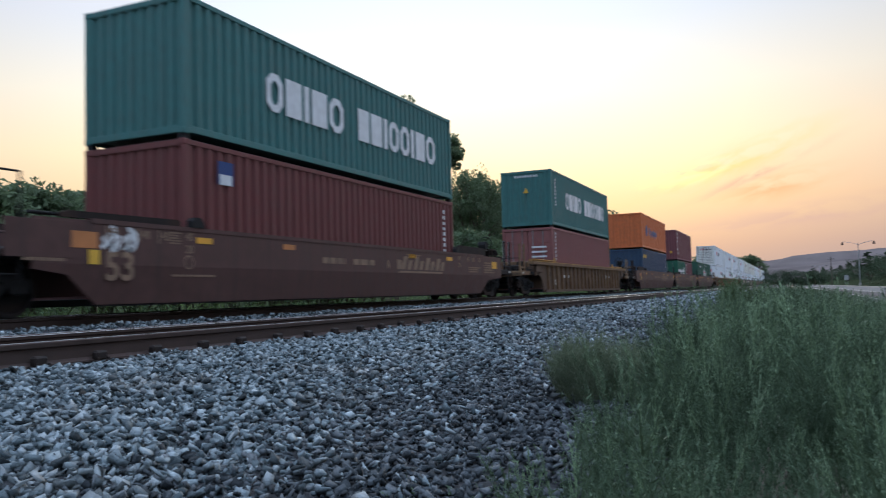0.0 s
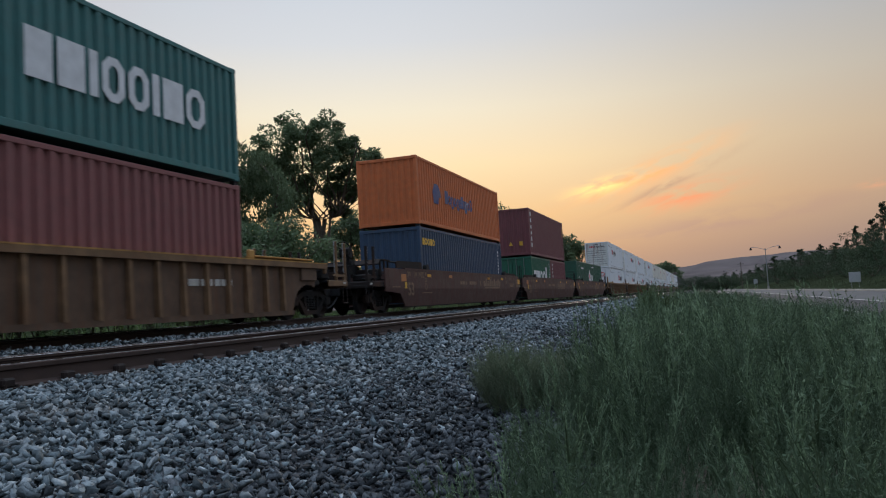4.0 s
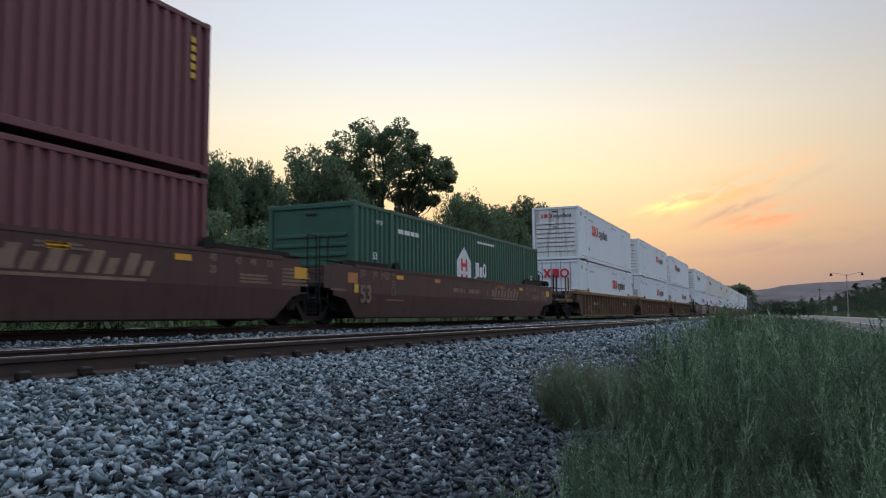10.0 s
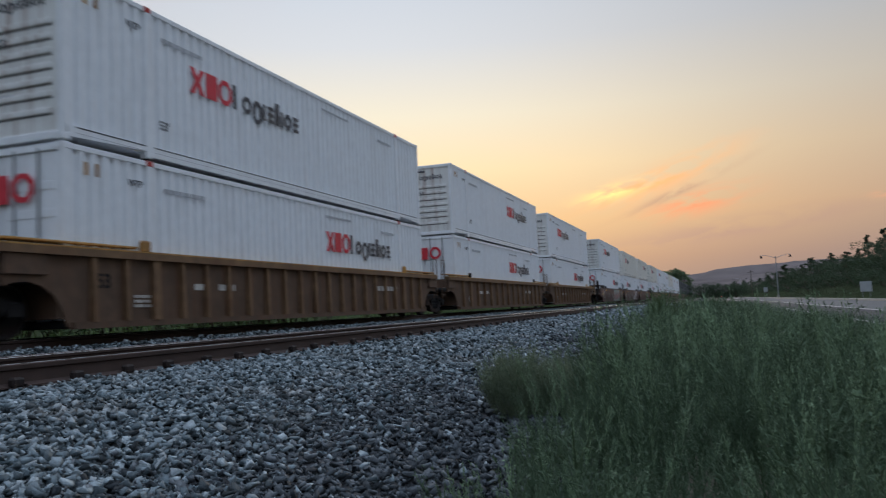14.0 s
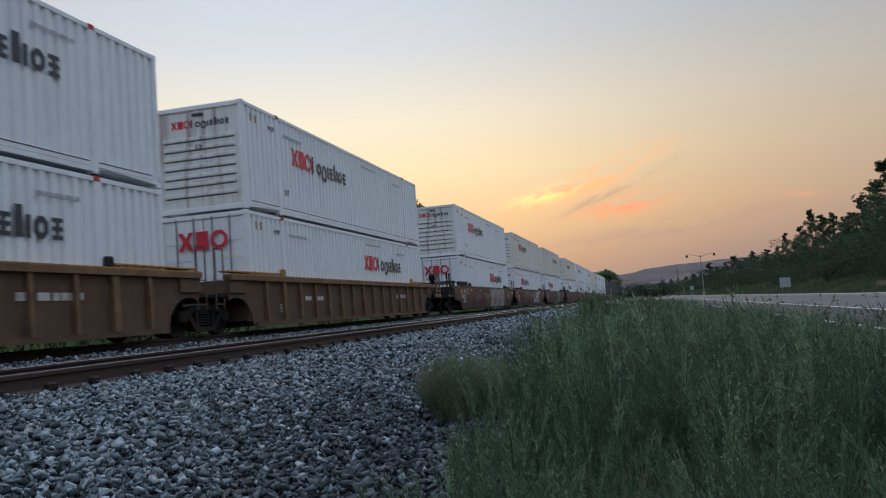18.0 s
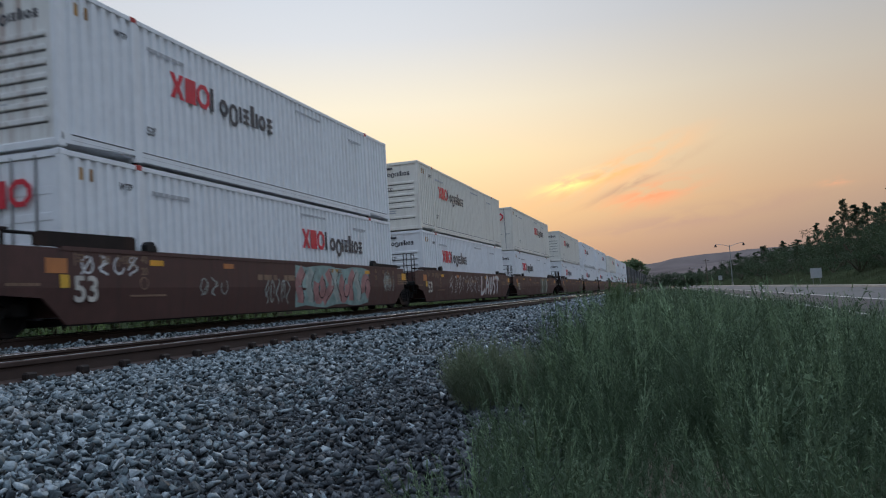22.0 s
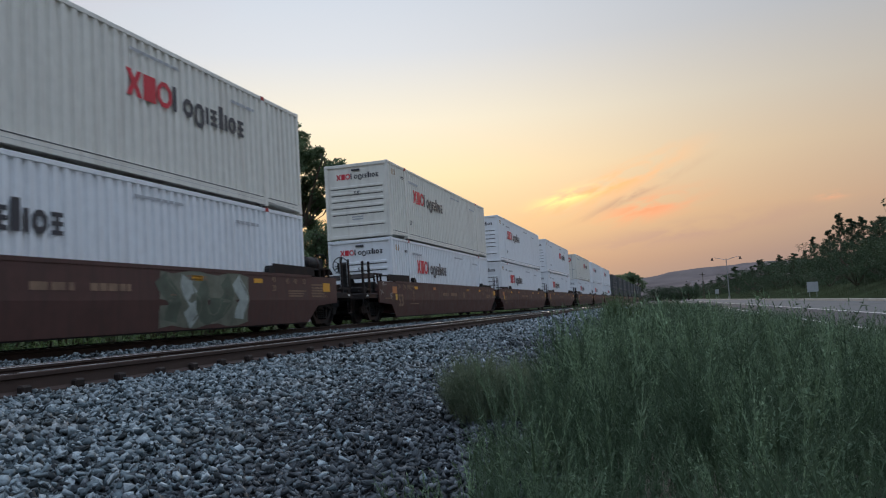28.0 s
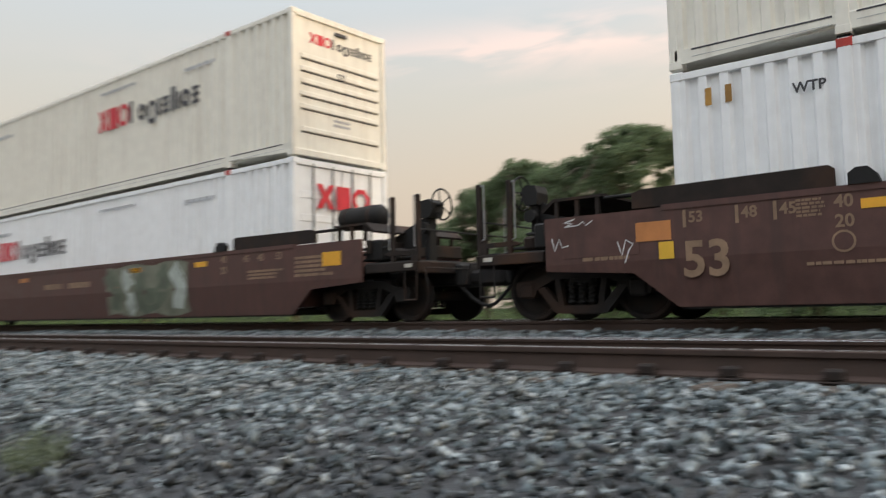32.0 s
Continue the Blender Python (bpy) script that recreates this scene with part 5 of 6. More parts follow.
def scrawl(car, y0, y1, mat, n, width, seed, z0=0.3, z1=1.3):
    rnd, g = random.Random(seed), Geo()
    w = (y1 - y0) / n
    for i in range(n):
        a = y0 + i * w
        form, zc, hh = (i * 5 + seed) % 4, (z0 + z1) / 2, (z1 - z0) / 2
        a0, span = rnd.uniform(0, 6.28), rnd.uniform(3.6, 6.1)
        oval = [(a + w * (0.5 + rnd.uniform(0.30, 0.36) * math.cos(a0 + span * k / 12)), zc + hh * rnd.uniform(0.80, 0.88) * math.sin(a0 + span * k / 12)) for k in range(13)]
        wave = [(a + w * (0.5 + 0.30 * math.sin(k * 0.9 + a0)), z1 - (z1 - z0) * k / 9 * rnd.uniform(0.97, 1.0)) for k in range(10)]
        spray_stroke(g, (oval, wave, oval, wave)[form], width)
        if form != 2:
            spray_stroke(g, [(a + w * rnd.uniform(0.05, 0.3), zc - hh * rnd.uniform(0.2, 1.0)), (a + w * rnd.uniform(0.5, 0.95), zc + hh * rnd.uniform(0.2, 1.0))], width * 0.9, 0.002)
    tagged(part("sprayed_scrawl", g, mat, car, "sprayed scrawl"), kind="stuff")


# ---- the train ----
SPEED = 7.9
BASE, MID = 0.27, 3.20
TRAIN = []


def rides(ob):
    TRAIN.append(ob)
    return ob


LOCK = Geo().box(-0.07, 0.07, -0.08, 0.08, -0.10, 0.012, 0.012).mesh("twist_lock", M["black"])


def locks(box, half=6.0, x=1.12):
    """Twist locks under the corners of a stacked box."""
    for sx in (-x, x):
        for sy in (-half, half):
            part("twist_lock", LOCK, None, box, at=(sx, sy, 0))


def plain_marks(box, x, y, z, mat, rows=9, seed=2, wide=0.13, pitch=0.17):
    """A column of upright stencil marks near a container's edge."""
    g, rnd = Geo(), random.Random(seed)
    for k in range(rows):
        g.box(x - 0.002, x + 0.003, y, y + wide, z - k * pitch, z - k * pitch + pitch * rnd.uniform(0.5, 0.7))
    return tagged(part("stencil", g, mat, box), kind="stuff")


def first_stacks():
    car = rides(brown_unit(16.9, True, (0, 1), (1,), 11, code="A"))
    railway_emblem(car, 2.0)
    scrawl(car, -8.15, -7.35, M["spray_white"], 2, 0.08, 31, 1.0, 1.38)
    scrawl(car, -8.0, -7.45, M["spray_white"], 2, 0.06, 36, 0.98, 1.3)
    lo = rides(container(16.9, BASE, "40", "maroon", "", 2.84, ("wave", "door"), what="dark maroon corrugated container in the well of a brown car"))
    part("placard", Geo().box(1.219, 1.222, -5.2, -4.75, 2.1, 2.55), M["blue_mark"], lo, "small blue and white placard")
    part("placard", Geo().box(1.2215, 1.224, -5.15, -4.8, 2.1, 2.3), M["white_mark"], lo)
    plain_marks(lo, 1.2215, 5.3, 2.4, M["white_mark"])
    up = rides(container(16.9, MID, "40", "teal", "", 2.58, ("wave", "door"), what="teal corrugated container with white name blocks, on a maroon one"))
    locks(up)
    block_word(up, M["white_mark"], -3.65, 0.92, 0.82, [0.58, 0.60, 0.2, 0.64, 0.64], tall=range(5), hollow=(0, 4), x=1.2205, gap=0.13)
    block_word(up, M["white_mark"], 0.15, 0.92, 0.82, [0.56, 0.60, 0.2, 0.56, 0.56, 0.2, 0.62, 0.62], tall=range(8), hollow=(3, 4, 7), x=1.2205, gap=0.13)
    rides(ribbed_unit(40.7, (0, 1), (0, 1), 21))
    lo = rides(container(40.75, BASE, "40", "brick", "", 2.84, ("door", "wave"), what="faded brick-red container with locking bars, in a ribbed car"))
    plain_marks(lo, 1.2215, -5.75, 2.5, M["white_mark"], 8)
    m2 = Geo()
    for k in range(3):
        m2.box(0.2, 0.9, -6.125, -6.120, 1.9 - k * 0.22, 1.98 - k * 0.22)
    tagged(part("stencil", m2, M["white_mark"], lo), kind="stuff")
    up = rides(container(40.75, MID, "40", "teal", "", 2.591, ("wave", "door"), what="teal corrugated container with white name blocks, on a red one"))
    locks(up)
    block_word(up, M["white_mark"], -3.6, 0.92, 0.82, [0.58, 0.60, 0.2, 0.64, 0.64], tall=range(5), hollow=(0, 4), x=1.2205, gap=0.13)
    block_word(up, M["white_mark"], 0.2, 0.92, 0.82, [0.56, 0.60, 0.2, 0.56, 0.56, 0.2, 0.62, 0.62], tall=range(8), hollow=(3, 4, 7), x=1.2205, gap=0.13)
    plain_marks(up, 1.2215, -5.5, 2.1, M["white_mark"], 8, 3)
    part("warning_triangle", Geo().prism([(-0.12, 1.55), (0.12, 1.55), (0.0, 1.78)], -6.13, -6.07, "y"), M["gold_mark"], up)
    top = Geo()
    for k in range(9):
        top.box(-0.55 + k * 0.13, -0.47 + k * 0.13, -6.082, -6.078, 2.28, 2.38)
    tagged(part("stencil", top, M["white_mark"], up), kind="stuff")


def middle_stacks():
    car = rides(brown_unit(64.75, True, (0, 1), (0,), 31, code="B"))
    railway_emblem(car, 2.0)
    lo = rides(container(64.8, BASE, "40", "navy", "", 2.84, ("wave", "door"), what="navy corrugated container with gold name blocks, in a brown car"))
    block_word(lo, M["gold_mark"], -5.88, 2.16, 0.36, [0.24, 0.27, 0.27, 0.24, 0.27], tall=(), hollow=(1, 2, 4), x=1.2215, gap=0.08)
    plain_marks(lo, 1.2215, 5.3, 2.3, M["white_mark"])
    up = rides(container(64.8, MID, "40", "orange", "", 2.591, ("wave", "door"), what="bright orange corrugated container with blue emblem, on a navy one"))
    locks(up)
    flat_shape([(-4.3, 0.95), (-3.7, 0.95), (-3.62, 1.25), (-3.35, 1.25), (-3.45, 1.5), (-3.7, 1.75), (-4.15, 1.75), (-4.4, 1.4)], 1.2215, M["blue_mark"], up, "emblem", "solid blue emblem shape")
    block_word(up, M["blue_mark"], -2.85, 1.08, 0.54, [0.42, 0.34, 0.36, 0.34, 0.36, 0.2, 0.34, 0.14, 0.34, 0.36, 0.38], tall=(0, 6, 10), low=(2, 4, 8), hollow=(1, 2, 3, 4, 9, 10), x=1.2215, gap=0.07)
    rides_car = rides(brown_unit(84.5, True, (1,), (), 41, code="C"))
    railway_emblem(rides_car, 1.7)
    a = rides(container(81.5, BASE, "40", "green", "", 2.51, ("door", "wave"), L=6.058, what="green twenty-foot container with white name blocks, in a brown car"))
    block_word(a, M["white_mark"], -2.45, 0.95, 0.98, [0.80, 0.86, 0.80, 0.80, 0.42], tall=(4,), hollow=(2, 3), x=1.2215, gap=0.12)
    plain_marks(a, 1.2215, 2.55, 2.1, M["white_mark"], 9)
    b = rides(container(87.6, BASE, "40", "oxblood", "", 2.51, ("wave", "door"), L=6.058, what="oxblood-red twenty-foot container in the well of a brown car"))
    plain_marks(b, 1.2215, -2.3, 2.1, M["white_mark"], 6, 4, 0.20, 0.27)
    up = rides(container(84.55, BASE + 2.6, "40", "oxblood", "", 2.896, ("wave", "door"), what="oxblood-red corrugated container stacked on two shorter ones"))
    locks(up)
    plain_marks(up, 1.2215, -5.75, 2.4, M["white_mark"], 6, 2, 0.30, 0.38)
    plain_marks(up, 1.2215, 5.55, 2.4, M["gold_mark"], 5, 5)
    part("warning_triangle", Geo().prism([(-0.12, 0.62), (0.12, 0.62), (0.0, 0.85)], -6.13, -6.07, "y"), M["gold_mark"], up)
    part("placard", Geo().box(0.55, 0.75, -6.125, -6.10, 0.60, 0.85), M["gold_mark"], up)
    car = rides(brown_unit(104.2, True, (1,), (1,), 51, code="A"))
    railway_emblem(car, 2.0)
    hub = rides(container(104.2, BASE, "53", "pine", "", 2.84, ("front", "door"), what="dark green long container with a white emblem, alone in its car", group="long green container"))
    flat_shape([(-1.35, 0.62), (-0.05, 0.62), (-0.05, 1.75), (-0.68, 2.25), (-1.35, 1.75)], 1.2985, M["white_mark"], hub, "emblem", "white house-shaped emblem panel")
    for z in (0.9, 1.42):
        flat_shape([(-0.98, z), (-0.84, z), (-0.84, z + 0.42), (-0.98, z + 0.42)], 1.3025, M["red_mark"], hub, "emblem_block")
        flat_shape([(-0.56, z), (-0.42, z), (-0.42, z + 0.42), (-0.56, z + 0.42)], 1.3025, M["red_mark"], hub, "emblem_block")
        flat_shape([(-0.84, z + 0.14), (-0.56, z + 0.14), (-0.56, z + 0.27), (-0.84, z + 0.27)], 1.3025, M["red_mark"], hub, "emblem_block")
    block_word(hub, M["white_mark"], 0.38, 1.28, 0.50, [0.36, 0.30, 0.32], tall=(0, 2), x=1.2985, hollow=(2,))
    block_word(hub, M["white_mark"], 0.18, 0.78, 0.50, [0.40, 0.2, 0.32, 0.3, 0.32], tall=(0,), low=(4,), x=1.2985, hollow=(0, 2, 4))
    lettering("53", 0.26, M["white_mark"], hub, (1.2985, -7.2, 1.42))
    lettering("53", 0.26, M["white_mark"], hub, (1.2985, 7.0, 1.42))
    lettering("WTP", 0.17, M["white_mark"], hub, (1.2985, -7.0, 2.35))
    bars(hub, M["white_mark"], 1.2985, -5.7, -4.3, 2.2, 2.4, 1, 6)
    bars(hub, M["white_mark"], 1.2985, 0.6, 2.4, 2.45, 2.58, 1, 7)
    hx = Geo().prism([(-0.62 + 0.19 * math.cos(a * math.pi / 3 + math.pi / 6), 2.15 + 0.22 * math.sin(a * math.pi / 3 + math.pi / 6)) for a in range(6)], -8.037, -8.033, "y")
    part("emblem", hx, M["white_mark"], hub, "small white hexagon emblem")
    eb = Geo()
    eb.box(-0.25, 0.25, -8.037, -8.033, 2.18, 2.28)
    eb.box(-0.25, 0.32, -8.037, -8.033, 2.02, 2.13)
    part("emblem_block", eb, M["white_mark"], hub)


def white_stacks():
    # near ends along the train, car kind, and what each container shows
    A, P = 120.1, 20.22
    plan = [
        ("ribbed", A, "front", "door", 3.3, 9.0, 1, 0), ("ribbed", A + P, "front", "door", 9.0, 8.95, 1, 1), ("ribbed", A + 2 * P, "front", "door", 2.92, 8.7, 1, 2),
        ("brown", 184.45, "front", "door", 3.18, 9.0, 1, 0), ("brown", 184.45 + P, "front", "front", 2.9, 2.9, 0, 1), ("brown", 184.45 + 2 * P, "door", "front", 8.85, 2.75, 0, 2),
        ("brown", 248.8, "front", "front", 3.0, 3.0, 0, 0), ("brown", 248.8 + P, "front", "front", 2.8, 2.8, 0, 1), ("brown", 248.8 + 2 * P, "front", "front", 8.6, 2.8, 0, 2),
        ("brown", 313.1, "door", "front", 8.6, 2.8, 0, 0), ("brown", 313.1 + P, "front", "front", 2.8, 2.8, 0, 1), ("brown", 313.1 + 2 * P, "front", "front", 2.8, 8.6, 0, 2)]
    for i, (kind, y, up, lo, lu, ll, rusty, pos) in enumerate(plan):
        c = y + (8.40, 8.28, 8.06, 8.28, 8.19, 8.24, 8.09, 8.09, 8.09, 8.09, 8.09, 8.09)[i]
        free = (0,) if pos == 0 else (1,) if pos == 2 else ()
        tr = (0, 1) if pos == 0 else (1,)
        spray = {3: ("sprayed pink and mint lettering shapes",), 4: ("sprayed white scrawls",), 5: ("sprayed olive shapes",)}.get(i)
        car = rides(brown_unit(c, True, tr, free, 61 + i * 10, spray=spray, tank=i == 5) if kind == "brown" else ribbed_unit(c, tr, free, 61 + i * 10, 0.76 if i == 0 else 1.065))
        if i == 3:
            bubble_mural(car, 0.1, 5.4, M["spray_pink"], M["spray_mint"], 9, seed=4)
            scrawl(car, -1.6, -0.2, M["spray_pale"], 5, 0.035, 21, 0.35, 1.0)
            scrawl(car, -4.4, -3.2, M["spray_pale"], 3, 0.03, 24, 0.6, 1.0)
            scrawl(car, -7.9, -6.3, M["spray_white"], 4, 0.045, 8, 1.0, 1.35)
            scrawl(car, 6.8, 7.5, M["spray_pale"], 3, 0.04, 12, 0.7, 1.3)
            scrawl(car, 6.9, 7.9, M["spray_pale"], 4, 0.03, 15, 0.6, 1.2)
        if i == 4:
            scrawl(car, -4.8, 1.4, M["spray_white"], 8, 0.035, 3, 0.45, 1.3)
            for k, pts in enumerate(([(1.75, 1.32), (1.62, 0.9), (1.60, 0.38), (2.0, 0.42), (2.45, 0.62)], [(2.62, 0.34), (2.72, 0.9), (3.0, 1.34), (3.28, 0.9), (3.34, 0.34)], [(2.72, 0.76), (3.3, 0.80)], [(3.72, 1.3), (3.66, 0.6), (3.86, 0.38), (4.12, 0.6), (4.16, 1.3)], [(4.9, 1.22), (4.62, 1.26), (4.5, 1.0), (4.84, 0.78), (4.92, 0.5), (4.56, 0.38)], [(5.12, 1.26), (5.6, 1.3), (6.0, 1.2)], [(5.56, 1.28), (5.52, 0.36)])):
                rim, body = Geo(), Geo()
                spray_stroke(rim, pts, 0.27, 0.0005 * k)
                part("sprayed_rim", rim, M["spray_pink"], car)
                spray_stroke(body, pts, 0.19, 0.005 + 0.0005 * k)
                part("sprayed_body", body, M["spray_white"], car)
        if i == 5:
            bubble_mural(car, 1.4, 4.8, M["spray_green"], M["spray_dusk"], 5, seed=14, line_mat="spray_dusk")
        if i == 6:
            for pts in ([(-9.55, 1.40), (-9.72, 1.36), (-9.58, 1.34), (-9.72, 1.30), (-9.5, 1.31), (-9.42, 1.36), (-9.38, 1.30), (-9.28, 1.36)], [(-8.92, 1.05), (-8.86, 0.86), (-8.80, 1.06), (-8.70, 1.0), (-8.76, 0.92), (-8.82, 0.76)], [(-9.92, 1.16), (-9.88, 0.98), (-9.80, 1.14), (-9.76, 1.02), (-9.66, 1.04)]):
                g = Geo()
                spray_stroke(g, pts, 0.016, 0.012)
                part("chalk_scrawl", g, M["spray_white"], car, "small white chalk scrawl")
        rides(white_container(c, BASE, False, lo, ll, detail=i < 10))
        rides(white_container(c, MID, True, up, lu, aged=i in (4, 5, 6, 9), rusty=bool(rusty and up == "front"), detail=i < 10))


def tail_stacks():
    for k in range(9):
        c = 386.0 + 20.4 * k + 3.6 * (k // 3)
        rides(brown_unit(c, False, (0, 1) if k % 3 == 0 else (1,), ((0,) if k % 3 == 0 else (1,) if k % 3 == 2 else ()), 300 + k))
        rides(container(c, BASE, "40", "slate", "", 2.896, ("wave", "door"), what="dark slate container far down the train", group="far dark containers of the train"))
        rides(container(c, MID, "40", "slate", "", 2.591, ("wave", "door"), what="dark slate container stacked far down the train", group="far dark containers of the train"))


first_stacks()
middle_stacks()
white_stacks()
tail_stacks()


# ---- plants ----
def leaf_cloud(rnd, centres, radii, per, size, squash=0.8):
    """Small leaf blades, two triangles each, scattered over clumps."""
    c = np.repeat(np.asarray(centres), per, 0)
    r = np.repeat(np.asarray(radii), per)
    n = len(c)
    d = rnd.normal(0, 1, (n, 3))
    d /= np.linalg.norm(d, axis=1, keepdims=True)
    p = c + d * (r * rnd.uniform(0.35, 1.0, n) ** 0.6)[:, None] * np.array([1, 1, squash])
    a = rnd.normal(0, 1, (n, 3))
    a /= np.linalg.norm(a, axis=1, keepdims=True)
    b = np.cross(a, rnd.normal(0, 1, (n, 3)))
    b /= np.linalg.norm(b, axis=1, keepdims=True)
    s = (size * rnd.uniform(0.6, 1.3, n))[:, None]
    v = np.stack([p - a * s - b * s * 0.3, p - a * s * 0.4 + b * s * 0.55, p + a * s], 1).reshape(-1, 3)
    return v, np.arange(3 * n).reshape(-1, 3)


def lobes(rnd, count, centre, reach, size, low, each):
    """Rounded lobes set over a dome, each a shell of small leafy clumps."""
    cs, rs = [], []
    for k in range(count):
        q = 2.4 * k + rnd.uniform(-0.4, 0.4)
        e = low + (1.45 - low) * ((k + 0.5) / count) ** 0.8
        m = rnd.uniform(0.82, 1.12)
        c = (centre[0] + reach[0] * m * math.cos(q) * math.cos(e), centre[1] + reach[0] * m * math.sin(q) * math.cos(e), centre[2] + reach[1] * m * math.sin(e))
        r = rnd.uniform(*size)
        for _ in range(each):
            d = Vector((rnd.gauss(0, 1), rnd.gauss(0, 1), rnd.gauss(0.25, 1))).normalized() * r * rnd.uniform(0.55, 1.0)
            cs.append((c[0] + d.x, c[1] + d.y, c[2] + d.z * 0.85))
            rs.append(r * rnd.uniform(0.22, 0.42))
    return cs, rs


def limb(g, p, d, length, r, rnd, depth, tips):
    """A bending, tapering limb that forks."""
    q, steps = Vector(p), 4
    d = Vector(d).normalized()
    for i in range(steps):
        nd = (d + Vector((rnd.uniform(-.25, .25), rnd.uniform(-.25, .25), rnd.uniform(-.08, .16)))).normalized()
        e = q + nd * length / steps
        g.tube(q, e, r * (1 - 0.55 * i / steps), r * (1 - 0.55 * (i + 1) / steps), sides=7 if r > 0.09 else 4, caps=False)
        q, d = e, nd
        if depth and i >= 1:
            s = Vector((rnd.uniform(-1, 1), rnd.uniform(-1, 1), rnd.uniform(0.1, 0.8)))
            limb(g, q, d * 0.6 + s, length * rnd.uniform(0.45, 0.7), r * 0.5, rnd, depth - 1, tips)
    tips.append(q)


def gather(g, tips, centre, reach):
    """Bends the outer twigs back so that they stay inside the crown."""
    def pull(p):
        d = Vector(p) - Vector(centre)
        q = math.sqrt((d.x / reach[0]) ** 2 + (d.y / reach[0]) ** 2 + (d.z / reach[1]) ** 2)
        return Vector(centre) + d / q if q > 1 and p[2] > centre[2] * 0.45 else Vector(p)
    g.v = [tuple(pull(p)) for p in g.v]
    return [pull(t) for t in tips]


def tree_meshes(kind, seed):
    rnd, nr = random.Random(seed), np.random.RandomState(seed)
    g, tips = Geo(), []
    if kind == "great":
        # one tall leaning tree: uneven lobes set along its width and height
        g.tube((-0.6, -0.2, -0.3), (-0.2, 0.0, 3.4), 0.42, 0.32, sides=10)
        cs, rs = [], []
        for u, z, r in ((-1.0, 12.1, 1.4), (0.3, 11.9, 1.3), (-2.3, 11.2, 1.4), (1.5, 10.9, 1.2), (2.6, 10.2, 1.1), (3.0, 9.2, 0.8), (1.8, 9.1, 1.1), (0.5, 10.1, 1.5), (-0.9, 10.3, 1.6), (-2.4, 9.5, 1.4), (0.8, 8.3, 1.0), (2.1, 8.0, 0.7), (-0.7, 8.5, 1.1), (-3.1, 10.1, 1.1), (-2.0, 8.0, 1.0), (1.1, 7.0, 0.6), (-3.3, 8.6, 0.8)):
            back = rnd.uniform(-1.6, 1.6)
            c = Vector((u * 0.89 - back * 0.45, u * 0.45 + back * 0.89, z))
            root = Vector((rnd.uniform(-0.3, 0.3), rnd.uniform(-0.2, 0.2), rnd.uniform(2.8, 4.6)))
            limb(g, root, c - root, (c - root).length * 0.85, 0.13, rnd, 1, tips)
            for _ in range(16):
                d = Vector((rnd.gauss(0, 1), rnd.gauss(0, 1), rnd.gauss(0.3, 0.8))).normalized() * r * rnd.uniform(0.45, 0.95)
                cs.append(tuple(c + d))
                rs.append(r * rnd.uniform(0.24, 0.46))
        tips = gather(g, tips, (0, 0, 9.6), (3.2, 3.0))
        v, f = leaf_cloud(nr, cs, rs, 42000 // len(cs), 0.11)
        leaf = "leaf"
    elif kind == "broad":
        g.tube((0, 0, -0.3), (0.1, 0.05, 2.6), 0.34, 0.26, sides=10)
        for k in range(5):
            a = 2 * math.pi * k / 5 + rnd.uniform(-.4, .4)
            limb(g, (0.1, 0.05, rnd.uniform(1.8, 2.7)), (math.cos(a) * 0.8, math.sin(a) * 0.8, 1.0), rnd.uniform(3.6, 5.6), 0.17, rnd, 2, tips)
        limb(g, (0.1, 0.05, 2.5), (0, 0, 1), 6.0, 0.2, rnd, 2, tips)
        tips = gather(g, tips, (0.1, 0, 6.0), (3.3, 3.1))
        cs, rs = lobes(rnd, 18, (0.1, 0, 6.0), (2.75, 2.6), (0.78, 1.2), -0.3, 13)
        cs += [tuple(t) for t in tips]
        rs += [rnd.uniform(0.3, 0.6) for _ in tips]
        v, f = leaf_cloud(nr, cs, rs, 25000 // len(cs), 0.104)
        leaf = "leaf"
    elif kind == "bushy":
        g.tube((0, 0, -0.3), (0, 0, 1.6), 0.25, 0.2, sides=8)
        for k in range(6):
            a = 2 * math.pi * k / 6 + rnd.uniform(-.3, .3)
            limb(g, (0, 0, rnd.uniform(0.6, 1.6)), (math.cos(a) * 0.7, math.sin(a) * 0.7, 1.0), rnd.uniform(3.0, 4.6), 0.11, rnd, 2, tips)
        tips = gather(g, tips, (0, 0, 2.9), (2.6, 2.8))
        cs, rs = lobes(rnd, 20, (0, 0, 2.9), (2.0, 2.3), (0.9, 1.4), -0.8, 12)
        cs += [tuple(t) for t in tips]
        rs += [rnd.uniform(0.3, 0.6) for _ in tips]
        v, f = leaf_cloud(nr, cs, rs, *((22000 // len(cs), 0.092) if seed < 10 else (9000 // len(cs), 0.16)))
        leaf = "leaf"
    elif kind == "willow":
        for k in range(26):
            a, l = rnd.uniform(0, 6.28), rnd.uniform(1.6, 3.2)
            limb(g, (rnd.uniform(-.5, .5), rnd.uniform(-.5, .5), -0.1), (math.cos(a) * 0.35, math.sin(a) * 0.35, 1), l, 0.03, rnd, 1, tips)
        tips = gather(g, tips, (0, 0, 1.1), (1.5, 1.9))
        cs, rs = lobes(rnd, 16, (0, 0, 1.1), (1.0, 1.25), (0.45, 0.7), -0.5, 10)
        cs += [tuple(t) for t in tips]
        rs += [rnd.uniform(0.12, 0.26) for _ in tips]
        v, f = leaf_cloud(nr, cs, rs, 11000 // len(cs), 0.07, 1.3)
        leaf = "leaf_light"
    elif kind == "thicket":
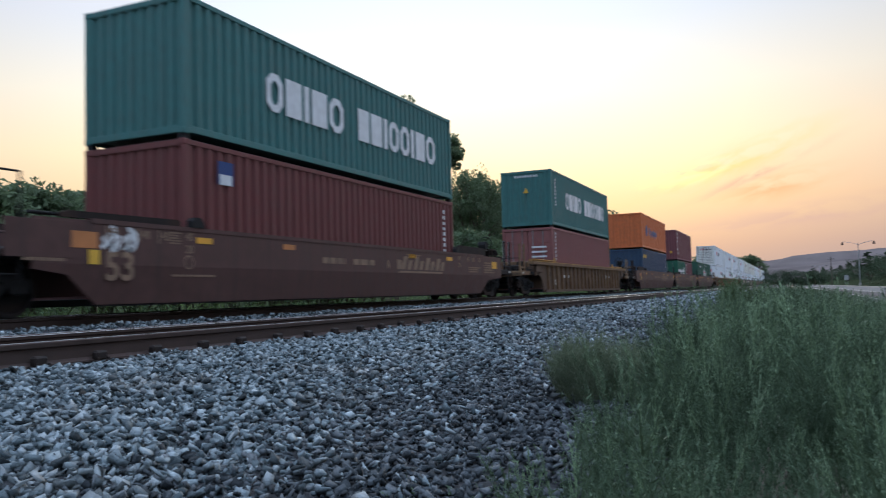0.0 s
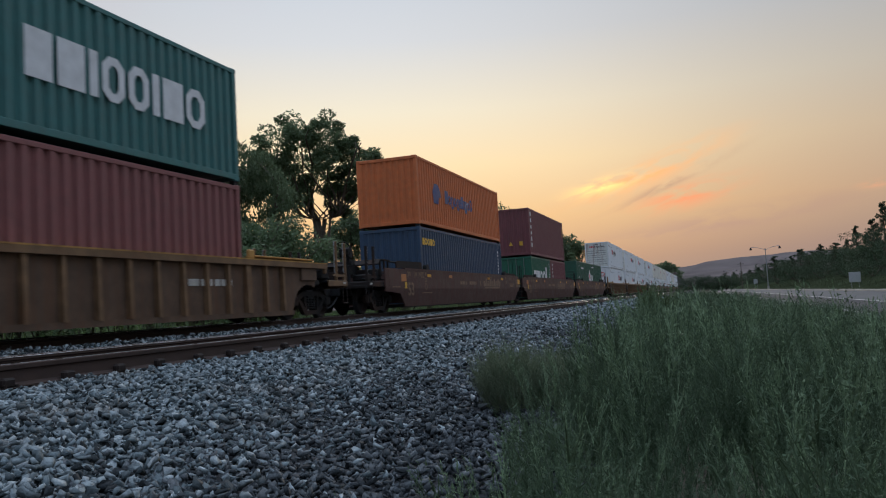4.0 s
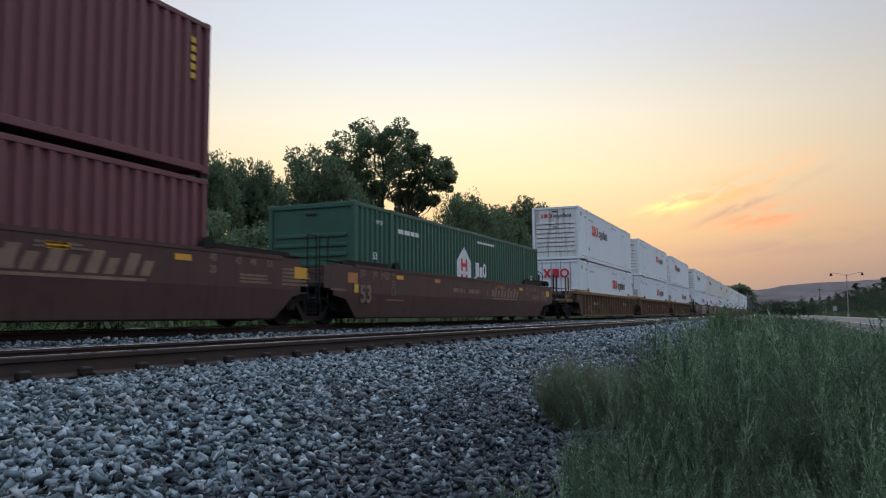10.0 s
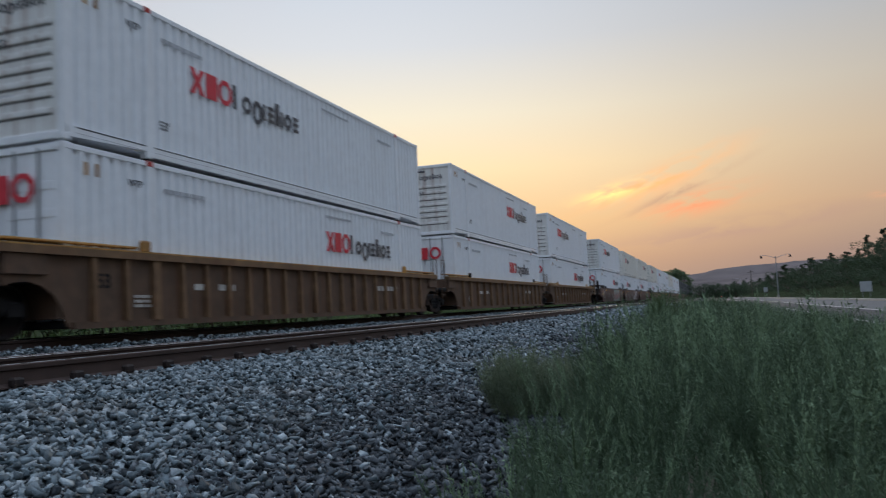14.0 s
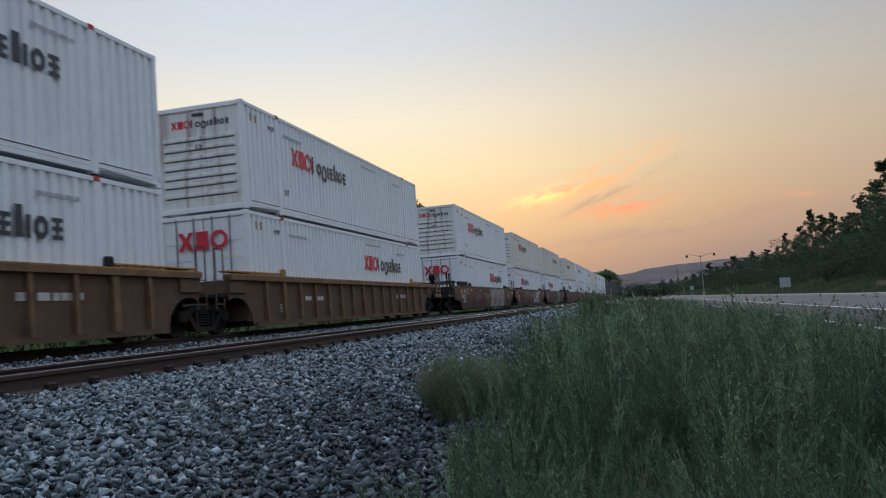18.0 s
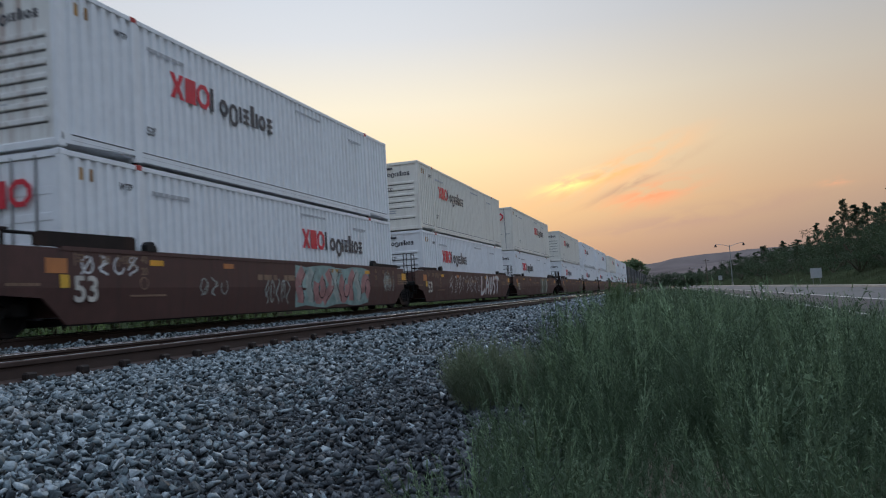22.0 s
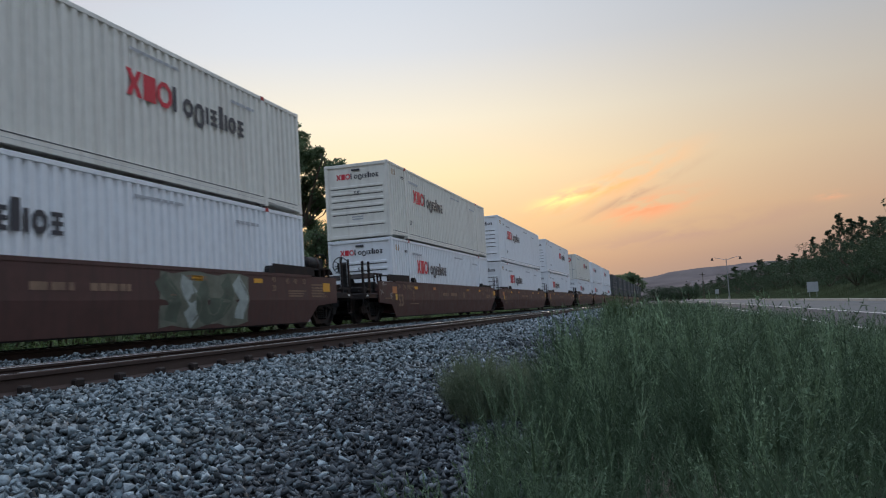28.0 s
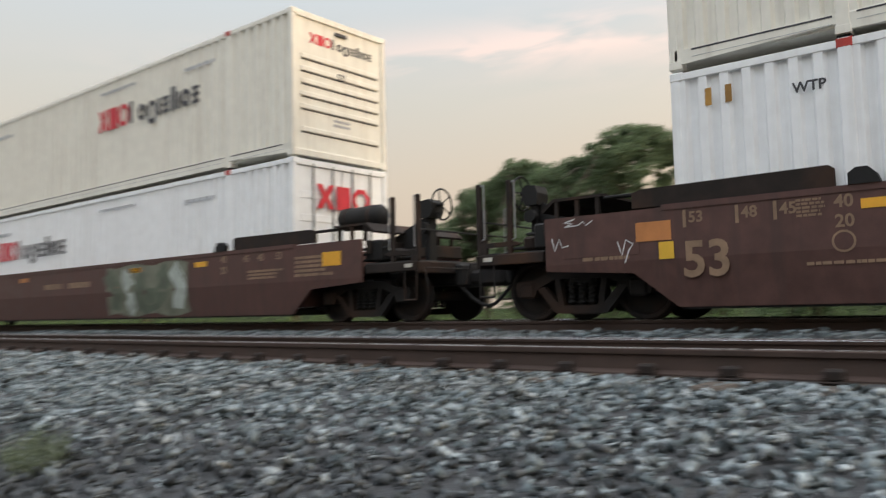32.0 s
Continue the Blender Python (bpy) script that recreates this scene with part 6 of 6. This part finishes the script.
        for k in range(7):
            a = rnd.uniform(0, 6.28)
            g.tube((0, 0, -0.2), (math.cos(a) * 1.2, math.sin(a) * 1.2, 2.2), 0.07, 0.03, sides=5, caps=False)
        cs = [(rnd.uniform(-2.2, 2.2), rnd.uniform(-2.2, 2.2), rnd.uniform(0.3, 3.3)) for _ in range(40)]
        v, f = leaf_cloud(nr, cs, [rnd.uniform(0.4, 0.9) for _ in cs], 150, 0.075)
        leaf = "leaf_far"
    else:
        # a ragged pine: whorls of uneven branches, open towards the top
        g.tube((0, 0, -0.3), (0.05, 0.0, 9.6), 0.2, 0.03, sides=8)
        cs, rs = [], []
        for k in range(64):
            z = 1.6 + 8.0 * (k / 64) ** 0.95
            w = (0.30 + 2.1 * (1 - (z - 1.2) / 8.6) ** 0.8) * rnd.uniform(0.45, 1.15)
            a = rnd.uniform(0, 6.28)
            end = Vector((math.cos(a) * w, math.sin(a) * w, z + 0.22 * w))
            g.tube((0, 0, z), end, 0.035, 0.01, sides=4, caps=False)
            for t in (0.45, 0.72, 0.95):
                cs.append(tuple(Vector((0, 0, z)).lerp(end, t) + Vector((rnd.uniform(-.12, .12), rnd.uniform(-.12, .12), rnd.uniform(0, .15)))))
                rs.append(rnd.uniform(0.20, 0.42) * (0.6 + 0.3 * w))
        v, f = leaf_cloud(nr, cs, rs, 52, 0.095, 0.85)
        leaf = "leaf_far"
    return g.mesh("trunk", M["bark"]), fast_mesh("crown", v, f, M[leaf])


TREES = {(k, s): tree_meshes(k, s) for k, s in (("great", 21), ("broad", 1), ("broad", 2), ("bushy", 3), ("bushy", 4), ("bushy", 13), ("bushy", 14), ("willow", 5), ("conifer", 6), ("conifer", 7), ("thicket", 8), ("thicket", 9))}

TALL = {key: max(v.co.z for v in me[1].vertices) for key, me in TREES.items()}


def tree(kind, seed, az, dist_x, el, group, label, turn=0, wide=1.0):
    """A tree seen at a bearing, standing dist_x beside the camera, whose top reaches an elevation."""
    x = dist_x
    y = x / math.tan(radians(az))
    base = ground_z(x)
    top = EYE_Z + math.hypot(x, y) * math.tan(radians(el))
    me = TREES[kind, seed]
    tall = TALL[kind, seed]
    s = (top - base) / tall
    t = thing("tree" if kind != "willow" else "shrub", label, "tree" if kind != "willow" else "shrub", group, at=Matrix.Translation((x, y, base)) @ pose(0, 0, 0, 0, 0, turn) @ Matrix.Diagonal((s * wide, s * wide, s, 1)))
    part("trunk", me[0], None, t)
    part("crown", me[1], None, t)
    return t


LEFT = "trees behind the tracks"
for k, (kind, seed, az, x, el, turn, wide) in enumerate([
        ("great", 21, -26.9, -24, 14.1, 0, 1.12), ("bushy", 3, -32.2, -24, 12.6, 40, 0.62), ("bushy", 4, -36.2, -24, 11.3, 10, 0.42), ("bushy", 4, -40.9, -23, 12.2, 70, 0.55), ("bushy", 3, -38.9, -26, 11.7, 130, 0.66),
        ("bushy", 3, -45.2, -28, 11.2, 200, 0.6), ("bushy", 14, -48.0, -30, 8.0, 200, 1.0), ("bushy", 13, -51.4, -30, 8.4, 250, 1.3), ("bushy", 14, -55.0, -30, 8.4, 20, 1.2), ("bushy", 4, -24.6, -27, 7.4, 20, 0.8), ("bushy", 3, -21.4, -22, 9.5, 300, 0.6), ("bushy", 4, -19.3, -22, 8.2, 200, 0.8), ("bushy", 4, -17.1, -22, 8.8, 90, 0.8), ("bushy", 3, -15.3, -22, 7.3, 160, 0.9),
        ("bushy", 13, -12.6, -22, 6.0, 33, 1.1), ("bushy", 14, -9.8, -22, 4.7, 15, 1.1), ("bushy", 14, -2.5, -17, 2.15, 80, 1.2), ("bushy", 13, -3.3, -19, 2.0, 10, 1.2), ("bushy", 13, -5.0, -20, 2.5, 222, 1.2),
        ("broad", 1, -115.4, -34, 12.9, 110, 1.0), ("broad", 2, -119.6, -34, 11.2, 220, 1.0), ("broad", 1, -123.4, -34, 10.9, 150, 0.9), ("broad", 2, -126.0, -35, 9.6, 250, 0.8), ("bushy", 13, -129.0, -34, 6.6, 60, 1.2), ("bushy", 14, -121.5, -30, 7.0, 270, 1.3), ("bushy", 13, -110.0, -36, 8.0, 80, 1.2), ("bushy", 14, -104.0, -36, 7.4, 280, 1.3), ("bushy", 13, -96.0, -38, 6.2, 140, 1.3), ("bushy", 14, -86.5, -36, 7.2, 190, 1.0), ("bushy", 13, -90.5, -33, 9.2, 215, 0.75), ("bushy", 14, -93.5, -34, 7.6, 35, 0.8), ("bushy", 13, -79.5, -34, 9.0, 10, 0.9), ("bushy", 14, -66.0, -36, 6.6, 90, 1.3), ("bushy", 13, -60.0, -34, 7.4, 170, 1.3), ("bushy", 13, -140.0, -36, 7.0, 10, 1.3), ("bushy", 14, -150.0, -36, 6.0, 100, 1.3)]):
    tree(kind, seed, az, x, el, LEFT, "dark broad-leaved tree with an uneven crown against the sunset" if kind in ("broad", "great") else "dense dark bushy tree beyond the tracks", turn, wide)
for az, x, el, wide in ((-41.6, -18, 8.9, 1.0), (-36.0, -18, 7.0, 1.1), (-30.0, -18, 7.2, 1.2), (-33.4, -19, 6.8, 1.2), (-22.0, -18, 5.0, 1.2), (-52.0, -19, 6.3, 1.3), (-46.5, -19, 6.0, 1.2), (-63, -20, 5.0, 1.2), (-78, -21, 4.2, 1.3), (-98, -22, 4.0, 1.3), (-95, -20, 6.4, 1.1), (-92.5, -19, 6.8, 1.0), (-90, -19, 7.0, 1.0), (-87, -20, 6.6, 1.1), (-84, -20, 6.0, 1.2), (-105, -21, 4.4, 1.3), (-117, -20, 4.6, 1.4), (-112, -22, 4.2, 1.3), (-122, -22, 4.4, 1.3), (-131, -22, 4.6, 1.3)):
    tree("willow", 5, az, x, el, "light shrubs beside the far track", "pale green upright willowy shrub beside the far track", az * 7, wide)
RIGHT = "dark conifers on the bank beyond the road"
SKYLINE = [(22.5, 8.6), (21.0, 8.4), (19.6, 8.6), (18.4, 8.0), (17.2, 8.1), (16.1, 7.6), (15.2, 6.3), (14.45, 5.5), (13.8, 4.5), (13.3, 4.2), (12.74, 4.6), (12.1, 4.5), (11.38, 4.95), (10.75, 3.9), (10.25, 3.0), (9.72, 3.55), (9.2, 2.7), (8.5, 2.55), (7.63, 2.54), (7.1, 2.1), (6.36, 2.3), (5.8, 1.9), (5.2, 1.65), (4.71, 1.95), (4.2, 1.45), (3.6, 1.3), (3.16, 1.15), (2.6, 1.1), (2.1, 1.05), (1.5, 1.0)]


def skyline(az):
    return float(np.interp(az, [a for a, _ in SKYLINE[::-1]], [e for _, e in SKYLINE[::-1]]))


for k, (az, el) in enumerate(SKYLINE):
    tree("conifer", (6, 7)[k % 2], az, 24 + (k * 7) % 5, el, RIGHT, "dark ragged evergreen tree on the bank beyond the road", k * 47, (1.0 + 0.25 * (k % 3)) * (1.0 if az > 9 else 1.5))
for k in range(44):
    az = 23.0 * (1 - k / 44.0) + 1.1
    tree(("conifer", "thicket", "thicket")[k % 3], (6, 8, 9)[k % 3], az, 22.0 + 3.5 * ((k * 7) % 5) / 4, skyline(az) * ((0.55 if az > 9 else 0.72) + 0.22 * ((k * 5) % 7) / 6), "undergrowth on the bank beyond the road", "dark dense young growth on the bank beyond the road", k * 71, 1.25 if az > 9 else 1.8)
for k in range(12):
    az = 17.0 * (1 - k / 12.0) ** 1.2 + 1.6
    tree("thicket", 8 + k % 2, az, 18.6 + 1.6 * ((k * 5) % 4) / 3, 0.5 + 0.09 * az, "undergrowth on the bank beyond the road", "low dark scrub at the foot of the bank", k * 53, 2.0)
for k in range(9):
    tree("thicket", 8 + k % 2, -0.9 + 0.31 * k, -6.0 * (0.9 - 0.31 * k) if abs(0.9 - 0.31 * k) > 0.2 else 2.0, 0.75 + 0.25 * ((k * 3) % 4) / 3, "far trees at the end of the road", "far dim trees at the end of the road", k * 67, 1.4)


def sprig_templates(n, seed, leaves, twigs, spread=0.55, size=1.0, foot=0.0):
    """Upright weed stems with small narrow leaves, as triangles; one metre tall."""
    out = []
    for k in range(n):
        rnd = np.random.RandomState(seed + k)
        V, F = [], []

        def blade(o, l, w):
            s = len(V)
            side = np.cross(l, rnd.normal(0, 1, 3))
            side = side / np.linalg.norm(side) * w
            V.extend([o - side, o + side, o + l])
            F.append((s, s + 1, s + 2))

        def stalk(p, d, length, r, count, low):
            blade(p, d * length, r)
            for _ in range(count):
                t = rnd.uniform(low, 1.0)
                l = d * 1.0 + rnd.normal(0, spread, 3)
                blade(p + d * length * t, l / np.linalg.norm(l) * rnd.uniform(0.028, 0.06) * (1.25 - 0.5 * t) * size, rnd.uniform(0.0035, 0.007) * size)
        up = np.array([0, 0, 1.0])
        stalk(np.array([0, 0, foot]), up, 1.0 - foot, 0.004, leaves, 0.3 * (1 - foot))
        for _ in range(twigs):
            z = rnd.uniform(max(0.3, foot), 0.85)
            d = up + rnd.normal(0, 0.34, 3) * np.array([1, 1, 0.2])
            stalk(np.array([0, 0, z]), d / np.linalg.norm(d), rnd.uniform(0.14, 0.34) * (1.15 - 0.6 * z), 0.003, max(2, leaves // 3), 0.1)
        out.append((np.array(V), np.array(F)))
    return out


FINE, PLAIN, PLUME, FEATHER = sprig_templates(8, 70, 22, 5, 0.5, 0.95), sprig_templates(6, 90, 12, 2), sprig_templates(6, 110, 40, 9, 0.8, 0.62, 0.62), sprig_templates(8, 130, 40, 12, 0.7, 0.55, 0.25)


def weed_mass(name, label, places, mat, leaf=1.0, seed=1, templates=None):
    """Many sprigs joined: places is rows of x, y, ground, height, lean in x and y."""
    rnd = np.random.RandomState(seed)
    templates = templates or FINE
    P = np.asarray(places)
    pick = rnd.randint(len(templates), size=len(P))
    V, F, n = [], [], 0
    for k, (v, f) in enumerate(templates):
        q = P[pick == k]
        if not len(q):
            continue
        a = rnd.uniform(0, 6.28, len(q))
        h = q[:, 3]
        wide = np.maximum(h, 0.45) * leaf
        x = v[None, :, 0] * np.cos(a)[:, None] - v[None, :, 1] * np.sin(a)[:, None]
        y = v[None, :, 0] * np.sin(a)[:, None] + v[None, :, 1] * np.cos(a)[:, None]
        z = v[None, :, 2] * h[:, None]
        bend = 0.55 + 0.45 * v[None, :, 2]
        X = x * wide[:, None] + z * bend * q[:, 4:5] + q[:, 0:1]
        Y = y * wide[:, None] + z * bend * q[:, 5:6] + q[:, 1:2]
        V.append(np.stack([X, Y, z + q[:, 2:3]], 2).reshape(-1, 3))
        m = len(v)
        F.append((f[None] + (np.arange(len(q)) * m)[:, None, None] + n).reshape(-1, 3))
        n += m * len(q)
    ob = new(name, fast_mesh(name, np.concatenate(V), np.concatenate(F), mat))
    return tagged(ob, label, "weeds", "", "stuff")


def bush_places(x, y, radius, tall, count, rnd, spread=0.55):
    """One plant: stems that spring from a common foot and lean outwards into a dome."""
    rows = []
    for _ in range(count):
        r, t = math.sqrt(rnd.uniform()), rnd.uniform(0, 6.28)
        px, py = x + radius * 0.45 * r * math.cos(t), y + radius * 0.45 * r * math.sin(t)
        lean = spread * r * radius / max(tall, 0.1)
        h = tall * (1.0 - 0.5 * r * r) * rnd.uniform(0.72, 1.08)
        rows.append((px, py, ground_z(px) - 0.02, h, lean * math.cos(t) + rnd.normal(0, 0.13), lean * math.sin(t) + rnd.normal(0, 0.13)))
    return rows


def verge_places(x0, x1, y0, y1, spacing, per, seed, edge, tall):
    """Plants set close together along the verge, lower at the ballast and towards the road."""
    rnd, rows, y = np.random.RandomState(seed), [], y0
    while y < y1:
        x = x0
        while x < x1:
            cx, cy = x + rnd.uniform(-0.4, 0.4) * spacing, y + rnd.uniform(-0.4, 0.4) * spacing
            x += spacing
            inside = cx - (edge + 0.14 * min(1.0, max(0.0, (cy - 2.4) / 0.8)) * (cy < 5.5) + 0.12 * math.sin(cy * 1.3) + 0.08 * math.sin(cy * 3.1 + 1))
            if inside < 0.0 or math.hypot(cx, cy) < 1.1:
                continue
            # low at the ballast edge close by, taller further along
            rim = min(1.15, max(0.62, 0.72 + 0.12 * (cy - 2.2)))
            h = tall * (rim + (1.0 - rim) * min(1.0, max(0.0, (cx + 0.6) / 0.75)))
            h *= (0.84 + 0.16 * min(1, inside / 0.35)) * (0.98 + 0.34 * noise.noise(Vector((cx * 0.8, cy * 0.8, 7)))) * rnd.uniform(0.80, 1.14)
            h *= 1.0 - 0.30 * min(1, max(0, cx - 0.4) / 1.3)
            rows += bush_places(cx, cy, spacing * rnd.uniform(0.75, 1.1), max(0.15, h), per if cx < 1.1 + 0.34 * cy and cy > 0.5 - cx else per // 5, rnd)
        y += spacing
    return rows


rnd_ = np.random.RandomState(9)
near_verge = verge_places(-0.85, 3.3, -1.2, 4.6, 0.33, 46, 3, -0.76, 0.72) + verge_places(-0.9, 3.3, 4.6, 10.0, 0.40, 38, 4, -0.72, 0.70)
close_by = [r for r in near_verge if math.hypot(r[0], r[1]) < 3.9 and r[1] > 0.4]
weed_mass("close_weeds", "dense grey-green feathery weeds beside the ballast", close_by, M["sprig"], 1.0, 1, FEATHER)
weed_mass("weeds", "dense grey-green feathery weeds on the road verge", [r for r in near_verge if not (math.hypot(r[0], r[1]) < 3.9 and r[1] > 0.4)], M["sprig"])
weed_mass("weed_spikes", "pale upright tips above the verge weeds", [(x, y, z, min(h * rnd_.uniform(0.98, 1.28), 0.80 + 0.012 * max(0, y)), a * 0.7, e * 0.7) for x, y, z, h, a, e in near_verge[::4] if math.hypot(x, y) > 1.5], M["stem"], 0.74, 7, PLUME)
weed_mass("distant_weeds", "grey-green weeds along the verge further off", verge_places(-0.9, 3.3, 10.0, 26.0, 0.55, 30, 5, -0.78, 0.74) + verge_places(-1.0, 3.3, 26.0, 90.0, 1.0, 16, 6, -0.8, 0.76) + verge_places(0.2, 3.3, -14.0, -1.2, 0.9, 12, 12, -0.1, 0.6), M["sprig"], 2.2, 2, PLAIN)
weed_mass("weed_clump", "rounded clump of fine grey-green weeds at the ballast edge", bush_places(-1.24, 5.05, 0.36, 0.50, 560, rnd_, 0.6) + bush_places(-0.95, 5.2, 0.36, 0.47, 420, rnd_, 0.6), M["sprig_pale"], 0.8, 3)
weed_mass("weed_tuft", "small pale weed tuft among the toe stones", bush_places(-1.75, -3.9, 0.22, 0.24, 90, rnd_, 0.6), M["sprig_pale"], 0.8, 8)
weed_mass("dark_weed_clump", "taller dark green weed clump standing by the track", bush_places(-0.86, 13.8, 0.40, 0.95, 170, rnd_, 0.5) + bush_places(-0.5, 14.2, 0.36, 0.86, 110, rnd_, 0.5), M["leaf_weed"], 1.7, 4)
weed_mass("trackside_grass", "green grass and weeds beyond the far track", [(x, y, ground_z(x) - 0.02, h, a, e) for x, y, h, a, e in zip(-13.3 - 7.0 * rnd_.uniform(0, 1, 5500) ** 1.8, rnd_.uniform(-45, 75, 5500), rnd_.uniform(0.25, 0.75, 5500), rnd_.normal(0, 0.2, 5500), rnd_.normal(0, 0.2, 5500))], M["grass"], 4.0, 5, PLAIN)
weed_mass("bank_grass", "dry and green grass on the bank beyond the road", [(x, y, ground_z(x) - 0.02, h, a, e) for x, y, h, a, e in zip(rnd_.uniform(14, 34, 4500), rnd_.uniform(25, 190, 4500), rnd_.uniform(0.3, 0.8, 4500), rnd_.normal(0, 0.2, 4500), rnd_.normal(0, 0.2, 4500))], M["bank_leaf"], 6.0, 6, PLAIN)


# ---- roadside things and distance ----
def street_lamp(x, y, height, span):
    t = thing("street_lamp", "tall grey street lamp with two arms, beyond the road", "street lamp", at=(x, y, ground_z(x)))
    part("pole", Geo().tube((0, 0, 0), (0, 0, height - 0.2), 0.13, 0.08, sides=10), M["galv"], t)
    part("base", Geo().lathe([(0, 0.26), (0.5, 0.24), (0.55, 0.14)], "z", sides=12), M["concrete"], t)
    for s in (-1, 1):
        g = Geo()
        pts = [(0, 0, height - 0.6), (s * span * 0.2, 0, height - 0.15), (s * span * 0.42, 0, height + 0.12), (s * span * 0.5, 0, height + 0.05)]
        for a, b in zip(pts, pts[1:]):
            g.tube(a, b, 0.05, 0.045, sides=8)
        arm = part("arm", g, M["galv"], t)
        part("lamp_head", Geo().lathe([(0.10, 0.05), (0.05, 0.12), (-0.25, 0.22), (-0.50, 0.34), (-0.52, 0.30), (-0.52, 0.0)], "z", (s * span * 0.5, 0, height), 14), M["black"], arm)
    return t


street_lamp(13.9, 188.0, 9.3, 6.0)
street_lamp(13.9, 420.0, 9.3, 6.0)


def road_sign(x, y, w, h, z):
    t = thing("road_sign", "blank grey back of a road sign on two posts", "road sign", "road signs", at=(x, y, ground_z(x)))
    part("panel", Geo().box(-w / 2, w / 2, -0.012, 0.012, z, z + h, 0.006), M["sign"], t)
    for s in (-0.32, 0.32):
        part("post", Geo().box(s * w - 0.03, s * w + 0.03, 0.014, 0.06, -0.2, z + h - 0.05, 0.006), M["galv"], t)


road_sign(14.4, 86.5, 1.05, 1.0, 0.55)
road_sign(13.9, 230.0, 1.0, 1.2, 1.4)
for y in (330.0, 520.0):
    p_ = thing("utility_pole", "far timber utility pole beside the road", "pole", "utility poles", at=(15.0, y, ground_z(15.0)))
    part("pole", Geo().tube((0, 0, -0.3), (0, 0, 10.5), 0.16, 0.11, sides=8), M["bark"], p_)
    part("crossarm", Geo().box(-1.2, 1.2, -0.06, 0.06, 9.6, 9.75, 0.02), M["bark"], p_)
    for xx in (-1.0, -0.4, 0.4, 1.0):
        part("insulator", Geo().lathe([(0, 0.03), (0.08, 0.06), (0.16, 0.03)], "z", (xx, 0, 9.75), 8), M["galv"], p_)
wl = thing("retaining_wall", "low brown block wall at the foot of the bank", "wall", kind="structure", at=(16.2, 44.0, ground_z(16.2) - 0.35))
for r in range(3):
    for c in range(46):
        part("block", Geo().box(-0.15 + 0.02 * r, 0.15, c * 0.42 - 2.5 + 0.2 * (r % 2), c * 0.42 - 2.5 + 0.2 * (r % 2) + 0.405, r * 0.2, r * 0.2 + 0.192, 0.012), M["tan"], wl)


def distant_car(x, y):
    car = thing("car", "far dark car with its red tail lamps lit", "car", at=(x, y, -0.755))
    part("body", Geo().prism([(-2.2, 0.35), (2.2, 0.35), (2.25, 0.75), (1.3, 0.92), (-2.0, 0.95), (-2.25, 0.8)], -0.88, 0.88, "x"), M["car_paint"], car)
    part("cabin", Geo().prism([(-1.7, 0.92), (1.1, 0.92), (0.5, 1.45), (-1.2, 1.45)], -0.74, 0.74, "x"), M["glass"], car)
    for sx in (-1, 1):
        part("tail_lamp", Geo().box(sx * 0.62 - 0.16, sx * 0.62 + 0.16, -2.29, -2.22, 0.66, 0.82, 0.02), M["tail_red"], car, "lit red tail lamp")
        for sy in (-1.4, 1.4):
            part("wheel", Geo().lathe([(-0.1, 0.0), (-0.1, 0.30), (-0.07, 0.33), (0.07, 0.33), (0.1, 0.30), (0.1, 0.0)], "x", (sx * 0.78, sy, 0.33), 16), M["rubber"], car)


distant_car(6.2, 430.0)
distant_car(6.0, 500.0)


def far_hills():
    # a bare ridge on the horizon; its haze is only in the hill colour
    for k, (dist, lift, amp, seed) in enumerate(((2600, 66, 26, 3), (1900, 22, 16, 8))):
        xs = np.linspace(-2600, 2600, 160)
        vs, n = [], len(xs)
        for row in range(7):
            t = row / 6
            for x in xs:
                h = lift + amp * noise.fractal(Vector((x / 620.0, seed, 0)), 1.0, 2.0, 5) + 30 * math.exp(-((x - 270) / 330) ** 2)
                vs.append((x, dist - 500 * (1 - t) + 60 * noise.noise(Vector((x / 200, t * 3, seed))), -2 + (h + 2) * t ** 1.2 + (6 * noise.noise(Vector((x / 90, t * 6, seed))) if 0 < row < 6 else 0)))
        fs = [(r * n + c, r * n + c + 1, (r + 1) * n + c + 1, (r + 1) * n + c) for r in range(6) for c in range(n - 1)]
        tagged(new("backdrop_hill", fast_mesh("backdrop_hill", vs, fs, M["hill"], True)), "low bare hills on the horizon with evening haze painted into their colour", "hill", "far hills", "structure")


far_hills()


# ---- what moves ----
def motions():
    for ob in TRAIN:
        m = ob.matrix_basis.copy()
        walk(ob, [(t, Matrix.Translation((0, -SPEED * t, 0)) @ m) for t in (0, 8, 16, 24, 32)])
    step = 2.0 / 30
    turn = math.degrees(SPEED * step / WHEEL_R)
    for w, y in WHEELSETS:
        walk(w, [(k * step, pose(0, y, WHEEL_R, turn * k)) for k in range(481)])


motions()
